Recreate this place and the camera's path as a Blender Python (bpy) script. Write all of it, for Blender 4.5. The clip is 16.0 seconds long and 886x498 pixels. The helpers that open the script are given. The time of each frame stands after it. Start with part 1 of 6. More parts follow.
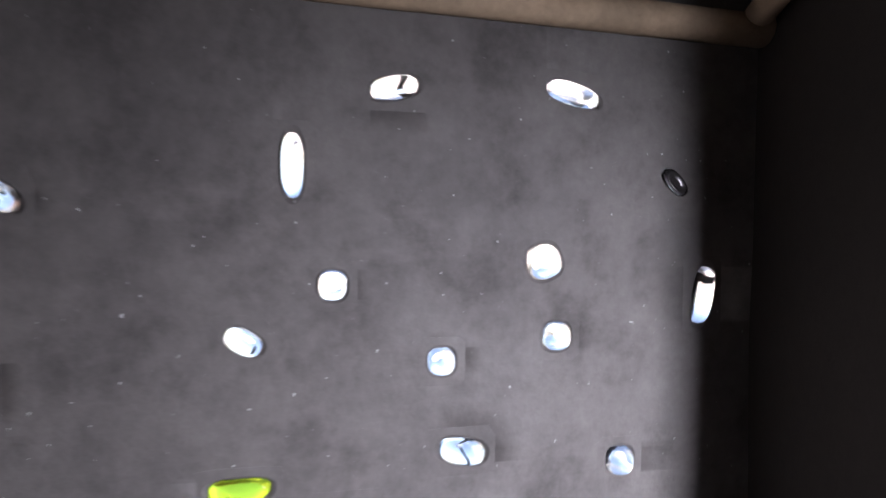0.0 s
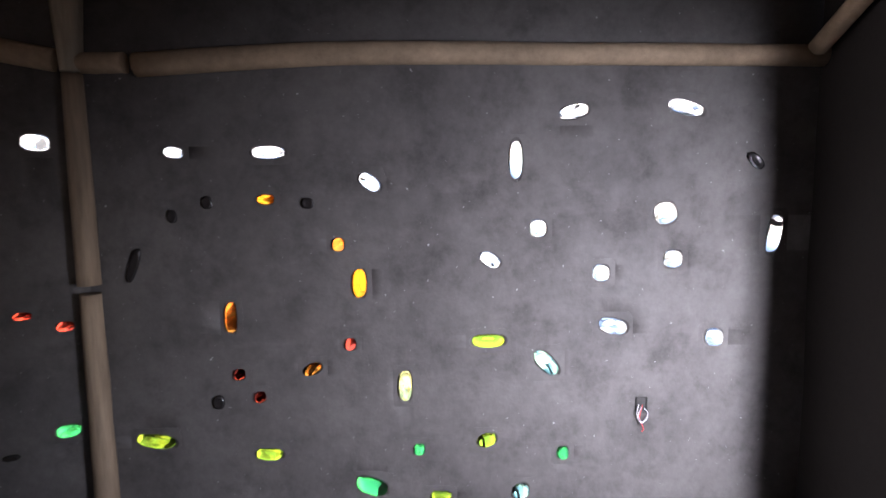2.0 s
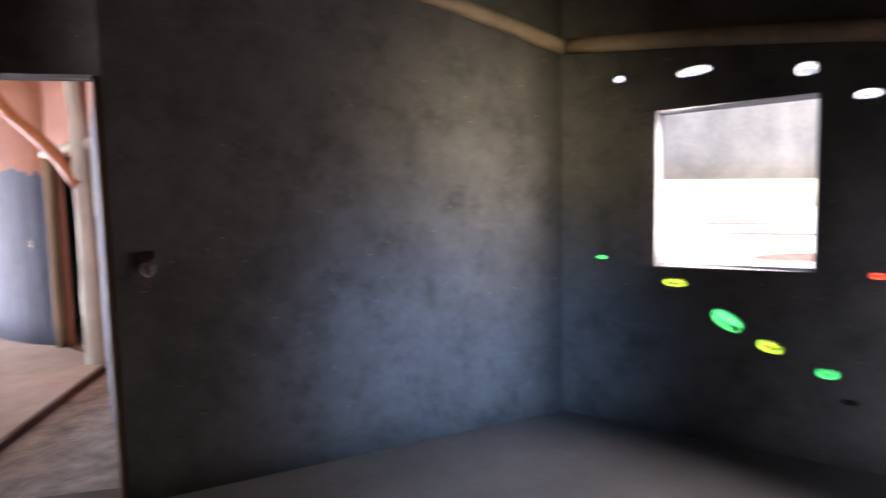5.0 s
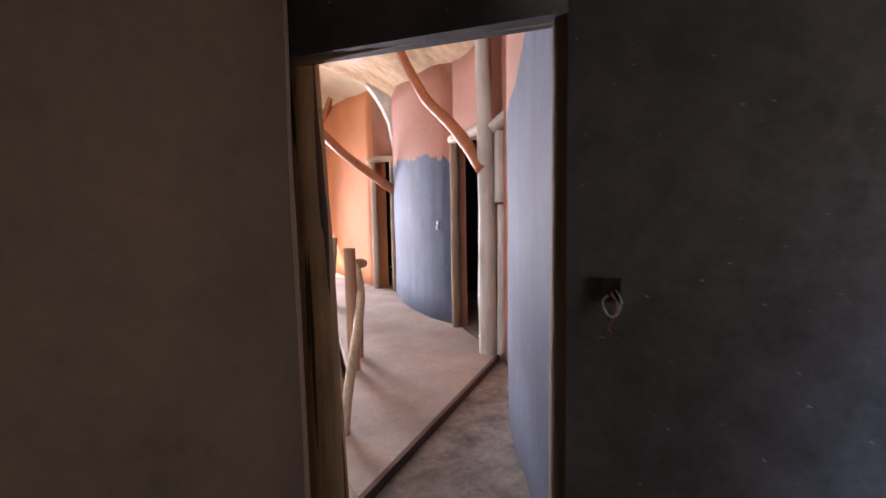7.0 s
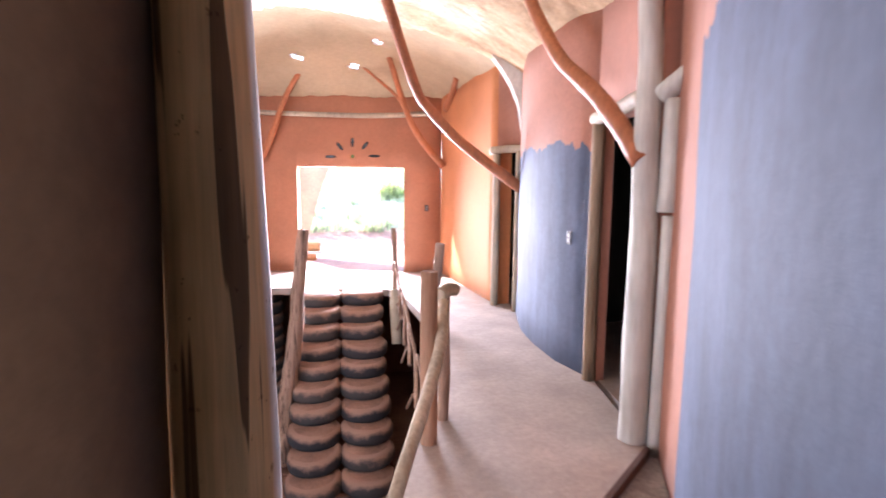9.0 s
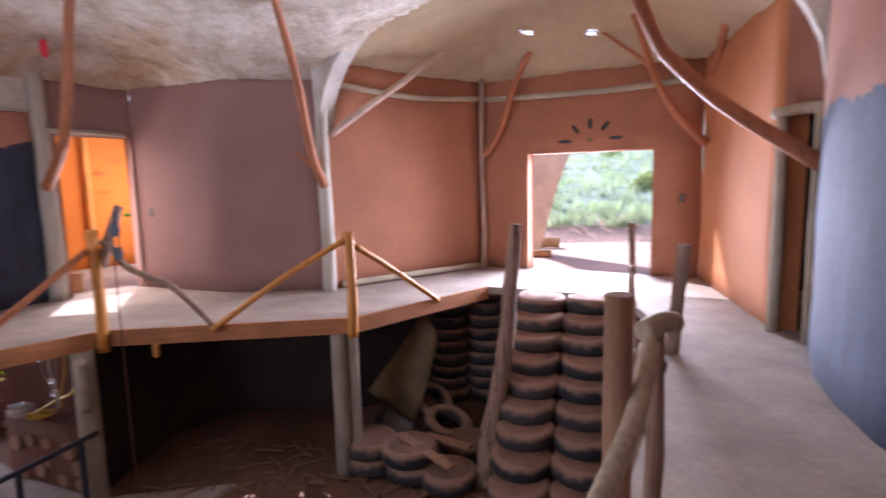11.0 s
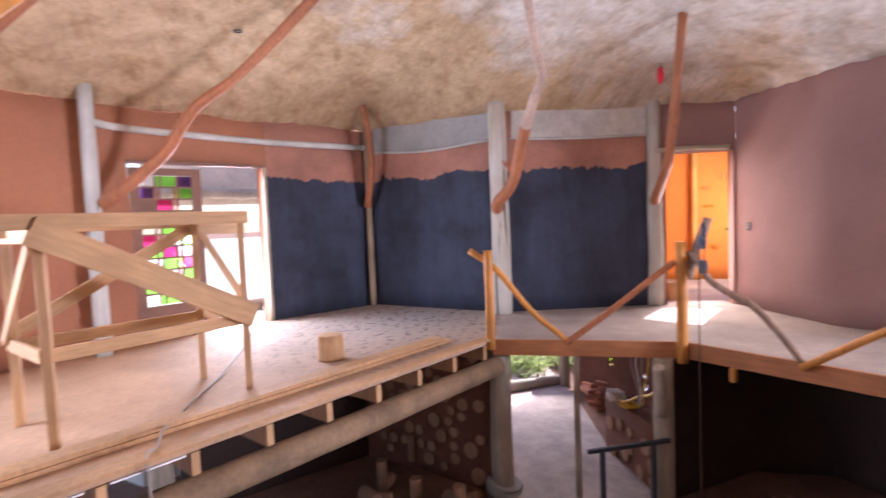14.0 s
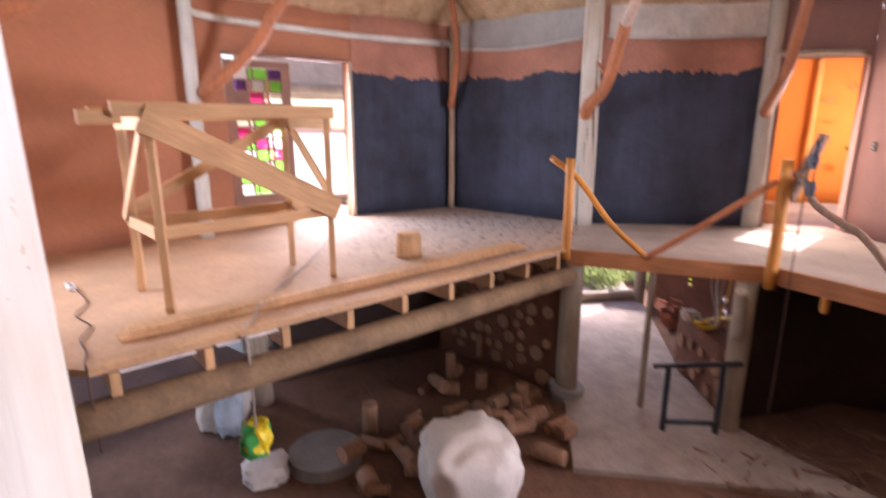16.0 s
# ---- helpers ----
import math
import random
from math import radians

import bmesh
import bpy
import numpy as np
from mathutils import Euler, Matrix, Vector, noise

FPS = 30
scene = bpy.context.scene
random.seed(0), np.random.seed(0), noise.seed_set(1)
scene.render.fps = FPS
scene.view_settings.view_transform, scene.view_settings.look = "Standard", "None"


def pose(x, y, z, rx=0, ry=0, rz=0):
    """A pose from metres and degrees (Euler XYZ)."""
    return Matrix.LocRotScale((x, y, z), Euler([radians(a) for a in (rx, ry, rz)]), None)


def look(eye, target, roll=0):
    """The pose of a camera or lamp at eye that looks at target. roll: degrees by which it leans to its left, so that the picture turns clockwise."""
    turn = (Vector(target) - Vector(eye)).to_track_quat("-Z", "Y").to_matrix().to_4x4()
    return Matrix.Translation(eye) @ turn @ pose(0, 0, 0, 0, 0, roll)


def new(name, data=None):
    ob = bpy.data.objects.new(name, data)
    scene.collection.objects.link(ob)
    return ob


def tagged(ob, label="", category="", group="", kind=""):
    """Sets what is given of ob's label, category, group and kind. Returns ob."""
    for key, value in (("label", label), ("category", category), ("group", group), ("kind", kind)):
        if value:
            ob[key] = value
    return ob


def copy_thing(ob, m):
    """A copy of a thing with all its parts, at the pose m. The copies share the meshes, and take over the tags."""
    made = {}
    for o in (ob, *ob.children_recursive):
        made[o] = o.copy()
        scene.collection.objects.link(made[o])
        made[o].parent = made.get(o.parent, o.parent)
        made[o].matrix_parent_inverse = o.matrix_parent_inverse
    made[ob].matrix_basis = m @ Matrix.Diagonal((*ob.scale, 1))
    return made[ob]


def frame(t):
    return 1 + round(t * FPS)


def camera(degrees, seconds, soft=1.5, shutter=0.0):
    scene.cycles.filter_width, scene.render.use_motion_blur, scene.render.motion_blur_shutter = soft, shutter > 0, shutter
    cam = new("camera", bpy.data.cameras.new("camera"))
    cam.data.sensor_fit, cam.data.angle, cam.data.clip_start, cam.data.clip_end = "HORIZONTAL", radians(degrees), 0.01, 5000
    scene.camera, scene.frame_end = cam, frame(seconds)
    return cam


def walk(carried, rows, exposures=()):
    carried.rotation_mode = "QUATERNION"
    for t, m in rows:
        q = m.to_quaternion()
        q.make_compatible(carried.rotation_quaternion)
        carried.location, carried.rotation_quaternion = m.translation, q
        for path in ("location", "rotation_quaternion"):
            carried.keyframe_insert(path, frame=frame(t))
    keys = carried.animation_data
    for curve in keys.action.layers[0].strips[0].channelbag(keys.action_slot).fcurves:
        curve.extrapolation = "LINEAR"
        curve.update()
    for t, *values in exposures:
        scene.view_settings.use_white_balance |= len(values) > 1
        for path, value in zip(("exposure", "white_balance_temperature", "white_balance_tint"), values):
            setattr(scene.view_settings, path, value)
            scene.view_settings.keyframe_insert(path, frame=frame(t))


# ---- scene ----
cam = camera(80.1, 16.0, 1.5, 0.5)
EXPOSURES = [(0, 1.97, 6800, 24), (1.0, 2.3, 6800, 24), (2.0, 2.4, 6700, 24), (3.2, 2.2, 6500, 24), (4.0, 2.08, 6900, 24), (5.2, 2.3, 6400, 24), (7.3, 1.95, 6500, 26), (8.0, 2.3, 6400, 26), (8.7, 2.6, 6200, 26), (10.8, 1.2, 5900, 28), (11.1, 1.2, 6000, 28), (11.5, 1.4, 6600, 28), (12.0, 1.45, 6050, 28), (12.2, 1.5, 6150, 28), (12.5, 1.55, 6600, 28), (13, 1.65, 5900, 28), (14.5, 1.55, 6150, 30), (15.5, 1.42, 6200, 30), (16, 1.6, 6600, 30)]
PATH = [
    (0, (-1.34, -4.725, 1.497), (0.115, -6.095, 1.439), 0.4),
    (0.5, (-1.411, -4.43, 1.547), (0.03, -5.811, 1.409), -1.3),
    (1, (-1.638, -4.244, 1.533), (-0.027, -5.42, 1.386), -1.0),
    (1.5, (-1.813, -4.037, 1.48), (-0.127, -5.101, 1.323), -1.0),
    (2, (-1.926, -3.787, 1.517), (-0.255, -4.867, 1.314), -0.9),
    (2.5, (-1.975, -3.551, 1.529), (-0.358, -4.705, 1.298), 0.1),
    (3, (-2.137, -3.441, 1.487), (-0.418, -4.434, 1.244), 1.5),
    (3.5, (-2.174, -3.281, 1.553), (-0.328, -3.979, 1.227), -0.0),
    (4, (-2.141, -3.003, 1.569), (-0.185, -3.282, 1.257), -2.4),
    (4.5, (-2.111, -2.669, 1.56), (-0.144, -2.431, 1.286), -4.1),
    (5, (-2.019, -2.27, 1.384), (-0.127, -1.641, 1.229), -1.3),
    (5.2, (-1.98, -2.195, 1.393), (-0.164, -1.374, 1.227), -1.6),
    (7.3, (-1.364, -1.038, 1.489), (-0.266, 0.621, 1.282), -0.0),
    (7.5, (-1.28, -0.94, 1.471), (-0.206, 0.736, 1.27), 0.6),
    (8, (-1.043, -0.618, 1.499), (0.029, 1.057, 1.289), 0.8),
    (8.5, (-0.77, -0.333, 1.501), (0.19, 1.408, 1.288), 0.0),
    (8.7, (-0.677, -0.214, 1.507), (0.17, 1.585, 1.287), 0.2),
    (10.8, (0.011, 0.847, 1.427), (-0.106, 2.827, 1.171), -0.7),
    (11, (0.052, 0.92, 1.424), (-0.218, 2.886, 1.177), -1.3),
    (11.5, (0.143, 1.051, 1.462), (-0.581, 2.902, 1.246), -1.1),
    (12, (0.119, 1.159, 1.419), (-0.843, 2.905, 1.245), -0.6),
    (12.5, (0.04, 1.26, 1.393), (-1.074, 2.917, 1.274), -1.0),
    (13, (0.01, 1.369, 1.381), (-1.393, 2.791, 1.282), -1.9),
    (13.5, (-0.025, 1.416, 1.367), (-1.709, 2.492, 1.282), -2.9),
    (14, (-0.056, 1.414, 1.369), (-1.911, 2.154, 1.254), -2.3),
    (14.5, (-0.045, 1.408, 1.369), (-1.987, 1.86, 1.206), -1.5),
    (15, (-0.035, 1.399, 1.364), (-2.007, 1.677, 1.173), -1.2),
    (15.5, (-0.035, 1.4, 1.365), (-2.006, 1.655, 1.149), -0.9),
    (16, (-0.033, 1.41, 1.367), (-1.928, 1.849, 0.901), 0.1),
]
walk(cam, [(t, look(eye, target, roll)) for t, eye, target, roll in PATH],
     exposures=EXPOSURES)

# ---- world and light ----
SUN_EL, SUN_AZ = 36.0, -31.0      # sun's height, and its bearing from +y towards +x
world = bpy.data.worlds.new("sky")
scene.world = world
world.use_nodes = True
wn = world.node_tree
sky = wn.nodes.new("ShaderNodeTexSky")
sky.sky_type, sky.sun_disc = "NISHITA", False
sky.sun_elevation, sky.sun_rotation = radians(SUN_EL), radians(SUN_AZ)
wn.links.new(sky.outputs[0], wn.nodes["Background"].inputs[0])
wn.nodes["Background"].inputs[1].default_value = 0.12

sun = new("sun", bpy.data.lights.new("sun", "SUN"))
sun.data.energy, sun.data.angle, sun.data.color = 4.0, radians(0.5), (1.0, 0.95, 0.88)
sx, sy = math.sin(radians(SUN_AZ)), math.cos(radians(SUN_AZ))
sun.matrix_world = look((sx * 30, sy * 30, 30 * math.tan(radians(SUN_EL))), (0, 0, 0))


def opening_light(name, eye, target, w, h, watts, color=(0.86, 0.93, 1.0), spread=150):
    """Daylight that comes in through an opening, seen or assumed."""
    ob = new(name, bpy.data.lights.new(name, "AREA"))
    ob.data.shape, ob.data.size, ob.data.size_y = "RECTANGLE", w, h
    ob.data.energy, ob.data.color, ob.data.spread = watts, color, radians(spread)
    ob.matrix_world = look(eye, target)
    return ob


P_GARDEN, P_GLASS, P_SUNROOM, P_WINDOW, P_LOW, P_SOUTH, P_BACK, P_NOOK = 130.0, 42.0, 18.0, 9.5, 5.5, 82.0, 1.6, 11.5


# ---- materials ----
def mat_new(name):
    m = bpy.data.materials.new(name)
    m.use_nodes = True
    nt = m.node_tree
    return m, nt, nt.nodes["Principled BSDF"]


def noise_node(nt, scale, detail=4, rough=0.6, stretch=None, coord=None):
    tex = nt.nodes.new("ShaderNodeTexNoise")
    tex.inputs["Scale"].default_value, tex.inputs["Detail"].default_value = scale, detail
    tex.inputs["Roughness"].default_value = rough
    if coord is None:
        geo = nt.nodes.new("ShaderNodeNewGeometry")
        coord = geo.outputs["Position"]
    if stretch:
        mp = nt.nodes.new("ShaderNodeMapping")
        mp.inputs["Scale"].default_value = stretch
        nt.links.new(coord, mp.inputs["Vector"])
        coord = mp.outputs[0]
    nt.links.new(coord, tex.inputs["Vector"])
    return tex


def ramp(nt, fac, stops):
    r = nt.nodes.new("ShaderNodeValToRGB")
    r.color_ramp.elements[0].position, r.color_ramp.elements[0].color = stops[0][0], (*stops[0][1], 1)
    r.color_ramp.elements[1].position, r.color_ramp.elements[1].color = stops[-1][0], (*stops[-1][1], 1)
    for pos, col in stops[1:-1]:
        e = r.color_ramp.elements.new(pos)
        e.color = (*col, 1)
    nt.links.new(fac, r.inputs[0])
    return r


def mix(nt, fac, a, b, mode="MIX"):
    m = nt.nodes.new("ShaderNodeMix")
    m.data_type, m.blend_type = "RGBA", mode
    if isinstance(fac, float):
        m.inputs[0].default_value = fac
    else:
        nt.links.new(fac, m.inputs[0])
    for slot, v in ((6, a), (7, b)):
        if isinstance(v, tuple):
            m.inputs[slot].default_value = (*v, 1)
        else:
            nt.links.new(v, m.inputs[slot])
    return m.outputs[2]


def bump(nt, bsdf, height, strength=0.3, dist=0.02):
    b = nt.nodes.new("ShaderNodeBump")
    b.inputs["Strength"].default_value, b.inputs["Distance"].default_value = strength, dist
    nt.links.new(height, b.inputs["Height"])
    nt.links.new(b.outputs[0], bsdf.inputs["Normal"])


def scaled(c, k):
    return tuple(min(1, v * k) for v in c)


def surface(name, color, rough=0.85, big=1.2, fine=18, var=0.25, bmp=0.35, dist=0.015, stretch=None, random_amt=0.0, metal=0.0):
    """A rough natural surface: stains at one scale, grain at another, relief from both."""
    m, nt, bs = mat_new(name)
    n1, n2 = noise_node(nt, big, 4, 0.6, stretch), noise_node(nt, fine, 6, 0.7, stretch)
    c1 = ramp(nt, n1.outputs[0], [(0.3, scaled(color, 1 - var)), (0.7, scaled(color, 1 + var))]).outputs[0]
    c2 = ramp(nt, n2.outputs[0], [(0.3, (1 - var * 0.7,) * 3), (0.7, (1 + var * 0.3,) * 3)]).outputs[0]
    c = mix(nt, 1.0, c1, c2, "MULTIPLY")
    if random_amt:
        oi = nt.nodes.new("ShaderNodeObjectInfo")
        rr = ramp(nt, oi.outputs["Random"], [(0, (1 - random_amt,) * 3), (1, (1, 1, 1))]).outputs[0]
        c = mix(nt, 1.0, c, rr, "MULTIPLY")
    nt.links.new(c, bs.inputs["Base Color"])
    bs.inputs["Roughness"].default_value, bs.inputs["Metallic"].default_value = rough, metal
    bump(nt, bs, n2.outputs[0], bmp, dist)
    return m


def painted(name, low, high, line, ragged=0.12, var=0.15, slope=0.0):
    """Earth plaster painted up to a ragged brushed line (height in metres, with its rise along y)."""
    m, nt, bs = mat_new(name)
    geo = nt.nodes.new("ShaderNodeNewGeometry")
    sep = nt.nodes.new("ShaderNodeSeparateXYZ")
    nt.links.new(geo.outputs["Position"], sep.inputs[0])
    strokes = noise_node(nt, 9, 3, 0.7, (1, 1, 0.25))
    wander = noise_node(nt, 1.6, 2, 0.5, (1, 1, 0.0))

    def math_node(op, a, b):
        n = nt.nodes.new("ShaderNodeMath")
        n.operation = op
        for i, v in enumerate((a, b)):
            if isinstance(v, (int, float)):
                n.inputs[i].default_value = v
            else:
                nt.links.new(v, n.inputs[i])
        return n.outputs[0]
    edge = math_node("ADD", math_node("MULTIPLY", math_node("SUBTRACT", strokes.outputs[0], 0.5), ragged * 2.2),
                     math_node("MULTIPLY", math_node("SUBTRACT", wander.outputs[0], 0.5), ragged * 2.5))
    over = math_node("GREATER_THAN", sep.outputs[2], math_node("ADD", edge, math_node("ADD", math_node("MULTIPLY", sep.outputs[1], slope), line)))
    n1, n2 = noise_node(nt, 1.1, 5, 0.65), noise_node(nt, 22, 6, 0.7)
    brush = noise_node(nt, 5, 4, 0.7, (1, 1, 0.15))
    lowc = ramp(nt, n1.outputs[0], [(0.3, scaled(low, 1 - var * 1.5)), (0.7, scaled(low, 1 + var * 2))]).outputs[0]
    lowc = mix(nt, 1.0, lowc, ramp(nt, brush.outputs[0], [(0.3, (0.75,) * 3), (0.7, (1.15,) * 3)]).outputs[0], "MULTIPLY")
    highc = ramp(nt, n1.outputs[0], [(0.3, scaled(high, 1 - var)), (0.7, scaled(high, 1 + var))]).outputs[0]
    c = mix(nt, over, lowc, highc)
    c = mix(nt, 1.0, c, ramp(nt, n2.outputs[0], [(0.3, (0.85,) * 3), (0.7, (1.05,) * 3)]).outputs[0], "MULTIPLY")
    nt.links.new(c, bs.inputs["Base Color"])
    bs.inputs["Roughness"].default_value = 0.8
    bump(nt, bs, n2.outputs[0], 0.3, 0.01)
    return m


def wood(name, color, rough=0.7, var=0.3, grain=(12, 12, 1.2), random_amt=0.2):
    """Timber: streaks along the piece's own z axis, knots, weathering."""
    m, nt, bs = mat_new(name)
    tc = nt.nodes.new("ShaderNodeTexCoord")
    n1 = noise_node(nt, 3.0, 5, 0.65, grain, tc.outputs["Object"])
    n2 = noise_node(nt, 2.0, 3, 0.5)
    c1 = ramp(nt, n1.outputs[0], [(0.25, scaled(color, 1 - var * 1.4)), (0.55, color), (0.8, scaled(color, 1 + var))]).outputs[0]
    c = mix(nt, 1.0, c1, ramp(nt, n2.outputs[0], [(0.3, (0.75,) * 3), (0.65, (1.05,) * 3)]).outputs[0], "MULTIPLY")
    oi = nt.nodes.new("ShaderNodeObjectInfo")
    c = mix(nt, 1.0, c, ramp(nt, oi.outputs["Random"], [(0, (1 - random_amt,) * 3), (1, (1, 1, 1))]).outputs[0], "MULTIPLY")
    nt.links.new(c, bs.inputs["Base Color"])
    bs.inputs["Roughness"].default_value = rough
    bump(nt, bs, n1.outputs[0], 0.4, 0.01)
    return m


def knotty(name, color, bare=None):
    """Whitewashed log with drying cracks along it and rusty knots; golden on the side away from the hall, brightened
    for the light there.
    """
    m, nt, bs = mat_new(name)
    tc = nt.nodes.new("ShaderNodeTexCoord")
    streak = noise_node(nt, 4.0, 4, 0.6, (8, 8, 0.4), tc.outputs["Object"])
    crack = noise_node(nt, 2.2, 2, 0.45, (9, 9, 0.22), tc.outputs["Object"])
    stain = noise_node(nt, 2.5, 4, 0.6, (1, 1, 0.6), tc.outputs["Object"])
    vor = nt.nodes.new("ShaderNodeTexVoronoi")
    vor.inputs["Scale"].default_value = 7.0
    mp = nt.nodes.new("ShaderNodeMapping")
    mp.inputs["Scale"].default_value = (1.5, 1.5, 1.0)
    nt.links.new(tc.outputs["Object"], mp.inputs["Vector"])
    nt.links.new(mp.outputs[0], vor.inputs["Vector"])
    c = ramp(nt, streak.outputs[0], [(0.3, scaled(color, 0.86)), (0.7, color)]).outputs[0]
    if bare:
        geo = nt.nodes.new("ShaderNodeNewGeometry")
        dot = nt.nodes.new("ShaderNodeVectorMath")
        dot.operation = "DOT_PRODUCT"
        dot.inputs[1].default_value = (0.6, 0.8, 0)
        nt.links.new(geo.outputs["Normal"], dot.inputs[0])
        wood_c = ramp(nt, streak.outputs[0], [(0.3, scaled(bare, 0.65)), (0.7, scaled(bare, 1.1))]).outputs[0]
        c = mix(nt, ramp(nt, dot.outputs["Value"], [(0.0, (0, 0, 0)), (0.25, (1, 1, 1))]).outputs[0], wood_c, c)
    c = mix(nt, 1.0, c, ramp(nt, stain.outputs[0], [(0.3, (0.80, 0.72, 0.62)), (0.6, (1, 1, 1))]).outputs[0], "MULTIPLY")
    c = mix(nt, 1.0, c, ramp(nt, vor.outputs["Distance"], [(0.03, (0.40, 0.30, 0.22)), (0.09, (1, 1, 1))]).outputs[0], "MULTIPLY")
    speck = noise_node(nt, 42, 3, 0.6, (1, 1, 0.7), tc.outputs["Object"])
    c = mix(nt, 1.0, c, ramp(nt, speck.outputs[0], [(0.675, (1, 1, 1)), (0.69, (0.58, 0.50, 0.44))]).outputs[0], "MULTIPLY")
    c = mix(nt, 1.0, c, ramp(nt, crack.outputs[0], [(0.362, (0.22, 0.18, 0.15)), (0.370, (1, 1, 1))]).outputs[0], "MULTIPLY")
    nt.links.new(c, bs.inputs["Base Color"])
    bs.inputs["Roughness"].default_value = 0.75
    bump(nt, bs, streak.outputs[0], 0.3, 0.01)
    return m


def smeared(name, color):
    """Hand-rubbed dark plaster: cloudy patches, pale smears, dark damp spots and crumbs of lime."""
    m, nt, bs = mat_new(name)
    big, mid, fine = noise_node(nt, 1.4, 4, 0.65), noise_node(nt, 4.5, 5, 0.7), noise_node(nt, 30, 6, 0.7)
    rub = noise_node(nt, 3.0, 4, 0.7, (0.6, 0.6, 1.8))
    crumb = noise_node(nt, 55, 2, 0.5)
    c = ramp(nt, big.outputs[0], [(0.3, scaled(color, 0.72)), (0.7, scaled(color, 1.3))]).outputs[0]
    c = mix(nt, 1.0, c, ramp(nt, mid.outputs[0], [(0.30, (0.66,) * 3), (0.48, (1, 1, 1)), (0.75, (1.2,) * 3)]).outputs[0], "MULTIPLY")
    c = mix(nt, 1.0, c, ramp(nt, fine.outputs[0], [(0.3, (0.85,) * 3), (0.7, (1.08,) * 3)]).outputs[0], "MULTIPLY")
    c = mix(nt, ramp(nt, rub.outputs[0], [(0.58, (0, 0, 0)), (0.75, (0.35,) * 3)]).outputs[0], c, scaled(color, 1.7))
    c = mix(nt, ramp(nt, crumb.outputs[0], [(0.74, (0, 0, 0)), (0.77, (0.8,) * 3)]).outputs[0], c, (0.4, 0.4, 0.4))
    nt.links.new(c, bs.inputs["Base Color"])
    r = ramp(nt, mid.outputs[0], [(0.3, (0.85,) * 3), (0.7, (0.6,) * 3)])
    nt.links.new(r.outputs[0], bs.inputs["Roughness"])
    bump(nt, bs, mid.outputs[0], 0.3, 0.02)
    return m


def splashed_deck(name, color):
    """Dusty pine boards, greyer towards the charcoal corner, with dark paint flecks where the charcoal walls were
    painted.
    """
    m, nt, bs = mat_new(name)
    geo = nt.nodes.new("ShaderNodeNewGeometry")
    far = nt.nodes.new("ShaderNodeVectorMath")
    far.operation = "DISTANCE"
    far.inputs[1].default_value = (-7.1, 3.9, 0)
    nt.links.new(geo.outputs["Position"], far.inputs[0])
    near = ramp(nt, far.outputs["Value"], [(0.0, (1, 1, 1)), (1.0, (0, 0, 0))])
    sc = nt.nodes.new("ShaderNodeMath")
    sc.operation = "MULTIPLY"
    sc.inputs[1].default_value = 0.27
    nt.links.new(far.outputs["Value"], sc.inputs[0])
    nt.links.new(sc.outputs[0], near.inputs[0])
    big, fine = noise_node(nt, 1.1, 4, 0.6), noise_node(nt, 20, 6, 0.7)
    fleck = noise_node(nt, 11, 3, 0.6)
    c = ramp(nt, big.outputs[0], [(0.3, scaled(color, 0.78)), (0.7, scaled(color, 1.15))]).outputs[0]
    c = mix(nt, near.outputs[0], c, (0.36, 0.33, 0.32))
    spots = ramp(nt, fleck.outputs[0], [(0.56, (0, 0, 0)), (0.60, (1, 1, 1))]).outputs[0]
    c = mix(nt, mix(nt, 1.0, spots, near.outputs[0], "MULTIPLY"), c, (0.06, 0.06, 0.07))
    c = mix(nt, 1.0, c, ramp(nt, fine.outputs[0], [(0.3, (0.82,) * 3), (0.7, (1.05,) * 3)]).outputs[0], "MULTIPLY")
    nt.links.new(c, bs.inputs["Base Color"])
    bs.inputs["Roughness"].default_value = 0.85
    bump(nt, bs, fine.outputs[0], 0.25, 0.006)
    return m


def leafy(name, color):
    """Thin leaves that let some light through."""
    m, nt, bs = mat_new(name)
    n = noise_node(nt, 0.9, 4, 0.6)
    c = ramp(nt, n.outputs[0], [(0.3, scaled(color, 0.6)), (0.7, scaled(color, 1.4))]).outputs[0]
    nt.links.new(c, bs.inputs["Base Color"])
    bs.inputs["Roughness"].default_value = 0.6
    tr = nt.nodes.new("ShaderNodeBsdfTranslucent")
    nt.links.new(mix(nt, 1.0, c, (1.0, 1.0, 0.6), "MULTIPLY"), tr.inputs[0])
    ms = nt.nodes.new("ShaderNodeMixShader")
    ms.inputs[0].default_value = 0.5
    nt.links.new(bs.outputs[0], ms.inputs[1])
    nt.links.new(tr.outputs[0], ms.inputs[2])
    nt.links.new(ms.outputs[0], nt.nodes["Material Output"].inputs[0])
    return m


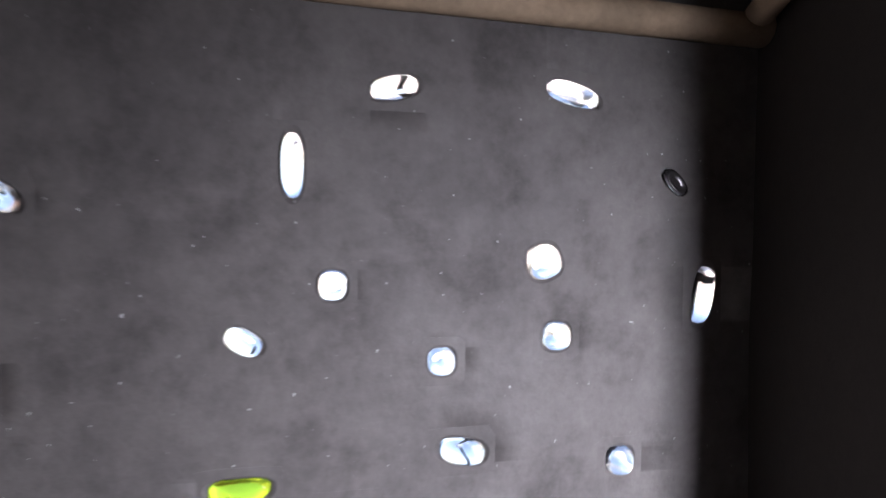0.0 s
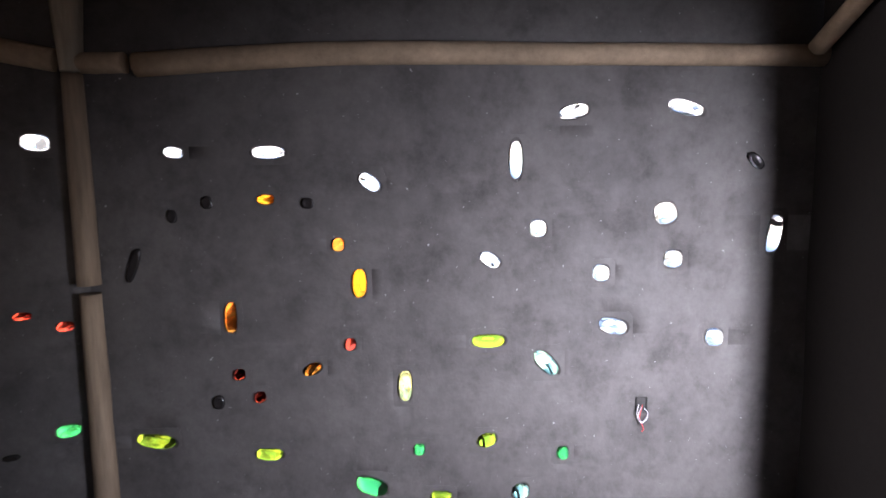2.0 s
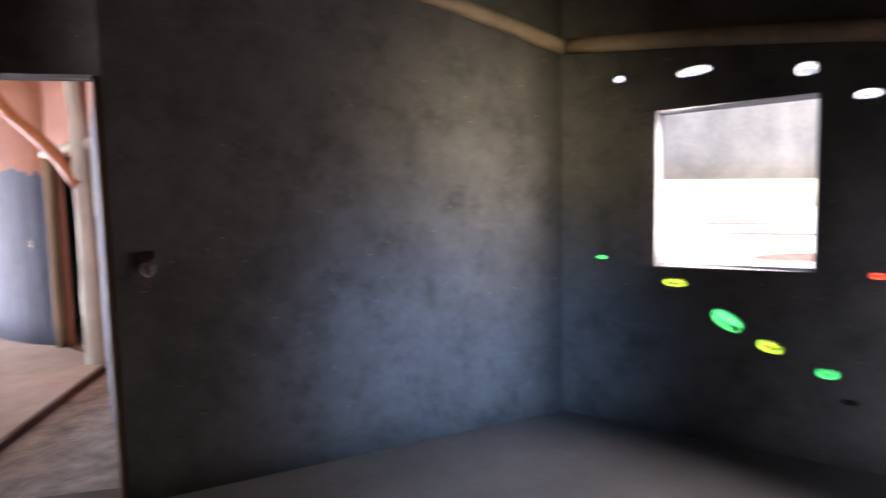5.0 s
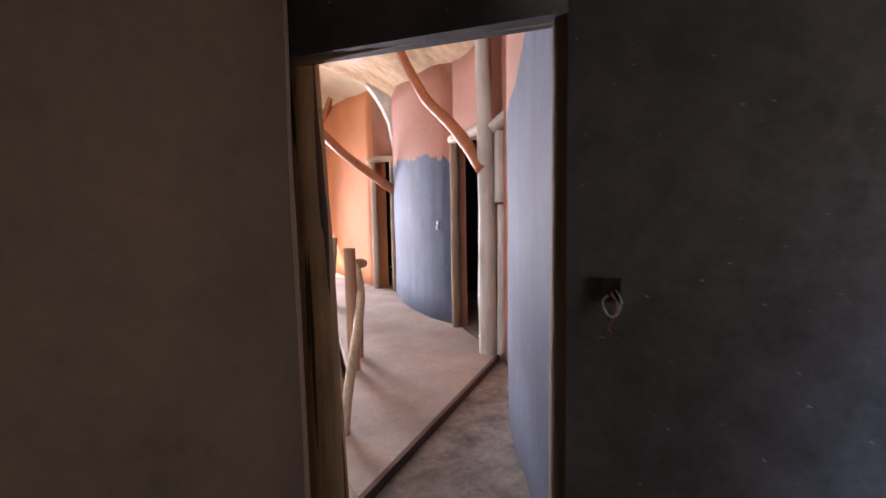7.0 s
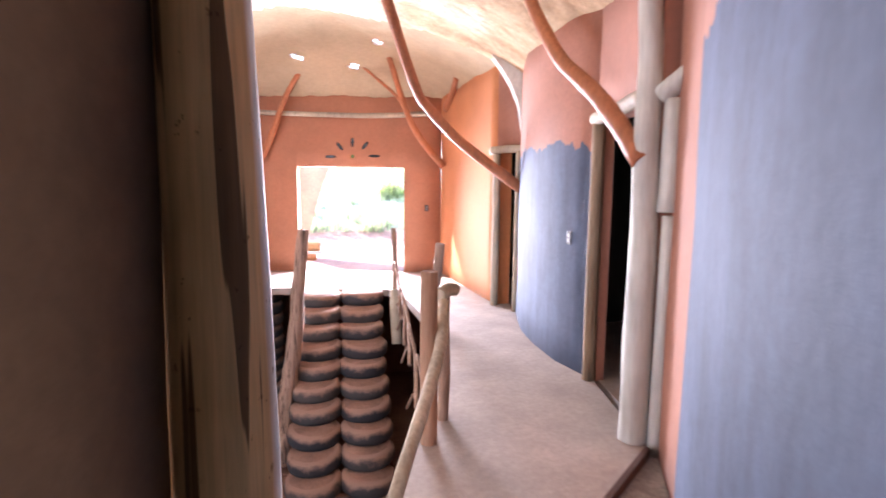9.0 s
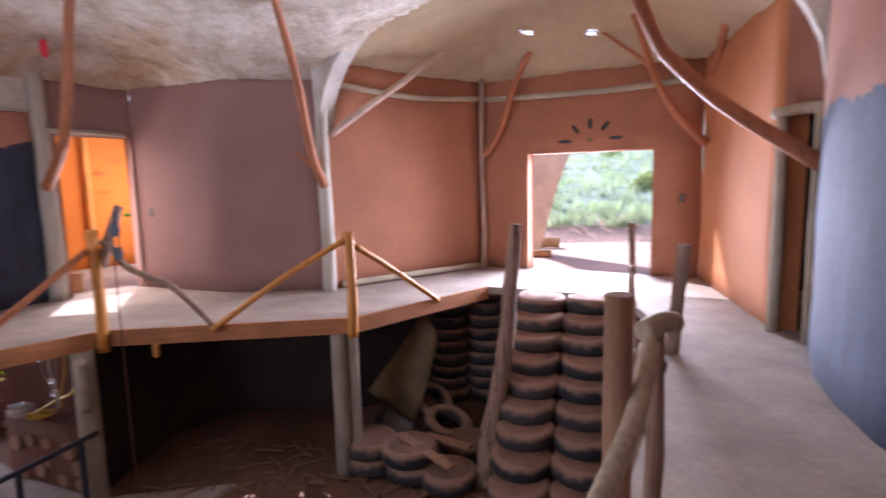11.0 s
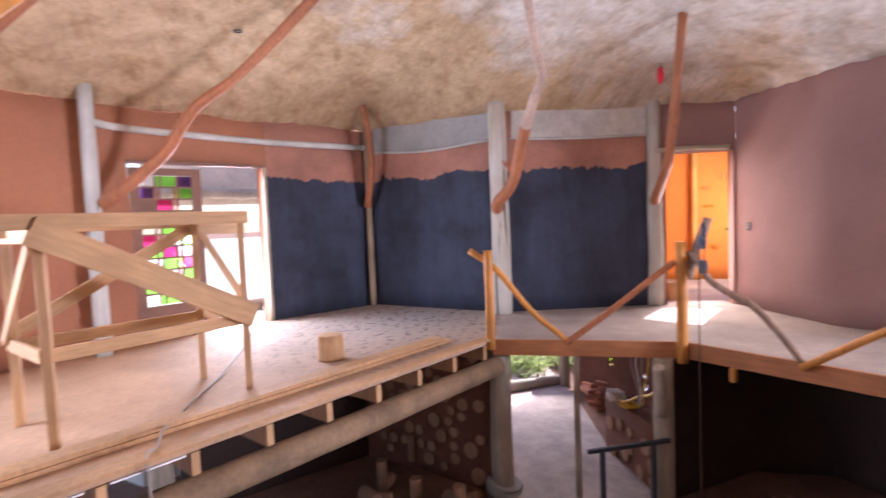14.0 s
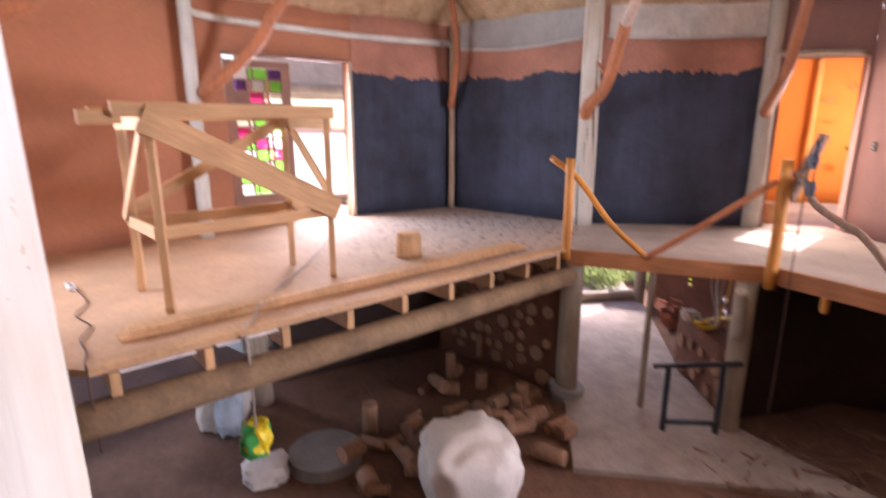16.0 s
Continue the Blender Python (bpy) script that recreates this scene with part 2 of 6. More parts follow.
def hillside(name, soil, grass):
    """Bare red soil at the foot of the slope, dry grass above and in tufts."""
    m, nt, bs = mat_new(name)
    geo = nt.nodes.new("ShaderNodeNewGeometry")
    sep = nt.nodes.new("ShaderNodeSeparateXYZ")
    nt.links.new(geo.outputs["Position"], sep.inputs[0])
    patch, fine = noise_node(nt, 0.7, 5, 0.65), noise_node(nt, 5, 6, 0.7)
    up = nt.nodes.new("ShaderNodeMath")
    up.operation = "MULTIPLY_ADD"
    up.inputs[1].default_value = 0.55
    nt.links.new(sep.outputs[2], up.inputs[0])
    nt.links.new(patch.outputs[0], up.inputs[2])
    k = ramp(nt, up.outputs[0], [(0.62, (0, 0, 0)), (0.80, (1, 1, 1))]).outputs[0]
    g = ramp(nt, fine.outputs[0], [(0.3, scaled(grass, 0.55)), (0.7, scaled(grass, 1.35))]).outputs[0]
    e = ramp(nt, fine.outputs[0], [(0.3, scaled(soil, 0.7)), (0.7, scaled(soil, 1.2))]).outputs[0]
    nt.links.new(mix(nt, k, e, g), bs.inputs["Base Color"])
    bs.inputs["Roughness"].default_value = 0.95
    bump(nt, bs, fine.outputs[0], 0.8, 0.15)
    return m


def bark(name, color):
    """Weathered trunk with deep grooves along it."""
    m, nt, bs = mat_new(name)
    tc = nt.nodes.new("ShaderNodeTexCoord")
    groove = noise_node(nt, 3.0, 4, 0.6, (9, 9, 0.7), tc.outputs["Object"])
    fine = noise_node(nt, 9.0, 5, 0.7, (6, 6, 1.0), tc.outputs["Object"])
    c = ramp(nt, groove.outputs[0], [(0.36, scaled(color, 0.30)), (0.46, scaled(color, 0.85)), (0.7, scaled(color, 1.25))]).outputs[0]
    c = mix(nt, 1.0, c, ramp(nt, fine.outputs[0], [(0.3, (0.7,) * 3), (0.7, (1.1,) * 3)]).outputs[0], "MULTIPLY")
    nt.links.new(c, bs.inputs["Base Color"])
    bs.inputs["Roughness"].default_value = 0.9
    bump(nt, bs, groove.outputs[0], 1.0, 0.05)
    return m


def patchy(name, a, b):
    """Rough trowelled earth in two tones, ochre and whitish in patches, the whitish gathered round one point, laid on
    in ragged cakes.
    """
    m, nt, bs = mat_new(name)
    big, mid, fine = noise_node(nt, 0.42, 5, 0.7), noise_node(nt, 3.2, 6, 0.7), noise_node(nt, 14, 6, 0.75)
    cake = noise_node(nt, 2.6, 7, 0.62, (1.0, 1.9, 1.0))
    cake.inputs["Distortion"].default_value = 0.25
    steps = ramp(nt, cake.outputs[0], [(0.30, (0, 0, 0)), (0.40, (0.3,) * 3), (0.43, (0.45,) * 3), (0.50, (0.5,) * 3), (0.53, (0.72,) * 3), (0.60, (0.78,) * 3), (0.63, (1, 1, 1))]).outputs[0]
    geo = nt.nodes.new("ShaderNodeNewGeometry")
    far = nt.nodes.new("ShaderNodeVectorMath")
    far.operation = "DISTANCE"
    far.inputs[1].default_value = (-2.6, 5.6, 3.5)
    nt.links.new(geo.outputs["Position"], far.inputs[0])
    # whitish tone grows towards that point, broken up by noise
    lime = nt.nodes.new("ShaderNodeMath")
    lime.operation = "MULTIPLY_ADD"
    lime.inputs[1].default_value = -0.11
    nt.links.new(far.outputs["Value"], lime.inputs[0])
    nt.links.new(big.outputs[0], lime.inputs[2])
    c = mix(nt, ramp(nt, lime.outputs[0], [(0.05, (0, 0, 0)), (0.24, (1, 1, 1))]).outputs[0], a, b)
    c = mix(nt, 1.0, c, ramp(nt, mid.outputs[0], [(0.3, (0.72, 0.66, 0.58)), (0.62, (1.08, 1.07, 1.05))]).outputs[0], "MULTIPLY")
    c = mix(nt, 1.0, c, ramp(nt, cake.outputs[0], [(0.34, (0.80, 0.74, 0.66)), (0.5, (1, 1, 1))]).outputs[0], "MULTIPLY")
    c = mix(nt, 1.0, c, ramp(nt, fine.outputs[0], [(0.3, (0.78,) * 3), (0.7, (1.08,) * 3)]).outputs[0], "MULTIPLY")
    nt.links.new(c, bs.inputs["Base Color"])
    bs.inputs["Roughness"].default_value = 0.92
    h = mix(nt, 0.30, steps, mix(nt, 0.5, mid.outputs[0], fine.outputs[0]))
    bump(nt, bs, h, 0.75, 0.05)
    return m


def dusty_rubber(name):
    """Worn rubber with red dust lying on its upper faces."""
    m, nt, bs = mat_new(name)
    geo = nt.nodes.new("ShaderNodeNewGeometry")
    sep = nt.nodes.new("ShaderNodeSeparateXYZ")
    nt.links.new(geo.outputs["Normal"], sep.inputs[0])
    n, f = noise_node(nt, 6, 5, 0.7), noise_node(nt, 40, 4, 0.7)
    add = nt.nodes.new("ShaderNodeMath")
    add.operation = "MULTIPLY_ADD"
    nt.links.new(sep.outputs[2], add.inputs[0])
    add.inputs[1].default_value = 0.55
    nt.links.new(n.outputs[0], add.inputs[2])
    k = ramp(nt, add.outputs[0], [(0.52, (0, 0, 0)), (0.85, (1, 1, 1))]).outputs[0]
    oi = nt.nodes.new("ShaderNodeObjectInfo")
    base = ramp(nt, oi.outputs["Random"], [(0, (0.022, 0.024, 0.03)), (1, (0.055, 0.05, 0.048))]).outputs[0]
    c = mix(nt, k, base, (0.30, 0.18, 0.13))
    nt.links.new(c, bs.inputs["Base Color"])
    bs.inputs["Roughness"].default_value = 0.75
    bump(nt, bs, f.outputs[0], 0.3, 0.008)
    return m


def glass_mat(name, color, rough=0.15, ior=1.3):
    """Coloured glass that lets daylight through."""
    m, nt, bs = mat_new(name)
    bs.inputs["Base Color"].default_value = (*color, 1)
    bs.inputs["Roughness"].default_value = rough
    bs.inputs["Transmission Weight"].default_value = 1.0
    bs.inputs["IOR"].default_value = ior
    return m


BLUE, TERRA, PURPLE, ORANGE = (0.092, 0.125, 0.20), (0.42, 0.20, 0.14), (0.31, 0.175, 0.15), (0.55, 0.22, 0.09)
M_PANEL1 = painted("slate_blue_paint_high", BLUE, TERRA, 2.60, slope=-0.5)
M_PANEL2 = painted("slate_blue_paint", BLUE, TERRA, 1.88)
M_DARKPANEL = painted("charcoal_paint", (0.034, 0.044, 0.076), TERRA, 2.03, var=0.32)
M_TERRA = surface("terracotta_plaster", TERRA, 0.85, 0.9, 20, 0.15, 0.35, 0.012)
M_PURPLE = surface("mauve_plaster", PURPLE, 0.85, 0.9, 22, 0.12, 0.3, 0.01)
M_ORANGE = surface("orange_plaster", ORANGE, 0.85, 0.9, 22, 0.12, 0.3, 0.01)
M_ROOMWALL = smeared("dark_slate_plaster", (0.088, 0.080, 0.076))
M_ROOMFLOOR = surface("dark_screed", (0.105, 0.10, 0.097), 0.7, 1.5, 30, 0.25, 0.25, 0.008)
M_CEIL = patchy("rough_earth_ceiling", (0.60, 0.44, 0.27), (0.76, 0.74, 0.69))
M_APSE = surface("cream_plaster_ceiling", (0.52, 0.42, 0.27), 0.85, 0.9, 16, 0.15, 0.35, 0.015)
M_WHITE = surface("whitewash", (0.62, 0.60, 0.55), 0.8, 2.2, 18, 0.25, 0.5, 0.02)
M_DECK = surface("dusty_deck", (0.40, 0.34, 0.30), 0.85, 1.3, 24, 0.25, 0.3, 0.008)
M_SCREED = surface("rough_cement_patch", (0.45, 0.44, 0.43), 0.9, 4, 30, 0.5, 0.8, 0.03)
M_DIRT = surface("red_earth", (0.24, 0.13, 0.085), 0.95, 0.8, 14, 0.35, 0.9, 0.05)
# earth darkened in its colour for the deep shade below the upper floors
M_LOWWALL = surface("shaded_earth_wall", (0.055, 0.034, 0.028), 0.9, 1.2, 16, 0.3, 0.6, 0.03)
M_FASCIA = wood("fascia_timber", (0.50, 0.20, 0.075), 0.75, 0.2, (1, 1, 8))
M_PALEWOOD = wood("pale_log", (0.56, 0.48, 0.36), 0.75, 0.25)
M_WHITEWOOD = wood("whitewashed_log", (0.68, 0.70, 0.66), 0.75, 0.15)
M_POLE = wood("orange_peeled_branch", (0.52, 0.19, 0.08), 0.6, 0.25)
M_RAIL = wood("yellow_varnished_pole", (0.68, 0.28, 0.05), 0.5, 0.2)
M_GREYWOOD = wood("weathered_grey_branch", (0.38, 0.25, 0.18), 0.85, 0.35)
M_SAWN = wood("sawn_pine", (0.60, 0.35, 0.17), 0.75, 0.2, (10, 10, 1.0))
M_TERRA2 = surface("brick_red_plaster", (0.42, 0.18, 0.10), 0.85, 0.9, 20, 0.15, 0.35, 0.012)
M_ROOMBROWN = surface("dark_brown_plaster", (0.12, 0.095, 0.07), 0.8, 1.3, 26, 0.25, 0.3, 0.01)
# green-grey lowered so the unlit rooms look near black through their doorways
M_ROOMGREEN = surface("unlit_green_grey_plaster", (0.05, 0.056, 0.052), 0.8, 1.3, 26, 0.2, 0.3, 0.01)
M_LOWEARTH = surface("red_cob", (0.20, 0.085, 0.055), 0.95, 1.4, 16, 0.3, 0.7, 0.04)
M_PATH = surface("trodden_path", (0.42, 0.35, 0.31), 0.9, 2.5, 22, 0.25, 0.5, 0.02)
M_TERRACE = surface("pink_terrace", (0.62, 0.45, 0.37), 0.9, 1.5, 16, 0.2, 0.4, 0.02)
M_CREAM = surface("cream_cob", (0.78, 0.68, 0.52), 0.9, 1.8, 16, 0.2, 0.5, 0.03)
M_YARD = surface("pale_yard", (0.72, 0.68, 0.62), 0.9, 0.6, 9, 0.12, 0.4, 0.02)
M_DECKPINE = splashed_deck("dusty_pine_deck", (0.56, 0.35, 0.21))
M_BIGLOG = knotty("pale_cracked_log", (0.58, 0.56, 0.50))
# golden side is chosen by facing, its colour raised for the warm light there
M_DOORLOG = knotty("white_and_golden_log", (0.80, 0.84, 0.84), (0.85, 0.56, 0.26))
M_ROOMCEIL = surface("dark_earth_ceiling", (0.055, 0.040, 0.030), 0.9, 1.8, 22, 0.3, 0.5, 0.02)
# end wall's shade is put into this near-black base colour
M_ROOMEND = surface("unlit_dark_plaster", (0.020, 0.016, 0.014), 0.85, 1.3, 26, 0.25, 0.3, 0.01)
M_SIDE = surface("umber_plaster", (0.085, 0.053, 0.03), 0.8, 1.6, 26, 0.3, 0.3, 0.01)
M_REVEAL = surface("warm_brown_plaster", (0.14, 0.085, 0.045), 0.8, 2.2, 26, 0.25, 0.3, 0.01)
M_BEAMLOG = surface("brown_beam_log", (0.25, 0.16, 0.09), 0.85, 3.5, 30, 0.35, 0.5, 0.012)
M_PLATELOG = surface("grey_brown_beam_log", (0.36, 0.26, 0.17), 0.8, 3.5, 30, 0.3, 0.4, 0.01)
M_DARKWOOD = wood("dark_brown_timber", (0.12, 0.06, 0.045), 0.8, 0.3)
M_LOWLOG = wood("dusty_grey_log", (0.42, 0.35, 0.27), 0.8, 0.25)
M_FIREWOOD = wood("reddish_sawn_log", (0.42, 0.24, 0.15), 0.85, 0.25)
M_DOORWOOD = wood("brown_door_timber", (0.30, 0.15, 0.10), 0.6, 0.2)
M_BLACK = surface("black_plastic_cover", (0.02, 0.02, 0.02), 0.45, 5, 40, 0.1, 0.1)
M_GREYPLASTIC = surface("grey_plastic", (0.25, 0.25, 0.26), 0.45, 5, 40, 0.1, 0.1)
M_STEEL = surface("dark_painted_steel", (0.03, 0.035, 0.05), 0.5, 5, 40, 0.2, 0.2)
M_CABLE = surface("grey_cable", (0.35, 0.30, 0.26), 0.6, 5, 40, 0.1, 0.1)
M_FOIL = surface("pale_foil", (0.8, 0.8, 0.82), 0.35, 8, 40, 0.2, 0.3)
M_SACK = surface("white_woven_plastic", (0.70, 0.66, 0.62), 0.6, 4, 40, 0.15, 0.5, 0.01)
M_BLUEBAG = surface("pale_blue_paper", (0.45, 0.55, 0.65), 0.7, 4, 40, 0.2, 0.4, 0.01)
M_YELLOWCLOTH = surface("dusty_yellow_cloth", (0.36, 0.26, 0.14), 0.85, 3, 30, 0.3, 0.4, 0.01)
M_GREYCLOTH = surface("dusty_grey_plastic", (0.30, 0.27, 0.26), 0.7, 3, 30, 0.3, 0.4, 0.01)
M_YELLOWHOSE = surface("yellow_hose", (0.70, 0.45, 0.03), 0.5, 5, 30, 0.15, 0.1)
M_BRICK = surface("red_clay", (0.38, 0.15, 0.09), 0.9, 4, 30, 0.25, 0.6, 0.01, random_amt=0.3)
M_GREYCEMENT = surface("grey_cement", (0.30, 0.29, 0.28), 0.9, 3, 30, 0.2, 0.4, 0.01)
M_REDRAG = surface("red_cloth", (0.75, 0.03, 0.06), 0.8, 6, 40, 0.15, 0.3)
M_GREYBAND = surface("grey_whitewash", (0.36, 0.37, 0.36), 0.85, 2.0, 18, 0.2, 0.4, 0.02)
M_HILL = hillside("scrub_hill", (0.60, 0.40, 0.33), (0.50, 0.60, 0.52))
M_BARK = bark("grooved_grey_trunk", (0.40, 0.26, 0.19))
M_SUNROOM = surface("deep_orange_plaster", (0.62, 0.20, 0.03), 0.85, 0.9, 22, 0.12, 0.3, 0.01)
M_PINKWOOD = wood("pale_pinkish_branch", (0.66, 0.48, 0.38), 0.7, 0.25)
M_BLUESTEEL = surface("worn_blue_steel", (0.05, 0.065, 0.11), 0.5, 9, 50, 0.3, 0.2, metal=0.4)
M_WHITEPLASTIC = surface("dusty_white_plastic", (0.75, 0.73, 0.70), 0.45, 9, 50, 0.12, 0.1)
M_GRASS = leafy("dry_grass", (0.48, 0.60, 0.50))
M_LEAF = leafy("scrub_leaf", (0.34, 0.43, 0.24))


def two_tone(name, a, b):
    """Plastic in two colours, patched."""
    m, nt, bs = mat_new(name)
    n = noise_node(nt, 5, 2, 0.4)
    nt.links.new(ramp(nt, n.outputs[0], [(0.49, a), (0.51, b)]).outputs[0], bs.inputs["Base Color"])
    bs.inputs["Roughness"].default_value = 0.35
    return m


M_YELLOWBAG = two_tone("yellow_green_plastic", (0.80, 0.62, 0.03), (0.05, 0.40, 0.10))
M_TYRE = dusty_rubber("dusty_tyre_rubber")
M_FILL = surface("rammed_earth_fill", (0.28, 0.165, 0.12), 0.95, 3, 25, 0.3, 0.8, 0.03)


# ---- building helpers ----
def mesh_from(name, bm, mats):
    me = bpy.data.meshes.new(name)
    bmesh.ops.recalc_face_normals(bm, faces=bm.faces)
    bm.to_mesh(me)
    bm.free()
    for m in (mats if isinstance(mats, (list, tuple)) else [mats]):
        me.materials.append(m)
    return me


def part(name, bm, mats, parent=None, label="", smooth=False):
    """Links a bmesh as one mesh object, under a thing or a part."""
    ob = new(name, mesh_from(name, bm, mats))
    if parent is not None:
        ob.parent = parent
    if label:
        ob["label"] = label
    if smooth:
        for p in ob.data.polygons:
            p.use_smooth = True
    return ob


def thing(name, loc, label, category, group="", rz=0.0):
    ob = new(name)
    ob.matrix_world = pose(*loc, 0, 0, rz)
    return tagged(ob, label, category, group)


def structure(name, bm, mats, label="", smooth=False):
    return tagged(part(name, bm, mats, smooth=smooth), label, "", "", "structure")


def box(bm, x0, y0, z0, x1, y1, z1, m=None):
    vs = [bm.verts.new((x, y, z)) for z in (z0, z1) for y in (y0, y1) for x in (x0, x1)]
    if m is not None:
        for v in vs:
            v.co = m @ v.co
    return [bm.faces.new([vs[i] for i in f]) for f in ((0, 2, 3, 1), (4, 5, 7, 6), (0, 1, 5, 4), (2, 6, 7, 3), (0, 4, 6, 2), (1, 3, 7, 5))]


def beam_between(bm, p, q, w, h, up=(0, 0, 1)):
    """A sawn timber from p to q, w wide and h deep."""
    p, q = Vector(p), Vector(q)
    d = (q - p)
    z = d.normalized()
    x = Vector(up).cross(z)
    if x.length < 1e-3:
        x = Vector((1, 0, 0))
    x.normalize()
    y = z.cross(x)
    m = Matrix((x, y, z)).transposed().to_4x4()
    m.translation = p
    return box(bm, -w / 2, -h / 2, 0, w / 2, h / 2, d.length, m)


def poly_prism(bm, pts, z0, z1):
    lo, hi = [bm.verts.new((x, y, z0)) for x, y in pts], [bm.verts.new((x, y, z1)) for x, y in pts]
    bm.faces.new(lo[::-1]), bm.faces.new(hi)
    for i in range(len(pts)):
        j = (i + 1) % len(pts)
        bm.faces.new((lo[i], lo[j], hi[j], hi[i]))


def smooth_line(pts, n=5):
    """A Catmull-Rom line through points."""
    pts = [Vector(p) for p in pts]
    if len(pts) < 3:
        return [pts[0].lerp(pts[-1], i / n) for i in range(n + 1)]
    ext = [2 * pts[0] - pts[1]] + pts + [2 * pts[-1] - pts[-2]]
    out = []
    for i in range(1, len(ext) - 2):
        a, b, c, d = ext[i - 1:i + 3]
        for k in range(n):
            t = k / n
            out.append(0.5 * (2 * b + (c - a) * t + (2 * a - 5 * b + 4 * c - d) * t * t + (3 * b - a - 3 * c + d) * t ** 3))
    return out + [pts[-1]]


def log_mesh(bm, pts, r0, r1, sides=12, n=5, wobble=0.08, seed=1.0):
    """A natural round pole along points, tapered and knobbly, with capped ends."""
    line = smooth_line(pts, n)
    rings = []
    total = len(line) - 1
    prev = Vector((0.3, 0.9, 0.1))
    for i, p in enumerate(line):
        d = (line[min(i + 1, total)] - line[max(i - 1, 0)]).normalized()
        x = (prev - prev.dot(d) * d).normalized()
        prev = x
        y = d.cross(x)
        r = r0 + (r1 - r0) * i / total
        ring = []
        for k in range(sides):
            a = 2 * math.pi * k / sides
            rr = r * (1 + wobble * noise.noise(Vector((math.cos(a) * 1.5, math.sin(a) * 1.5, i * 0.45 + seed * 7.3))))
            ring.append(bm.verts.new(p + rr * (math.cos(a) * x + math.sin(a) * y)))
        rings.append(ring)
    for a, b in zip(rings, rings[1:]):
        for k in range(sides):
            f = bm.faces.new((a[k], a[(k + 1) % sides], b[(k + 1) % sides], b[k]))
            f.smooth = True
    bm.faces.new(rings[0][::-1]), bm.faces.new(rings[-1])


def wall(name, line, z0, z1, thick, mats, openings=(), label="", step=0.3, bulge=0.012):
    """A thick plastered wall along a plan line of (x, y); the room lies on its left hand, the thickness on its right.
    openings: (from, to, bottom, top) in metres along the line and of height. z1 may be a function of the plan point."""
    pts = [Vector((*p, 0)) for p in line]
    lens = [0.0]
    for a, b in zip(pts, pts[1:]):
        lens.append(lens[-1] + (b - a).length)

    def at(s):
        i = max(k for k in range(len(lens) - 1) if lens[k] <= s + 1e-9)
        return pts[i].lerp(pts[i + 1], (s - lens[i]) / (lens[i + 1] - lens[i]))

    def side(s):
        out = Vector((0, 0, 0))
        for k in range(len(lens) - 1):
            if lens[k] - 0.01 <= s <= lens[k + 1] + 0.01:
                d = (pts[k + 1] - pts[k]).normalized()
                out += Vector((d.y, -d.x, 0))
        return out.normalized()

    def cuts(fixed, lo, hi):
        out = []
        fixed = sorted({round(v, 4) for v in fixed if lo - 1e-6 <= v <= hi + 1e-6} | {lo, hi})
        for a, b in zip(fixed, fixed[1:]):
            n = max(1, round((b - a) / step))
            out += [a + (b - a) * k / n for k in range(n)]
        return out + [fixed[-1]]
    top = z1 if callable(z1) else (lambda x, y: z1)
    ztop = max(top(p.x, p.y) for p in pts)
    ss = cuts(lens + [v for o in openings for v in o[:2]], 0.0, lens[-1])
    zs = cuts([v for o in openings for v in o[2:]], z0, ztop)

    def open_at(i, k):
        if not (0 <= i < len(ss) - 1 and 0 <= k < len(zs) - 1):
            return True
        s, z = (ss[i] + ss[i + 1]) / 2, (zs[k] + zs[k + 1]) / 2
        return any(a < s < b and c < z < d for a, b, c, d in openings)
    bm = bmesh.new()
    front, back = {}, {}

    def vert(store, i, k, off):
        if (i, k) not in store:
            p, n = at(ss[i]), side(ss[i])
            z = zs[k] if k < len(zs) - 1 else top(p.x, p.y)
            z = min(z, top(p.x, p.y))
            w = bulge * noise.noise(Vector((p.x * 1.7, p.y * 1.7, z * 1.7))) if off == 0 else 0
            store[i, k] = bm.verts.new(Vector((p.x, p.y, z)) + n * (off + w))
        return store[i, k]
    for i in range(len(ss) - 1):
        for k in range(len(zs) - 1):
            if open_at(i, k):
                continue
            c = ((i, k), (i + 1, k), (i + 1, k + 1), (i, k + 1))
            f, b = [vert(front, *q, 0) for q in c], [vert(back, *q, thick) for q in c]
            bm.faces.new(f).smooth = True
            bm.faces.new(b[::-1])
            for (di, dk), (u, v) in (((0, -1), (0, 1)), ((1, 0), (1, 2)), ((0, 1), (2, 3)), ((-1, 0), (3, 0))):
                if open_at(i + di, k + dk):
                    bm.faces.new((f[v], f[u], b[u], b[v]))
    return structure(name, bm, mats, label)


# ---- plan ----
ZA = 0.03                         # floor of the dark bottle room
LOW = -1.85                       # lower floor
OUTLINE = [(0.78, 1.26), (1.60, 2.38), (1.97, 3.40), (2.02, 4.35), (2.50, 5.60), (2.43, 6.07), (2.66, 8.79), (-0.49, 9.87), (-2.45, 7.86), (-3.88, 7.62), (-5.40, 7.98),
           (-6.0, 7.14), (-6.72, 4.97), (-8.55, 3.55), (-8.02, 1.92), (-7.33, 0.30), (-6.85, -0.3), (-5.2, -3.2), (-3.5, -0.8), (-0.6, 1.05), (-0.1, 0.05)]
ARCH_A, ARCH_B = (-2.47, 7.86), (2.56, 5.62)


def wall_distance(x, y):
    """Distance from a plan point to the nearest wall of the hall."""
    best = 99.0
    for (ax, ay), (bx, by) in zip(OUTLINE, OUTLINE[1:] + OUTLINE[:1]):
        dx, dy = bx - ax, by - ay
        t = max(0.0, min(1.0, ((x - ax) * dx + (y - ay) * dy) / (dx * dx + dy * dy)))
        best = min(best, math.hypot(x - ax - t * dx, y - ay - t * dy))
    return best


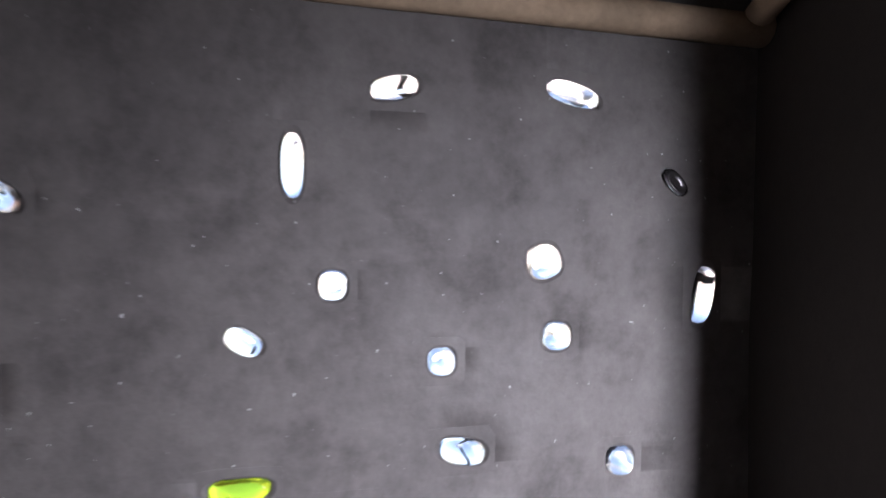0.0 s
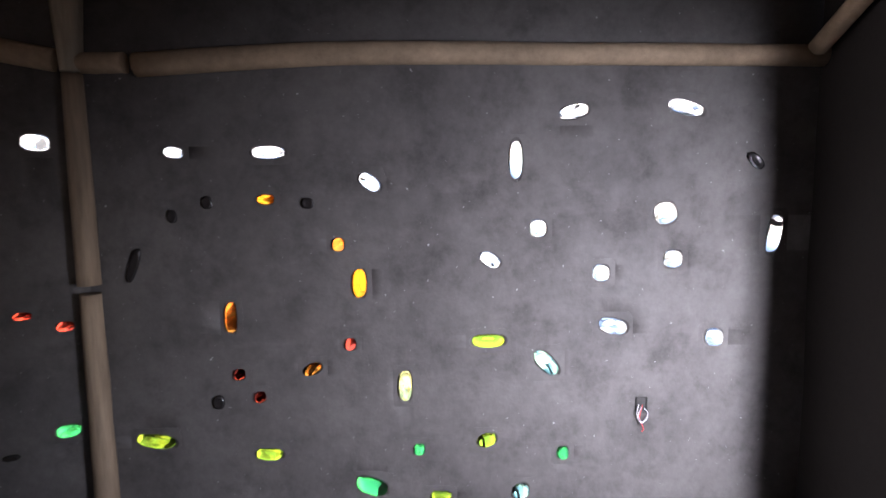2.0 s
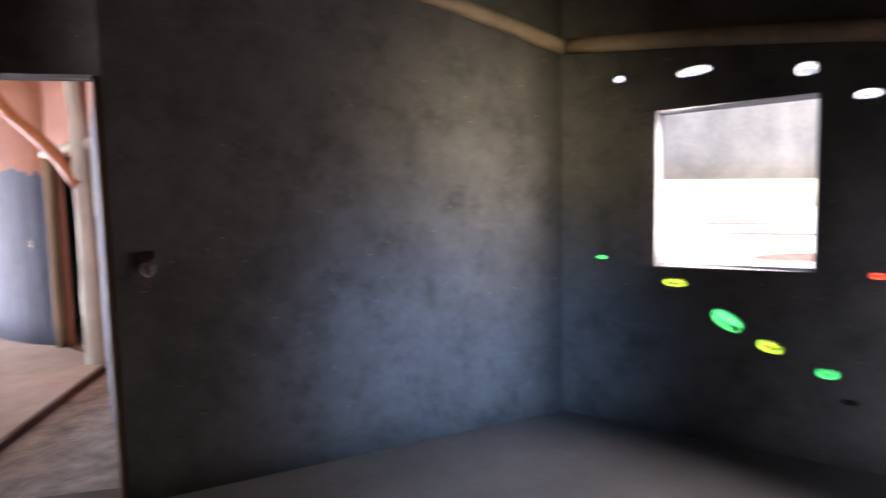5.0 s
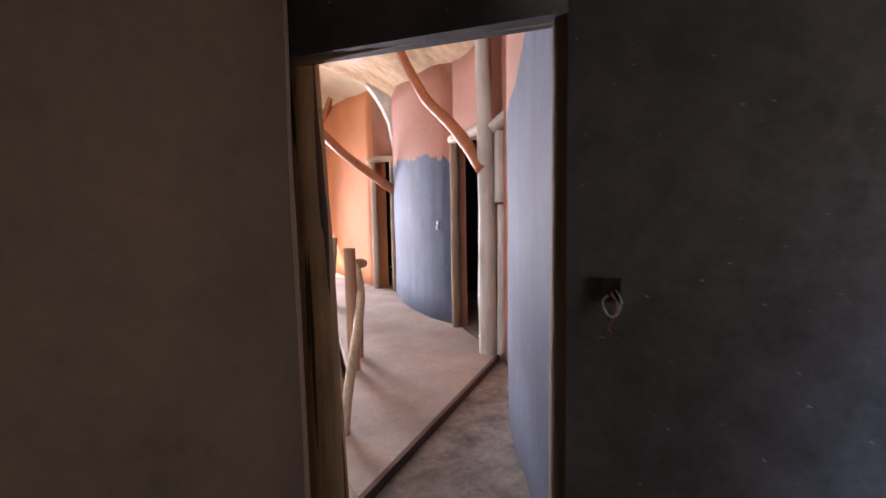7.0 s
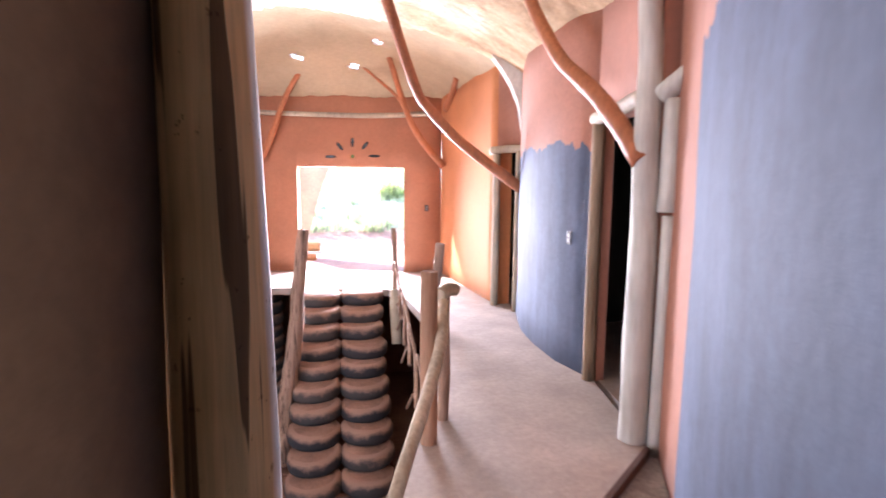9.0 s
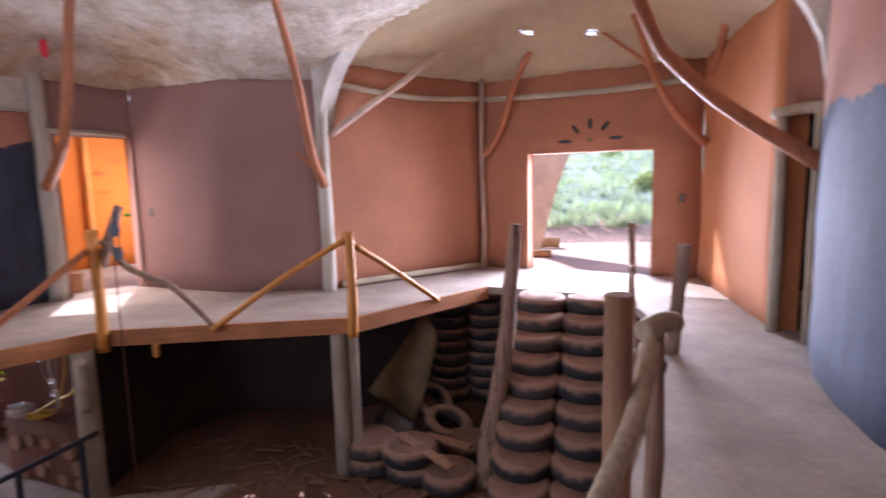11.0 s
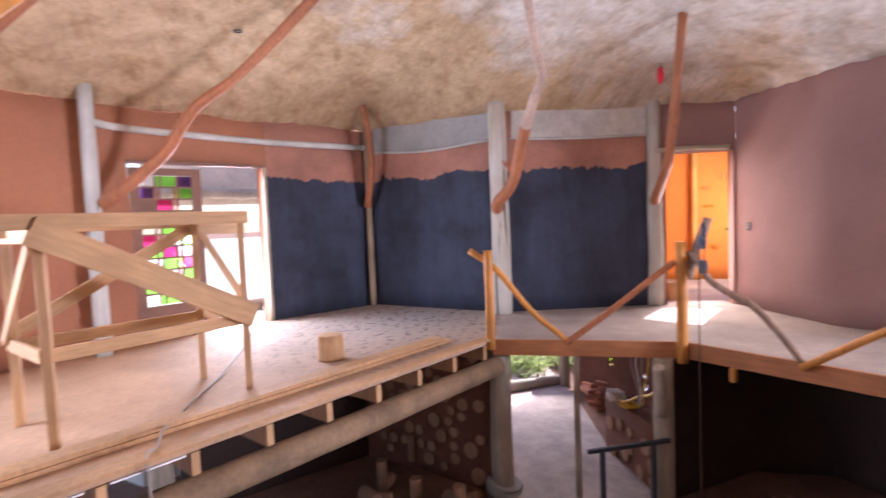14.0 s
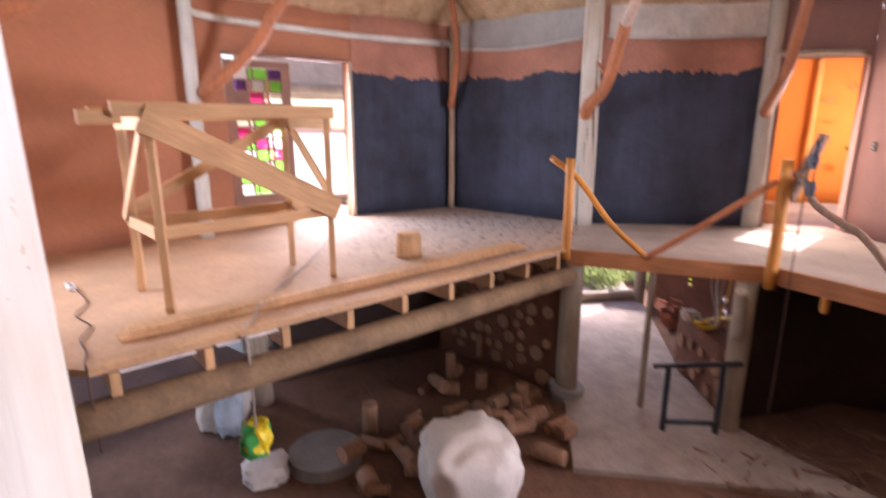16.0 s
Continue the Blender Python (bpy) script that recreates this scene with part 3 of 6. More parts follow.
def inside_hall(x, y):
    odd = False
    for (ax, ay), (bx, by) in zip(OUTLINE, OUTLINE[1:] + OUTLINE[:1]):
        if (ay > y) != (by > y) and x < ax + (y - ay) * (bx - ax) / (by - ay):
            odd = not odd
    return odd


def in_bay(x, y):
    """Beyond the arch, in the stair bay."""
    return (ARCH_B[0] - ARCH_A[0]) * (y - ARCH_A[1]) - (ARCH_B[1] - ARCH_A[1]) * (x - ARCH_A[0]) > 0


def ceil_z(x, y):
    """Underside of the domed earth ceiling: low at the walls, rising inwards."""
    base = 3.04 if in_bay(x, y) else 2.83
    return base + (0.95 * (1 - math.exp(-0.72 * wall_distance(x, y))) if inside_hall(x, y) else 0.0)


def hall_top(x, y):
    return ceil_z(x, y) + 0.06


CORN_A, CORN_B, DOOR_R = (0.953, -3.723), (1.445, -1.93), (-0.24, -0.112)
BD = (-0.537, -0.844)             # direction of the bottle wall, from the log corner
BEND = (CORN_A[0] + BD[0] * 3.30, CORN_A[1] + BD[1] * 3.30)
BEND2 = (CORN_A[0] + BD[0] * 3.5, CORN_A[1] + BD[1] * 3.5)
WD = (0.2645, 0.9644)             # direction of the window wall

# glass bottles in the bottle wall: metres along the wall, height, half width, half height, tilt, glass
CLEAR, AMBER, YELLOW, GREEN, LIME, MINT, RED, BLACK, BROWN = range(9)
BOTTLES_UPPER = [
    (2.21, 1.88, 0.065, 0.030, 12, CLEAR), (2.71, 1.89, 0.080, 0.030, -16, CLEAR), (3.03, 1.65, 0.048, 0.024, -48, BLACK),
    (1.95, 1.67, 0.028, 0.085, 0, CLEAR), (0.42, 1.725, 0.040, 0.024, -8, CLEAR), (0.84, 1.72, 0.072, 0.028, 0, CLEAR),
    (1.29, 1.58, 0.054, 0.030, -38, CLEAR), (0.40, 1.44, 0.020, 0.030, 0, BLACK), (0.56, 1.50, 0.022, 0.030, 0, BLACK),
    (0.82, 1.51, 0.036, 0.022, 0, AMBER), (1.01, 1.49, 0.028, 0.026, 0, BLACK), (0.21, 1.22, 0.020, 0.085, -20, BLACK),
    (1.14, 1.30, 0.026, 0.030, 0, BROWN),
]
BOTTLES_MIDDLE = [
    (1.23, 1.12, 0.030, 0.066, 0, AMBER), (2.05, 1.36, 0.037, 0.040, 0, CLEAR), (2.63, 1.42, 0.050, 0.050, 20, CLEAR),
    (3.13, 1.32, 0.030, 0.088, -10, CLEAR), (1.83, 1.22, 0.050, 0.030, -32, CLEAR), (2.34, 1.15, 0.038, 0.038, 0, CLEAR),
    (2.67, 1.21, 0.041, 0.041, 0, CLEAR), (0.635, 0.97, 0.024, 0.072, 0, BROWN), (1.18, 0.835, 0.024, 0.028, 0, RED),
    (0.66, 0.70, 0.024, 0.026, 0, RED), (0.75, 0.59, 0.024, 0.026, 0, RED), (0.56, 0.57, 0.026, 0.034, 0, BLACK),
    (1.00, 0.72, 0.042, 0.026, 28, BROWN),
]
BOTTLES_LOWER = [
    (1.43, 0.63, 0.030, 0.072, 0, YELLOW), (1.82, 0.84, 0.076, 0.030, 0, LIME), (2.09, 0.73, 0.072, 0.034, -45, MINT),
    (2.40, 0.90, 0.066, 0.036, -12, CLEAR), (2.87, 0.84, 0.042, 0.042, 0, CLEAR), (0.25, 0.385, 0.090, 0.030, -10, LIME),
    (0.78, 0.31, 0.062, 0.026, -5, LIME), (1.26, 0.14, 0.078, 0.038, -20, GREEN), (1.49, 0.32, 0.024, 0.026, 0, GREEN),
    (1.81, 0.36, 0.044, 0.030, 18, LIME), (1.59, 0.085, 0.048, 0.022, -5, LIME), (1.97, 0.10, 0.042, 0.036, 32, MINT),
    (2.17, 0.29, 0.026, 0.030, 0, GREEN),
]
BOTTLES = BOTTLES_UPPER + BOTTLES_MIDDLE + BOTTLES_LOWER
WINDOW_BOTTLES = [
    (1.50, 2.12, 0.030, 0.018, 0, CLEAR), (1.096, 2.105, 0.085, 0.026, 4, CLEAR), (0.583, 2.036, 0.045, 0.034, 0, CLEAR),
    (0.336, 1.88, 0.050, 0.024, 0, CLEAR), (0.162, 1.773, 0.055, 0.036, -5, CLEAR), (1.18, 0.925, 0.062, 0.024, 0, LIME),
    (0.911, 0.728, 0.085, 0.046, -32, GREEN), (0.706, 0.608, 0.062, 0.032, -12, LIME), (0.456, 0.50, 0.048, 0.026, 0, GREEN),
    (0.36, 0.37, 0.034, 0.014, 0, BLACK), (0.132, 0.46, 0.050, 0.028, 0, GREEN), (0.27, 1.01, 0.034, 0.018, 0, RED),
    (0.11, 0.95, 0.034, 0.022, 0, RED), (1.60, 1.06, 0.034, 0.012, 0, GREEN)]


def bottle_holes(rows, flip=0.0):
    """Openings in the wall for the bottles that let light in."""
    out = []
    for s, z, a, b, tilt, kind in rows:
        if kind != BLACK:
            t = radians(tilt)
            w, h = math.hypot(a * math.cos(t), b * math.sin(t)), math.hypot(a * math.sin(t), b * math.cos(t))
            s2 = flip - s if flip else s
            out.append((s2 - w, s2 + w, z - h, z + h))
    return out


# dark bottle room (the room lies on the left hand of each line)
wall("wall_bottles", [BEND2, CORN_A], ZA - 0.05, 2.95, 0.2, M_ROOMWALL, bottle_holes(BOTTLES, 3.5), "dark slate plaster wall with glass bottles set in it", bulge=0.0)
wall("wall_window", [CORN_A, (CORN_B[0] + 0.03, CORN_B[1] + 0.10)], ZA - 0.05, 2.95, 0.2, M_ROOMWALL, [(0.525, 1.29, 1.015, 1.912)] + bottle_holes(WINDOW_BOTTLES), "dark plaster wall with a square window hole", bulge=0.0)
wall("wall_door", [CORN_B, DOOR_R], ZA - 0.1, 2.95, 0.13, M_ROOMWALL, label="dark plaster wall beside an open doorway")
wall("wall_over_door", [DOOR_R, (-0.76, 0.86)], 2.0, 2.95, 0.13, M_ROOMWALL, label="dark plaster wall over an open doorway")
wall("wall_reveal", [(-0.69, 0.98), (-0.83, 0.58), (-1.0, 0.15)], ZA - 0.1, 2.95, 0.13, M_REVEAL, label="warm brown plaster reveal beside the doorway")
wall("wall_room_side", [(-1.0, 0.15), (-2.2, -0.45), (-3.4, -0.75)], ZA - 0.1, 2.95, 0.13, M_SIDE, label="dark brown plaster wall")
# back and nook walls are unseen; their window holes inferred from the lit walls
wall("wall_room_back", [(-3.4, -0.75), (-3.3, -4.25)], ZA, 2.95, 0.2, M_ROOMBROWN, [(2.65, 3.42, 0.8, 1.75)], "plain dark plaster wall with a window hole")
wall("wall_room_nook", [(-3.3, -4.25), (-3.35, -6.1)], ZA - 0.05, 2.96, 0.2, M_ROOMBROWN, [(0.87, 1.27, 0.5, 1.55)], "plain dark plaster wall with a narrow window hole")
wall("wall_room_nook_end", [(-3.35, -6.1), (-1.6, -6.2)], ZA - 0.05, 2.96, 0.2, M_ROOMBROWN, label="plain dark plaster wall")
wall("wall_room_end", [(-1.45, -6.01), BEND], ZA - 0.05, 2.96, 0.2, M_ROOMEND, label="plaster wall coloured near black for the shade on it")
bm = bmesh.new()
poly_prism(bm, [(1.05, -3.8), (1.55, -1.9), (-0.08, -0.01), (-0.66, 0.98), (-3.45, -0.75), (-3.4, -4.3), (-3.45, -6.2), (-1.6, -6.3), (-0.9, -6.7), (1.05, -3.9)][::-1], ZA - 0.2, ZA)
structure("floor_bottle_room", bm, M_ROOMFLOOR, "dark dusty screed floor")
bm = bmesh.new()
poly_prism(bm, [(1.3, -3.9), (1.85, -1.9), (0.1, 0.2), (-0.66, 1.1), (-3.6, -0.6), (-3.6, -4.4), (-3.6, -6.4), (-1.6, -6.5), (-0.9, -7.0)], 2.945, 3.1)
structure("ceiling_bottle_room", bm, M_ROOMCEIL, "dark earth ceiling")

# hall and corridor walls
wall("wall_panel_1", [(-0.13, -0.025), (0.42, 0.75), (0.78, 1.263)], -0.06, hall_top, 0.13, M_PANEL1, label="slate blue painted wall panel")
wall("wall_recess", [(0.92, 1.20), (1.68, 2.30)], -0.06, hall_top, 0.1, M_TERRA, label="terracotta wall in a recess")
wall("wall_door_2", [(1.62, 2.36), (1.97, 3.40)], -0.02, hall_top, 0.12, M_TERRA, [(0.12, 1.06, -0.02, 2.0)], "terracotta wall over a dark doorway")
wall("wall_panel_2", [(1.97, 3.40), (1.95, 3.85), (2.02, 4.35), (2.16, 4.85), (2.33, 5.25), (2.50, 5.60)], -0.02, hall_top, 0.13, M_PANEL2, label="slate blue painted wall under terracotta plaster")
wall("wall_door_1", [(2.98, 5.45), (2.43, 6.07)], -0.02, 3.2, 0.1, M_TERRA, [(0.02, 0.80, -0.02, 1.95)], "terracotta wall with a narrow dark doorway")
wall("wall_over_door_1", [(2.50, 5.60), (2.98, 5.45)], -0.02, 3.2, 0.08, M_TERRA, label="terracotta wall")
wall("wall_east", [(2.43, 6.07), (2.66, 8.79)], -0.02, 3.2, 0.2, M_ORANGE, label="orange plaster wall")
wall("wall_garden_door", [(2.66, 8.79), (2.04, 8.98), (0.27, 9.60), (-0.49, 9.87)], -0.02, 3.2, 0.25, M_TERRA2, [(0.648, 2.523, -0.02, 1.85)], "terracotta wall with a wide open garden doorway")
wall("wall_north", [(-0.49, 9.87), (-2.45, 7.86)], -0.02, 3.2, 0.2, M_TERRA2, label="terracotta plaster wall with a log skirting")
wall("wall_mauve", [(-2.45, 7.86), (-3.88, 7.62), (-5.40, 7.98)], -0.02, hall_top, 0.2, M_PURPLE, label="mauve earth plaster wall")
wall("wall_door_3", [(-5.40, 7.98), (-5.95, 7.12)], -0.02, hall_top, 0.2, M_PURPLE, [(0.03, 0.92, -0.02, 2.17)], "mauve wall over an open doorway")
wall("wall_dark_1", [(-6.0, 7.14), (-6.72, 4.97)], -0.02, hall_top, 0.2, M_DARKPANEL, label="charcoal painted wall with a ragged brushed top edge")
wall("wall_dark_2", [(-6.72, 4.97), (-8.55, 3.55)], -0.02, hall_top, 0.2, M_DARKPANEL, label="charcoal painted wall with a ragged brushed top edge")
wall("wall_dark_3", [(-8.55, 3.55), (-8.02, 1.92)], -0.02, hall_top, 0.2, M_DARKPANEL, label="charcoal painted wall beside the garden door")
wall("wall_west", [(-8.02, 1.92), (-7.33, 0.30), (-6.85, -0.3), (-5.2, -3.2)], -0.02, hall_top, 0.2, M_TERRA2, [(0.05, 1.76, -0.02, 2.2)], "terracotta plaster wall with a stained glass door")
# window hole added out of view to let the south lamp in
wall("wall_south", [(-5.2, -3.2), (-3.6, -0.85)], -0.02, hall_top, 0.2, M_TERRA, openings=[(0.35, 2.5, 0.7, 2.4)], label="plain terracotta wall with an added window hole, out of view")

# floors round the open void
def floor_from(name, outline, mat, label, z=0.0, thick=0.1):
    bm = bmesh.new()
    poly_prism(bm, outline, z - thick, z)
    return structure(name, bm, mat, label)


floor_from("floor_corridor", [(-0.42, 1.04), (1.62, 2.32), (2.0, 3.4), (3.1, 5.3), (2.6, 6.07), (2.8, 8.9), (1.36, 7.45), (1.42, 6.6), (1.28, 5.2), (0.44, 2.98), (-0.35, 1.45)], M_DECK, "dusty timber corridor deck")
floor_from("floor_patch", [(-0.06, -0.03), (0.98, 1.15), (1.72, 2.28), (1.62, 2.31), (-0.42, 1.03), (-0.66, 0.95)], M_SCREED, "rough cement patch by the doorway", -0.05)
floor_from("floor_garden_landing", [(1.36, 7.45), (2.8, 8.9), (2.1, 9.2), (0.3, 9.85), (-0.6, 10.1), (-0.33, 8.08), (0.13, 7.95)], M_DECK, "dusty landing at the garden doorway", -0.002)
floor_from("floor_gallery", [(-0.33, 8.08), (-0.6, 10.1), (-2.5, 7.95), (-3.9, 7.7), (-5.5, 8.1), (-6.1, 7.2), (-4.15, 5.69), (-1.69, 6.32)], M_DECK, "dusty gallery floor", -0.004)
floor_from("floor_gallery_2", [(-4.15, 5.69), (-6.1, 7.2), (-6.8, 5.0), (-5.30, 4.04)], M_DECK, "dusty gallery floor", -0.006)
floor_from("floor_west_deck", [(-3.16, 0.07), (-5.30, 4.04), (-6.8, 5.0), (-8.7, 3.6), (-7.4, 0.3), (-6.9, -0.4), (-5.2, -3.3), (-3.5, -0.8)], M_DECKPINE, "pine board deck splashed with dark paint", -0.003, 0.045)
floor_from("floor_dark_rooms", [(1.7, 2.3), (2.05, 3.4), (3.1, 5.3), (2.6, 6.0), (2.7, 8.0), (5.5, 8.0), (5.5, 0.5), (1.9, 0.5)], M_DECK, "floor of the dark rooms behind the doorways", -0.008)
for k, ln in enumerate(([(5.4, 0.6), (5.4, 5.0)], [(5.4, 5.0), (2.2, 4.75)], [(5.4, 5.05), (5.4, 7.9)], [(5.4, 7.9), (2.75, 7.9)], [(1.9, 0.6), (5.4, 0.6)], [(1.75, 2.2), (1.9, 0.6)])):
    wall("wall_dark_room_%d" % (k + 1), ln, -0.02, 2.85, 0.1, M_ROOMGREEN, label="plain wall of an unlit room, coloured dark")
floor_from("ceiling_dark_rooms", [(1.85, 0.4), (1.75, 2.4), (2.1, 3.4), (2.12, 4.3), (2.5, 5.2), (3.1, 5.5), (2.65, 6.1), (2.85, 8.0), (5.6, 8.0), (5.6, 0.4)], M_ROOMGREEN, "plain ceiling of the unlit rooms, coloured dark", 2.95)

# room behind the lit doorway, open to the sun
floor_from("floor_sun_room", [(-5.5, 8.1), (-6.05, 7.2), (-9.6, 8.4), (-7.6, 11.6)], M_DECK, "sunlit dusty floor", -0.012)
wall("wall_sun_room_1", [(-7.1, 10.75), (-9.0, 8.1)], -0.02, 2.64, 0.15, M_SUNROOM, label="orange plaster wall")
wall("wall_sun_room_2", [(-9.0, 8.1), (-6.1, 7.35)], -0.02, 2.64, 0.1, M_SUNROOM, label="orange plaster wall")

# roof out of view, added only to cut the sun patch short
floor_from("roof_sun_room", [(-5.62, 8.35), (-6.28, 7.32), (-9.3, 7.9), (-9.1, 8.65), (-6.41, 9.6), (-5.0, 10.1)], M_CEIL, "unseen earth roof added to end the sun patch at the doorway", 2.75, 0.12)

# arch between hall and stair bay
bm = bmesh.new()
A0, A1 = Vector((*ARCH_A, 0)), Vector((*ARCH_B, 0))
ad = (A1 - A0).normalized()
an = Vector((ad.y, -ad.x, 0))
rows = []
for i in range(61):
    u = abs(i / 60 * 2 - 1)
    p = A0.lerp(A1, i / 60)
    top = max(ceil_z(p.x + 0.2 * ad.y, p.y - 0.2 * ad.x), ceil_z(p.x - 0.2 * ad.y, p.y + 0.2 * ad.x)) + 0.08
    zl = min(top - 0.10, 1.95 + 1.75 * (1 - u ** 3.0) ** 0.5)
    rows.append([bm.verts.new((p.x + an.x * o, p.y + an.y * o, z)) for o, z in ((-0.13, zl), (0.13, zl), (0.21, top), (-0.21, top))])
for a, b in zip(rows, rows[1:]):
    for k in range(4):
        bm.faces.new((a[k], a[(k + 1) % 4], b[(k + 1) % 4], b[k]))
bm.faces.new(rows[0]), bm.faces.new(rows[-1][::-1])
structure("arch_stair_bay", bm, M_WHITE, "whitewashed earth arch")

# ceilings
SKYLIGHTS = [(0.233, 8.70), (1.098, 8.60), (1.30, 7.82)]
CELL = 0.065


def vault(name, mat, label, bay):
    """The earth ceiling as one sheet of small facets, with gaps where the skylights sit."""
    bm = bmesh.new()
    grid = {}

    def v(i, k):
        if (i, k) not in grid:
            x, y = -9.1 + CELL * i, -3.9 + CELL * k
            z = ceil_z(x, y) + 0.03 * noise.noise(Vector((x * 1.5, y * 1.5, 0))) + 0.022 * noise.noise(Vector((x * 4.5, y * 4.5, 3)))
            grid[i, k] = bm.verts.new((x, y, z))
        return grid[i, k]
    for i in range(184):
        for k in range(220):
            x, y = -9.1 + CELL * (i + 0.5), -3.9 + CELL * (k + 0.5)
            if in_bay(x, y) != bay or not (inside_hall(x, y) or wall_distance(x, y) < 0.3):
                continue
            if any(math.hypot(x - sx, y - sy) < 0.075 for sx, sy in SKYLIGHTS):
                continue
            bm.faces.new((v(i, k), v(i + 1, k), v(i + 1, k + 1), v(i, k + 1))).smooth = True
    return structure(name, bm, mat, label)


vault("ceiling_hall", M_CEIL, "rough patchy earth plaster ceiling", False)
vault("ceiling_stair_bay", M_APSE, "smooth cream earth ceiling with small round skylights", True)
SKYLIGHTS = [(-9.1 + CELL * (math.floor((x + 9.1) / CELL) + 0.5), -3.9 + CELL * (math.floor((y + 3.9) / CELL) + 0.5)) for x, y in SKYLIGHTS]

# lower level
bm = bmesh.new()
bmesh.ops.create_grid(bm, x_segments=90, y_segments=90, size=1.0)
for v in bm.verts:
    x, y = v.co.x, v.co.y
    v.co = Vector((x * (8 + 300 * abs(x) ** 3) - 3, y * (8 + 300 * abs(y) ** 3) + 3, 0))
    r = math.hypot(v.co.x + 2.5, v.co.y - 3.5)
    v.co.z = LOW + 0.03 * noise.noise(Vector((v.co.x, v.co.y, 0))) + (0.5 * noise.noise(Vector((v.co.x * 0.08, v.co.y * 0.08, 1))) if r > 25 else 0)
structure("ground", bm, M_DIRT, "red earth ground strewn with debris")
wall("wall_low_west", [(-7.1, 3.0), (-6.5, 0.75)], LOW - 0.1, -0.08, 0.2, M_LOWWALL, label="earth wall coloured dark for the shade under the deck")
wall("wall_low_cordwood", [(-5.42, 4.08), (-7.1, 3.0)], LOW - 0.1, -0.08, 0.2, M_LOWEARTH, label="red earth wall with log ends set in it")
wall("wall_low_back", [(-0.49, 9.7), (-2.45, 7.95), (-4.0, 7.85), (-4.5, 7.2), (-4.45, 5.75)][::1], LOW - 0.1, -0.08, 0.2, M_LOWWALL, label="earth wall coloured dark for the shade under the gallery")
wall("wall_low_east", [(1.9, 2.4), (2.3, 5.2), (2.4, 6.1), (2.6, 8.8), (-0.49, 9.7)], LOW - 0.1, -0.1, 0.2, M_LOWEARTH, label="red earth wall under the corridor")
wall("wall_low_room", [(-3.2, -0.7), (-0.7, 0.9), (1.9, 2.4)], LOW - 0.1, -0.1, 0.2, M_LOWEARTH, label="red earth wall under the bottle room")
LOW_BOTTLES = [(2.80, -1.06, 0.05, 0.045, CLEAR), (2.56, -1.06, 0.075, 0.035, YELLOW), (2.22, -1.00, 0.055, 0.035, YELLOW), (2.07, -1.00, 0.05, 0.035, YELLOW), (2.38, -1.15, 0.04, 0.035, LIME),
               (2.38, -1.24, 0.04, 0.035, YELLOW), (1.86, -0.99, 0.05, 0.03, CLEAR), (1.75, -1.31, 0.045, 0.05, CLEAR), (1.74, -1.48, 0.04, 0.075, CLEAR), (1.73, -1.62, 0.04, 0.04, YELLOW)]
wall("wall_low_bottles", [(-5.0, 8.0), (-8.05, 7.085)], LOW - 0.1, -0.08, 0.12, M_LOWEARTH, [(q - a, q + a, z - b, z + b) for q, z, a, b, kind in LOW_BOTTLES], "red earth wall with small bottles set in it", bulge=0.0)
wall("wall_low_knee", [(-4.45, 5.62), (-5.75, 5.95)], LOW - 0.1, -1.05, 0.18, M_LOWEARTH, label="low red earth wall with log ends")
floor_from("floor_low_path", [(-4.0, 3.6), (-3.0, 6.0), (-4.3, 5.6), (-5.8, 6.0), (-7.6, 6.8), (-9.5, 7.4), (-9.5, 6.2), (-7.3, 5.2), (-5.5, 4.2)], M_PATH, "pale trodden path", LOW + 0.05, 0.08)

# outside: terrace, arch, hill
floor_from("terrace", [(2.6, 9.1), (9.0, 9.0), (9.0, 13.6), (-9.0, 13.6), (-2.0, 10.5), (0.2, 9.85)], M_TERRACE, "sunlit pinkish terrace", -0.02, 1.9)


def hill_z(x, y):
    """Height of the slope: a low bank at its foot, then a steady rise to the crest."""
    t = max(0.0, min(1.0, (y - 12.9) / 1.7))
    foot = -0.12 + 0.42 * t * t * (3 - 2 * t)
    return foot + 0.16 * max(0.0, min(y, 34.0) - 14.0) + (0.5 * noise.noise(Vector((x * 0.15, y * 0.15, 0))) + 0.12 * noise.noise(Vector((x * 0.9, y * 0.9, 2)))) * t


bm = bmesh.new()
N = 70
hv = [[None] * (N + 1) for _ in range(N + 1)]
for i in range(N + 1):
    for k in range(N + 1):
        x, y = -45 + 90 * i / N, 12.9 + 50 * (k / N) ** 1.6
        z = hill_z(x, y)
        hv[i][k] = bm.verts.new((x, y, z))
for i in range(N):
    for k in range(N):
        bm.faces.new((hv[i][k], hv[i + 1][k], hv[i + 1][k + 1], hv[i][k + 1])).smooth = True
structure("backdrop_hill", bm, M_HILL, "sunlit green scrub hillside")
# pale ground added so the view low in the window renders near white
floor_from("pavement_yard", [(2.2, -200.0), (290.0, -200.0), (290.0, 120.0), (9.2, 120.0), (9.2, 8.0), (6.2, 8.0), (6.2, 0.0), (2.2, -1.0)], M_YARD, "pale yard outside the window", LOW + 0.16, 0.12)
wall("wall_canopy", [(7.0, -6.3), (3.4, -1.5)], 1.65, 4.2, 0.2, M_CREAM, label="cream earth wall across the yard")
wall("wall_porch", [(-10.4, 3.6), (-9.3, 0.2)], 1.75, 3.4, 0.2, M_CREAM, label="cream earth porch wall")
floor_from("floor_porch", [(-8.7, 3.7), (-7.5, 0.2), (-10.4, -2.2), (-70.0, -45.0), (-70.0, 25.0), (-11.5, 4.6)], M_YARD, "sunlit pale porch floor and yard", -0.02, 1.95)

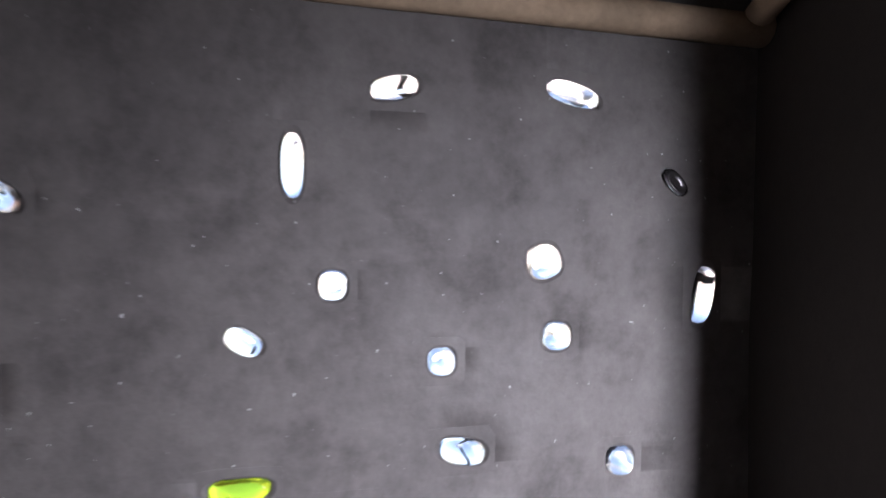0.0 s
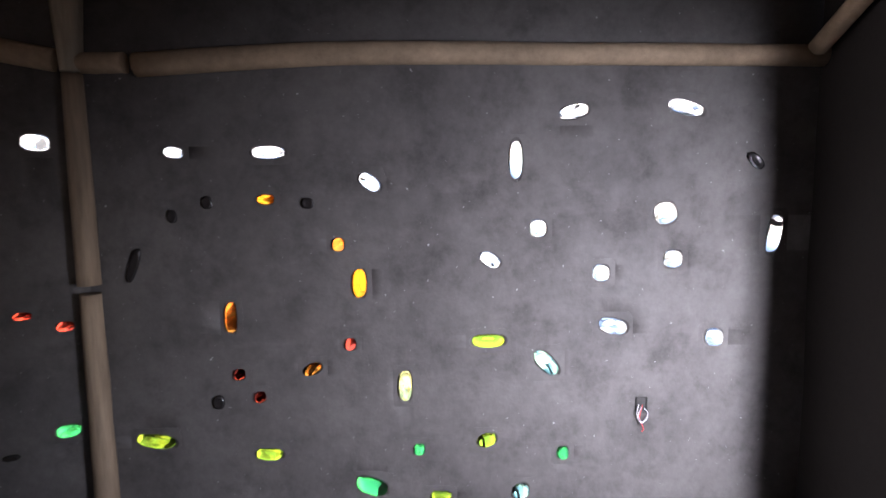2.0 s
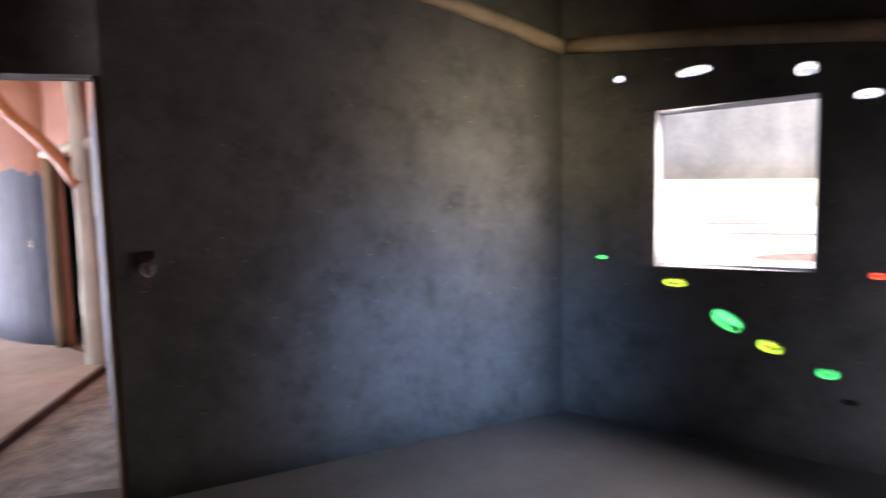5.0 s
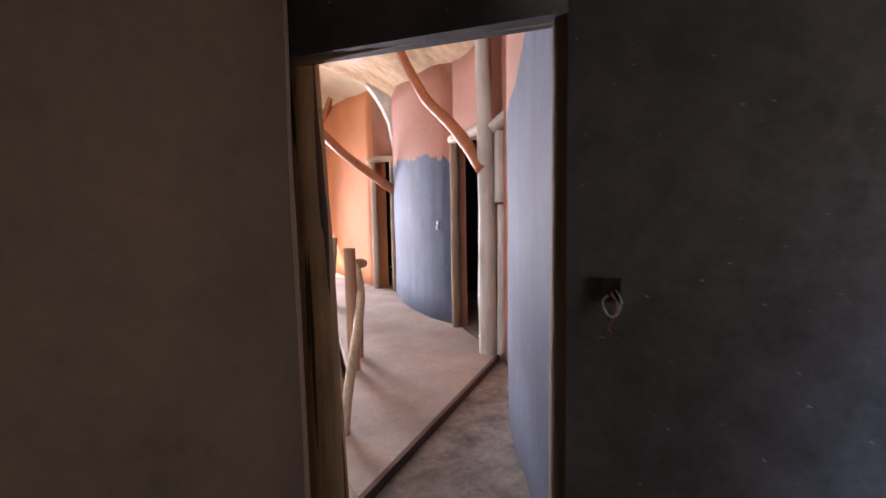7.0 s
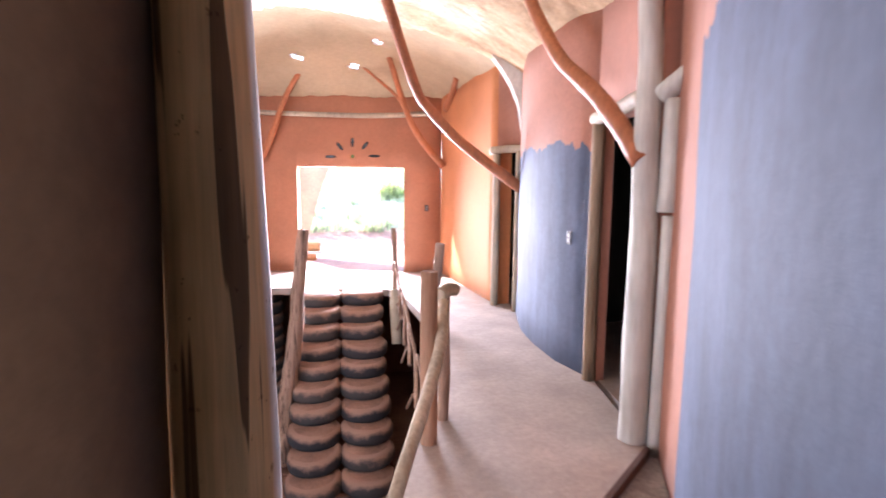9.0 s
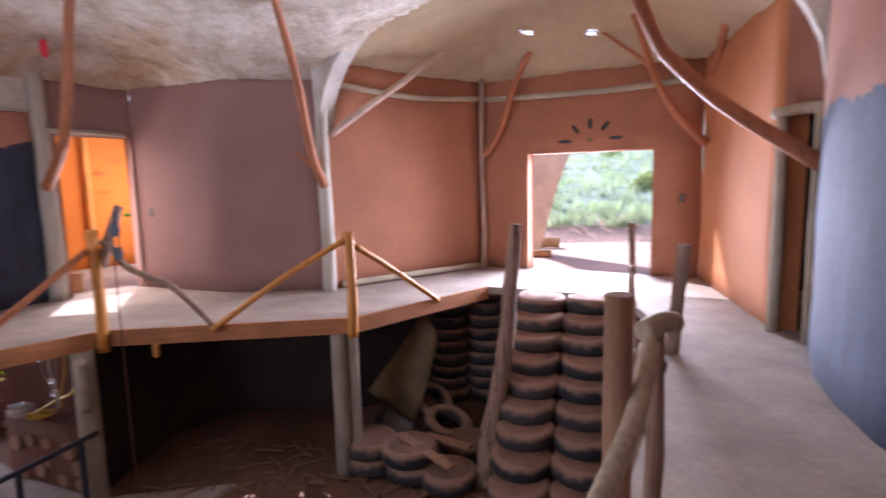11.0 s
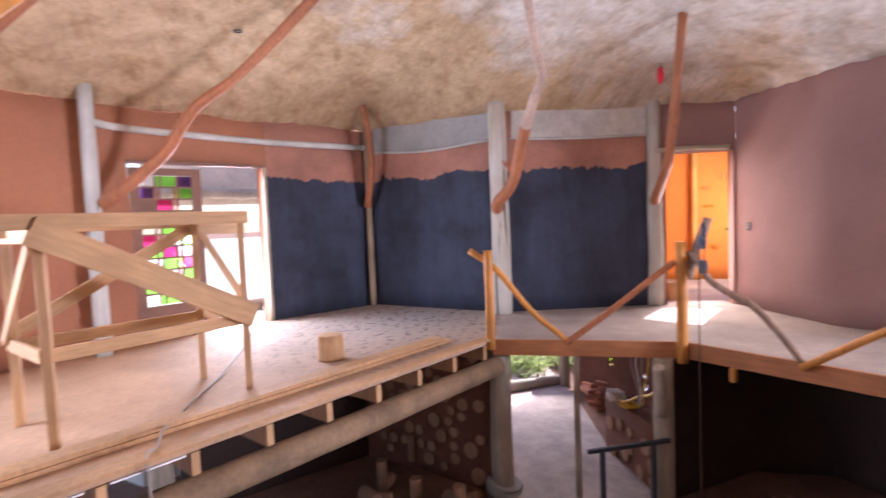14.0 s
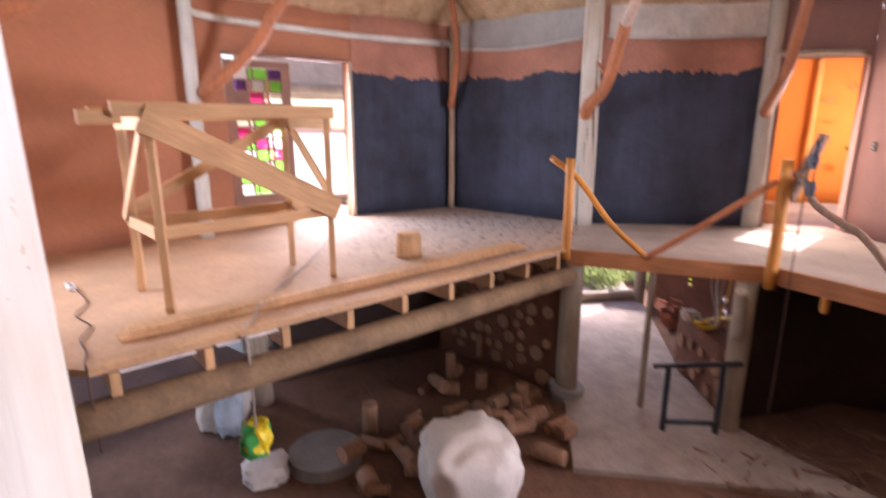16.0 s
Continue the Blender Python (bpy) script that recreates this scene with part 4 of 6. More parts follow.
# daylight that enters by the openings; south, back and nook windows are out of view
opening_light("garden_door_light", (1.25, 9.5, 0.95), (-0.6, 5.6, 0.8), 1.7, 1.7, P_GARDEN, (0.93, 0.96, 1.0), 115)
# south lamp is added to brighten the hall from an unseen side
opening_light("south_window_light", (-4.55, -2.15, 1.55), (-3.2, 3.2, 1.5), 2.0, 1.6, P_SOUTH * 0.64, (0.80, 0.91, 1.0), 140)
opening_light("back_window_sky_light", (-3.42, -3.80, 1.30), (0.98, -1.38, 0.50), 0.7, 0.70, P_BACK * 1.5, (0.34, 0.62, 1.0), 27)
opening_light("back_window_garden_light", (-3.42, -3.80, 1.20), (1.15, -1.60, 1.75), 0.7, 0.70, P_BACK * 0.6, (1.0, 0.95, 0.55), 22)
opening_light("nook_window_light", (-3.31, -5.32, 1.10), (-0.35, -5.70, 0.50), 0.42, 0.7, P_NOOK, (0.78, 0.87, 1.0), 72)
opening_light("glass_door_light", (-8.05, 1.35, 1.1), (-5, 2.5, 0.9), 0.7, 2.0, P_GLASS)
opening_light("sun_room_light", (-5.9, 7.75, 1.1), (-3.5, 6.0, 0.6), 0.8, 2.0, P_SUNROOM, (1.0, 0.86, 0.7))
# fill lamp added at an unseen open side to brighten the orange wall
opening_light("sun_room_sky_light", (-6.3, 9.75, 1.5), (-8.3, 9.0, 0.9), 1.6, 1.8, 22.0, (1.0, 0.82, 0.6))
opening_light("window_light", (1.30, -2.87, 1.46), (-1.0, -1.5, 1.2), 0.7, 0.8, P_WINDOW, (1.0, 0.94, 0.88))
opening_light("low_door_light", (-7.9, 6.3, -1.0), (-5.0, 4.8, -1.4), 1.0, 1.3, P_LOW * 1.7, (1.0, 0.94, 0.86))
opening_light("low_side_light", (-5.6, -0.6, -1.0), (-3.5, 1.5, -1.6), 1.8, 1.2, P_LOW * 0.7)

# ---- things: bottle room ----
GLASS = [glass_mat("clear_glass", (0.95, 0.96, 0.94)), glass_mat("amber_glass", (0.95, 0.30, 0.015), 0.08, 1.04), glass_mat("yellow_glass", (0.95, 0.88, 0.30)),
         glass_mat("green_glass", (0.06, 0.75, 0.16)), glass_mat("lime_glass", (0.60, 0.82, 0.05)), glass_mat("mint_glass", (0.55, 0.92, 0.68)),
         glass_mat("red_glass", (0.85, 0.08, 0.04), 0.08, 1.04), surface("black_glass", (0.02, 0.018, 0.018), 0.2, 5, 30, 0.2, 0.1), glass_mat("brown_glass", (0.90, 0.25, 0.03), 0.08, 1.04)]
GLASS_NAMES = ["clear", "amber", "pale yellow", "bright green", "lime green", "pale mint", "red", "unlit black", "orange-brown"]


def wall_bottle(name, at, u, n, a, b, tilt, kind, group, depth=0.2, where="set in the dark plaster wall"):
    """A glass bottle end that passes through a wall. at: centre on the wall face; u: along the wall; n: into the room."""
    m = Matrix((Vector((u[0], u[1], 0)), Vector((0, 0, 1)), Vector((n[0], n[1], 0)))).transposed().to_4x4()
    m.translation = at
    ob = new(name)
    ob.matrix_world = m
    tagged(ob, GLASS_NAMES[kind] + " glass bottle end " + where, "bottle", group)
    t, seg = radians(tilt), 20
    ring = [(math.copysign(abs(math.cos(q)) ** 0.8, math.cos(q)) * a, math.copysign(abs(math.sin(q)) ** 0.8, math.sin(q)) * b) for q in [2 * math.pi * k / seg for k in range(seg)]]
    ring = [(x * math.cos(t) - y * math.sin(t), x * math.sin(t) + y * math.cos(t)) for x, y in ring]
    bm = bmesh.new()
    back = -depth - 0.01 if kind != BLACK else 0.0005
    rows = [[bm.verts.new((x * k, y * k, z)) for x, y in ring] for z, k in ((back, 0.90), (back + 0.012, 0.97), (0.004, 0.97), (0.016, 0.90), (0.018, 0.70), (0.012, 0.35))]
    for p, q in zip(rows, rows[1:]):
        for k in range(seg):
            bm.faces.new((p[k], p[(k + 1) % seg], q[(k + 1) % seg], q[k])).smooth = True
    bm.faces.new(rows[0][::-1]), bm.faces.new(rows[-1])
    part("glass", bm, GLASS[kind], ob)
    if kind == BLACK:
        return ob
    w, h = max(abs(x) for x, y in ring) + 0.028, max(abs(y) for x, y in ring) + 0.028
    bm = bmesh.new()
    rect = []
    for x, y in ring:
        k = min(w / max(abs(x), 1e-6), h / max(abs(y), 1e-6))
        rect.append((x * k, y * k))
    loops = [[bm.verts.new((x, y, z)) for x, y in pts] for pts, z in ((rect, -0.004), (rect, 0.0006), ([(x * 1.2, y * 1.2) for x, y in ring], 0.0008), ([(x * 1.0, y * 1.0) for x, y in ring], -0.006), ([(x * 1.0, y * 1.0) for x, y in ring], -0.05))]
    for row, (p, q) in enumerate(zip(loops, loops[1:])):
        for k in range(seg):
            bm.faces.new((p[k], p[(k + 1) % seg], q[(k + 1) % seg], q[k])).smooth = row > 2
    part("plaster_collar", bm, M_ROOMWALL, ob)
    return ob


for s, z, a, b, tilt, kind in BOTTLES:
    wall_bottle("wall_bottle", (CORN_A[0] + BD[0] * s, CORN_A[1] + BD[1] * s, z), BD, (-0.844, 0.537), a, b, tilt, kind, "bottles in the bottle wall")
for s, z, a, b, tilt, kind in WINDOW_BOTTLES:
    wall_bottle("wall_bottle", (CORN_A[0] + WD[0] * s, CORN_A[1] + WD[1] * s, z), (-WD[0], -WD[1]), (-WD[1], WD[0]), a, b, tilt, kind, "bottles round the window")


for q, z, a, b, kind in LOW_BOTTLES:
    ob = wall_bottle("wall_bottle", (-5.0 - 0.958 * q, 8.0 - 0.287 * q, z), (-0.958, -0.287), (0.287, -0.958), a, b, 0, kind, "bottles in the lower wall", 0.12, "set in the red earth wall")
    ob.children[1].data.materials[0] = M_LOWEARTH


def log_thing(name, pts, r0, r1, mat, label, category="log", group="", n=5, wobble=0.08, seed=1.0, sides=12):
    """A whole log or branch as one thing."""
    bm = bmesh.new()
    log_mesh(bm, pts, r0, r1, sides, n, wobble, seed)
    return tagged(part(name, bm, mat), label, category, group)


def wall_pt(s, z, off=0.03):
    return (CORN_A[0] + BD[0] * s - 0.844 * off, CORN_A[1] + BD[1] * s + 0.537 * off, z)


def win_pt(s, z, off=0.03):
    return (CORN_A[0] + WD[0] * s - WD[1] * off, CORN_A[1] + WD[1] * s + WD[0] * off, z)


C0 = (CORN_A[0] - 0.05, CORN_A[1] + 0.0)
M_GREYLOG = wood("grey_brown_log", (0.37, 0.27, 0.18), 0.8, 0.25)
log_thing("corner_log", [(*C0, ZA - 0.01), (C0[0], C0[1], 0.6), (C0[0], C0[1], 1.10)], 0.052, 0.045, M_GREYLOG, "grey-brown peeled log standing in a wall corner", seed=2)
log_thing("corner_log", [(*C0, 1.14), (C0[0], C0[1], 1.7), (C0[0], C0[1], 2.06)], 0.05, 0.042, M_GREYLOG, "grey-brown peeled log standing in a wall corner", seed=3)
log_thing("corner_log", [(*C0, 2.07), (C0[0], C0[1], 2.5), (C0[0] + 0.02, C0[1], 2.96)], 0.045, 0.09, M_PALEWOOD, "pale log carrying the roof in a wall corner", seed=4)
log_thing("wall_plate_log", [wall_pt(0.30, 2.10), wall_pt(1.2, 2.135), wall_pt(2.2, 2.12), wall_pt(3.30, 2.10)], 0.052, 0.046, M_PLATELOG, "grey-brown log beam along the bottle wall", seed=5)
log_thing("wall_plate_log", [wall_pt(0.05, 2.11), wall_pt(0.15, 2.11), wall_pt(0.25, 2.11)], 0.045, 0.045, M_PLATELOG, "short grey-brown log beam piece", seed=6)
log_thing("wall_plate_log", [win_pt(0.05, 2.12), win_pt(0.9, 2.25), win_pt(1.80, 2.36)], 0.05, 0.045, M_PLATELOG, "grey-brown log beam over the window", seed=7)
W3 = (-0.680, 0.733)


def w3_pt(s, z, off=0.03):
    return (CORN_B[0] + W3[0] * s - W3[1] * off, CORN_B[1] + W3[1] * s + W3[0] * off, z)


log_thing("wall_plate_log", [w3_pt(0.0, 2.36), w3_pt(0.9, 2.55), w3_pt(2.0, 2.72)], 0.045, 0.04, M_PLATELOG, "grey-brown log beam over the dark wall", seed=8)
log_thing("wall_plate_log", [(BEND[0] - 0.03, BEND[1] + 0.1, 2.12), (-1.1, -6.22, 2.26), (-1.42, -5.98, 2.42)], 0.04, 0.04, M_PLATELOG, "grey-brown log beam rising along the wall", seed=9)
# the doorway's timbers
log_thing("door_jamb_log", [(-0.18, -0.067, ZA - 0.12), (-0.175, -0.062, 1.0), (-0.18, -0.067, 2.0)], 0.06, 0.055, M_GREYLOG, "brown peeled log door jamb", "door frame", seed=10)
log_thing("door_lintel_log", [(-0.11, -0.172, 2.045), (-0.43, 0.38, 2.05), (-0.72, 0.92, 2.03)], 0.05, 0.05, M_GREYLOG, "brown peeled log door lintel", "door frame", seed=11)
log_thing("door_post_log", [(-0.59, 1.042, -0.10), (-0.603, 1.036, 0.8), (-0.617, 1.032, 1.7), (-0.645, 1.032, 2.98)], 0.118, 0.078, M_DOORLOG, "thick pale cracked log post beside the doorway", "post", seed=12, sides=20, wobble=0.05)


ring = thing("iron_eye", (-0.546, 1.138, 1.305), "rusty iron eye screwed into the log post", "fitting")
bm = bmesh.new()
log_mesh(bm, [(0.010 + 0.003 * math.cos(a), 0.004 + 0.007 * math.cos(a), 0.007 * math.sin(a)) for a in [0.63 * i for i in range(11)]], 0.0016, 0.0016, 6, 3, 0)
part("loop", bm, M_STEEL, ring)


def wire_box(at, u, n):
    """An open switch box with loose wires."""
    m = Matrix((Vector((u[0], u[1], 0)), Vector((0, 0, 1)), Vector((n[0], n[1], 0)))).transposed().to_4x4()
    m.translation = at
    ob = new("socket_box")
    ob.matrix_world = m @ Matrix.Scale(0.74, 4)
    tagged(ob, "open black socket box with loose wires hanging out", "socket")
    bm = bmesh.new()
    for x0, y0, x1, y1 in ((-0.035, -0.05, -0.03, 0.05), (0.03, -0.05, 0.035, 0.05), (-0.03, 0.045, 0.03, 0.05), (-0.03, -0.05, 0.03, -0.045)):
        box(bm, x0, y0, 0.0, x1, y1, 0.012)
    box(bm, -0.03, -0.045, 0.001, 0.03, 0.045, 0.003)
    part("box", bm, surface("black_plastic", (0.015, 0.012, 0.01), 0.5, 5, 40, 0.1, 0.1), ob)
    for k, (col, pts) in enumerate((((0.6, 0.6, 0.62), [(-0.02, 0, 0.004), (-0.045, -0.06, 0.03), (-0.02, -0.13, 0.035), (0.03, -0.12, 0.03), (0.045, -0.06, 0.02), (0.02, -0.03, 0.01)]),
                                    ((0.6, 0.6, 0.62), [(0.0, -0.02, 0.004), (-0.03, -0.08, 0.03), (0.0, -0.14, 0.03), (0.04, -0.09, 0.03)]),
                                    ((0.55, 0.03, 0.03), [(0.01, 0, 0.004), (-0.02, -0.1, 0.025), (0.0, -0.16, 0.03), (0.015, -0.20, 0.02), (0.0, -0.22, 0.02)]))):
        bm = bmesh.new()
        log_mesh(bm, [(x * 0.8, y * 0.8, z * 0.8) for x, y, z in pts], 0.0026, 0.0022, 6, 5, 0.0)
        part("wire", bm, surface("wire_%d" % k, col, 0.4, 4, 30, 0.05, 0.05), ob)


wire_box(w3_pt(2.345, 1.18, 0.001), W3, (-W3[1], W3[0]))
wire_box(wall_pt(2.54, 0.52, 0.001), BD, (-0.844, 0.537))

# ---- things: corridor ----
log_thing("trunk_post", [(1.60, 2.42, -0.06), (1.575, 2.40, 0.6), (1.60, 2.42, 1.3), (1.575, 2.41, 1.75), (1.60, 2.43, 2.2), (1.56, 2.42, 2.6), (1.58, 2.44, 3.0)], 0.085, 0.06, M_WHITEWOOD, "whitewashed crooked tree trunk post", "post", seed=13, sides=16)
log_thing("trunk_branch", [(1.62, 2.36, 2.02), (1.66, 2.26, 2.10), (1.72, 2.12, 2.22)], 0.06, 0.05, M_WHITEWOOD, "whitewashed cut branch stub on a trunk post", "branch", seed=14)
log_thing("plank_post", [(1.66, 2.30, -0.06), (1.665, 2.30, 0.7), (1.66, 2.29, 1.36)], 0.045, 0.04, M_WHITEWOOD, "whitewashed slim post beside the trunk", "post", seed=15)
log_thing("plank_post", [(1.66, 2.30, 1.38), (1.66, 2.30, 2.0)], 0.06, 0.055, M_WHITEWOOD, "whitewashed slim post beside the trunk", "post", seed=16)
log_thing("door_jamb_log", [(1.95, 3.36, -0.01), (1.955, 3.37, 1.0), (1.95, 3.36, 2.0)], 0.05, 0.05, M_GREYLOG, "peeled log door jamb", "door frame", seed=17)
log_thing("door_lintel_log", [(1.95, 3.40, 2.03), (1.78, 2.9, 2.04), (1.62, 2.48, 2.05)], 0.05, 0.05, M_PALEWOOD, "peeled log door lintel", "door frame", seed=18)
log_thing("door_jamb_log", [(2.40, 6.03, -0.01), (2.405, 6.03, 1.0), (2.40, 6.03, 1.93)], 0.05, 0.045, M_PALEWOOD, "pale log door jamb", "door frame", seed=19)
log_thing("door_jamb_log", [(2.50, 5.64, -0.01), (2.50, 5.645, 1.0), (2.50, 5.64, 1.95)], 0.035, 0.03, M_PALEWOOD, "pale slim log door jamb", "door frame", seed=20)
log_thing("door_lintel_log", [(2.36, 6.10, 1.97), (2.46, 5.85, 1.985), (2.54, 5.6, 1.97)], 0.05, 0.045, M_PALEWOOD, "pale log door lintel", "door frame", seed=21)
log_thing("wall_plate_log", [(1.62, 2.55, 2.98), (1.9, 3.4, 3.0), (2.05, 4.3, 2.98)], 0.035, 0.03, M_WHITEWOOD, "whitewashed beam at the top of the corridor wall", seed=22)
bm = bmesh.new()
beam_between(bm, (-0.42, 1.02, -0.055), (1.60, 2.29, -0.055), 0.03, 0.13)
structure("trim_deck_edge", bm, M_DARKWOOD, "dark timber edge of the corridor deck")


def switch_box(at, u, n, label="black switch box on the wall"):
    m = Matrix((Vector((u[0], u[1], 0)), Vector((0, 0, 1)), Vector((n[0], n[1], 0)))).transposed().to_4x4()
    m.translation = at
    ob = new("switch_box")
    ob.matrix_world = m
    tagged(ob, label, "switch")
    bm = bmesh.new()
    box(bm, -0.035, -0.055, 0, 0.035, 0.055, 0.008)
    bmesh.ops.bevel(bm, geom=bm.edges[:], offset=0.003, segments=1, affect="EDGES")
    part("cover", bm, M_BLACK, ob)
    for y in (-0.022, 0.022):
        bm = bmesh.new()
        box(bm, -0.014, y - 0.014, 0.008, 0.014, y + 0.014, 0.012)
        part("socket_hole", bm, M_GREYPLASTIC, ob)


switch_box((1.955, 3.70, 1.10), (0.04, 0.999), (-0.999, 0.04))
switch_box((2.42, 8.855, 1.14), (0.944, -0.33), (-0.33, -0.944))
switch_box((-5.15, 7.915, 1.10), (0.95, -0.25), (-0.24, -0.97))

# ---- branch props under the ceilings ----
def prop(pts, seed, r0=0.062, r1=0.042, mat=None, label="orange-stained crooked branch propping the ceiling", reach=True):
    """A branch prop, grown on along its last stretch until it meets the ceiling."""
    tip, d = Vector(pts[-1]), (Vector(pts[-1]) - Vector(pts[-2])).normalized()
    for _ in range(40):
        if reach and tip.z < ceil_z(tip.x, tip.y) + 0.02:
            tip = tip + d * 0.05
    return log_thing("branch_prop", pts[:-1] + [tuple(tip)], r0, r1, mat or M_POLE, label, "branch", "branch props under the ceiling", seed=seed, wobble=0.14)


lower = [(-6.60, 4.86, 1.48), (-6.45, 4.80, 1.56), (-6.26, 4.92, 1.81), (-5.95, 4.90, 2.28), (-5.82, 4.88, 2.46)]
upper = [(-5.83, 4.88, 2.44), (-5.74, 4.88, 2.55), (-5.55, 4.84, 2.73), (-5.24, 4.77, 2.93), (-4.94, 4.5, 3.15), (-4.60, 4.2, 3.62)]
two = thing("branch_prop", (-6.60, 4.86, 1.48), "crooked branch prop, orange below and bare pale above", "branch", "branch props under the ceiling")
for name, pts, r0, r1, mat, seed in (("stained_length", lower, 0.085, 0.07, M_POLE, 30), ("bare_length", upper, 0.062, 0.045, M_PINKWOOD, 31)):
    bm = bmesh.new()
    log_mesh(bm, [Vector(p) - Vector((-6.60, 4.86, 1.48)) for p in pts], r0, r1, 12, 5, 0.14, seed)
    part(name, bm, mat, two)
prop([(-5.92, 7.02, 1.50), (-5.79, 6.94, 1.58), (-5.40, 6.70, 1.84), (-5.14, 6.52, 2.04), (-4.95, 6.40, 2.40), (-4.84, 6.33, 2.66), (-4.57, 6.15, 3.30)], 31, 0.07, 0.05)
prop([(-2.47, 7.76, 1.42), (-2.54, 7.55, 1.84), (-2.5, 7.13, 2.61), (-2.48, 6.7, 3.22), (-2.4, 6.3, 3.5)], 32)
prop([(-2.40, 7.86, 2.10), (-1.93, 8.15, 2.50), (-1.5, 8.43, 2.85), (-1.05, 8.71, 3.24)], 33, 0.052, 0.042, M_PINKWOOD, "pale pinkish branch propping the ceiling")
prop([(-0.42, 9.76, 1.88), (-0.28, 9.68, 2.05), (-0.11, 9.58, 2.42), (0.04, 9.42, 2.88), (0.19, 9.25, 3.15)], 34)
prop([(2.60, 8.52, 1.88), (2.21, 8.43, 2.25), (1.91, 8.36, 2.7), (1.7, 8.26, 3.2)], 35)
prop([(1.87, 8.37, 2.78), (1.75, 8.45, 2.98), (1.46, 8.52, 3.22)], 36, 0.035, 0.02)
prop([(2.62, 8.47, 2.82), (2.55, 8.0, 3.0), (2.45, 7.6, 3.12)], 37)
prop([(2.53, 5.60, 1.50), (2.17, 5.63, 1.74), (1.74, 5.65, 2.04), (1.34, 5.56, 2.36), (1.09, 5.32, 2.58), (0.91, 5.05, 2.80)], 38, 0.065, 0.05)
prop([(1.55, 2.40, 1.66), (1.52, 2.76, 2.05), (1.48, 3.15, 2.36), (1.49, 3.5, 2.73), (1.49, 3.73, 3.05)], 39)
prop([(-6.84, 0.12, 1.66), (-6.75, 0.73, 2.18), (-6.62, 1.02, 2.59), (-6.53, 1.2, 2.77), (-6.23, 1.63, 3.05), (-5.81, 1.95, 3.3)], 40, 0.07, 0.05)
prop([(-8.36, 3.46, 1.60), (-8.15, 3.50, 2.22), (-8.07, 3.45, 2.72), (-7.99, 3.38, 3.05)], 41, 0.055)
prop([(-2.80, -0.45, 1.70), (-3.05, 0.05, 2.03), (-3.21, 0.2, 2.26), (-3.37, 0.35, 2.49)], 42, 0.065, 0.055, M_RAIL, "yellow-brown branch propping the ceiling")
prop([(-4.35, -1.75, 1.75), (-4.8, -0.68, 2.19), (-4.88, -0.5, 2.46), (-5.0, -0.15, 2.9)], 43)
for k, (p, q) in enumerate((((-2.56, 7.60, 1.68), (-2.72, 7.45, 1.86)), ((-6.2, 4.86, 1.98), (-6.28, 4.80, 2.10)))):
    log_thing("branch_stub", [p, tuple((a + b) / 2 for a, b in zip(p, q)), q], 0.025, 0.015, M_POLE, "orange-stained cut twig on a branch prop", "branch", seed=50 + k)

# ---- posts and beams of the hall ----
for k, (x, y, r, z1, mat, label) in enumerate((
        (-6.66, 4.93, 0.14, 2.98, M_BIGLOG, "thick pale log post between the charcoal walls"), (-5.98, 7.08, 0.11, 2.98, M_BIGLOG, "pale log post beside the lit doorway"),
        (-2.48, 7.80, 0.095, 2.98, M_BIGLOG, "pale log post under the arch"), (-6.86, 0.02, 0.085, 2.98, M_WHITEWOOD, "whitewashed log post on the terracotta wall"),
        (-8.45, 3.50, 0.05, 2.95, M_GREYLOG, "slim grey log in the corner of the charcoal walls"), (-0.47, 9.77, 0.045, 3.2, M_PINKWOOD, "pale orange-brown log in the wall corner"))):
    log_thing("hall_post", [(x, y, -0.01), (x + 0.01, y, 0.8), (x - 0.01, y + 0.005, 1.7), (x, y, z1)], r, r * 0.85, mat, label, "post", seed=60 + k, sides=16)


def band(name, p, q, z0, z1, mat, label):
    """A whitewashed band of plaster, a little proud of the wall; the room lies on the left of p to q."""
    d = (Vector((*q, 0)) - Vector((*p, 0)))
    n = Vector((-d.y, d.x, 0)).normalized()
    bm = bmesh.new()
    k = 14
    f = []
    for i in range(k + 1):
        c = Vector((*p, 0)).lerp(Vector((*q, 0)), i / k) + n * 0.018
        c2 = c - n * 0.03
        zz = z0 + 0.025 * noise.noise(Vector((c.x * 3, c.y * 3, 0)))
        f.append([bm.verts.new((c.x, c.y, zz)), bm.verts.new((c.x, c.y, hall_top(c.x, c.y) - 0.01)), bm.verts.new((c2.x, c2.y, hall_top(c.x, c.y) - 0.01)), bm.verts.new((c2.x, c2.y, zz))])
    for a, b in zip(f, f[1:]):
        for j in range(4):
            bm.faces.new((a[j], a[(j + 1) % 4], b[(j + 1) % 4], b[j]))
    bm.faces.new(f[0]), bm.faces.new(f[-1][::-1])
    return structure(name, bm, mat, label)


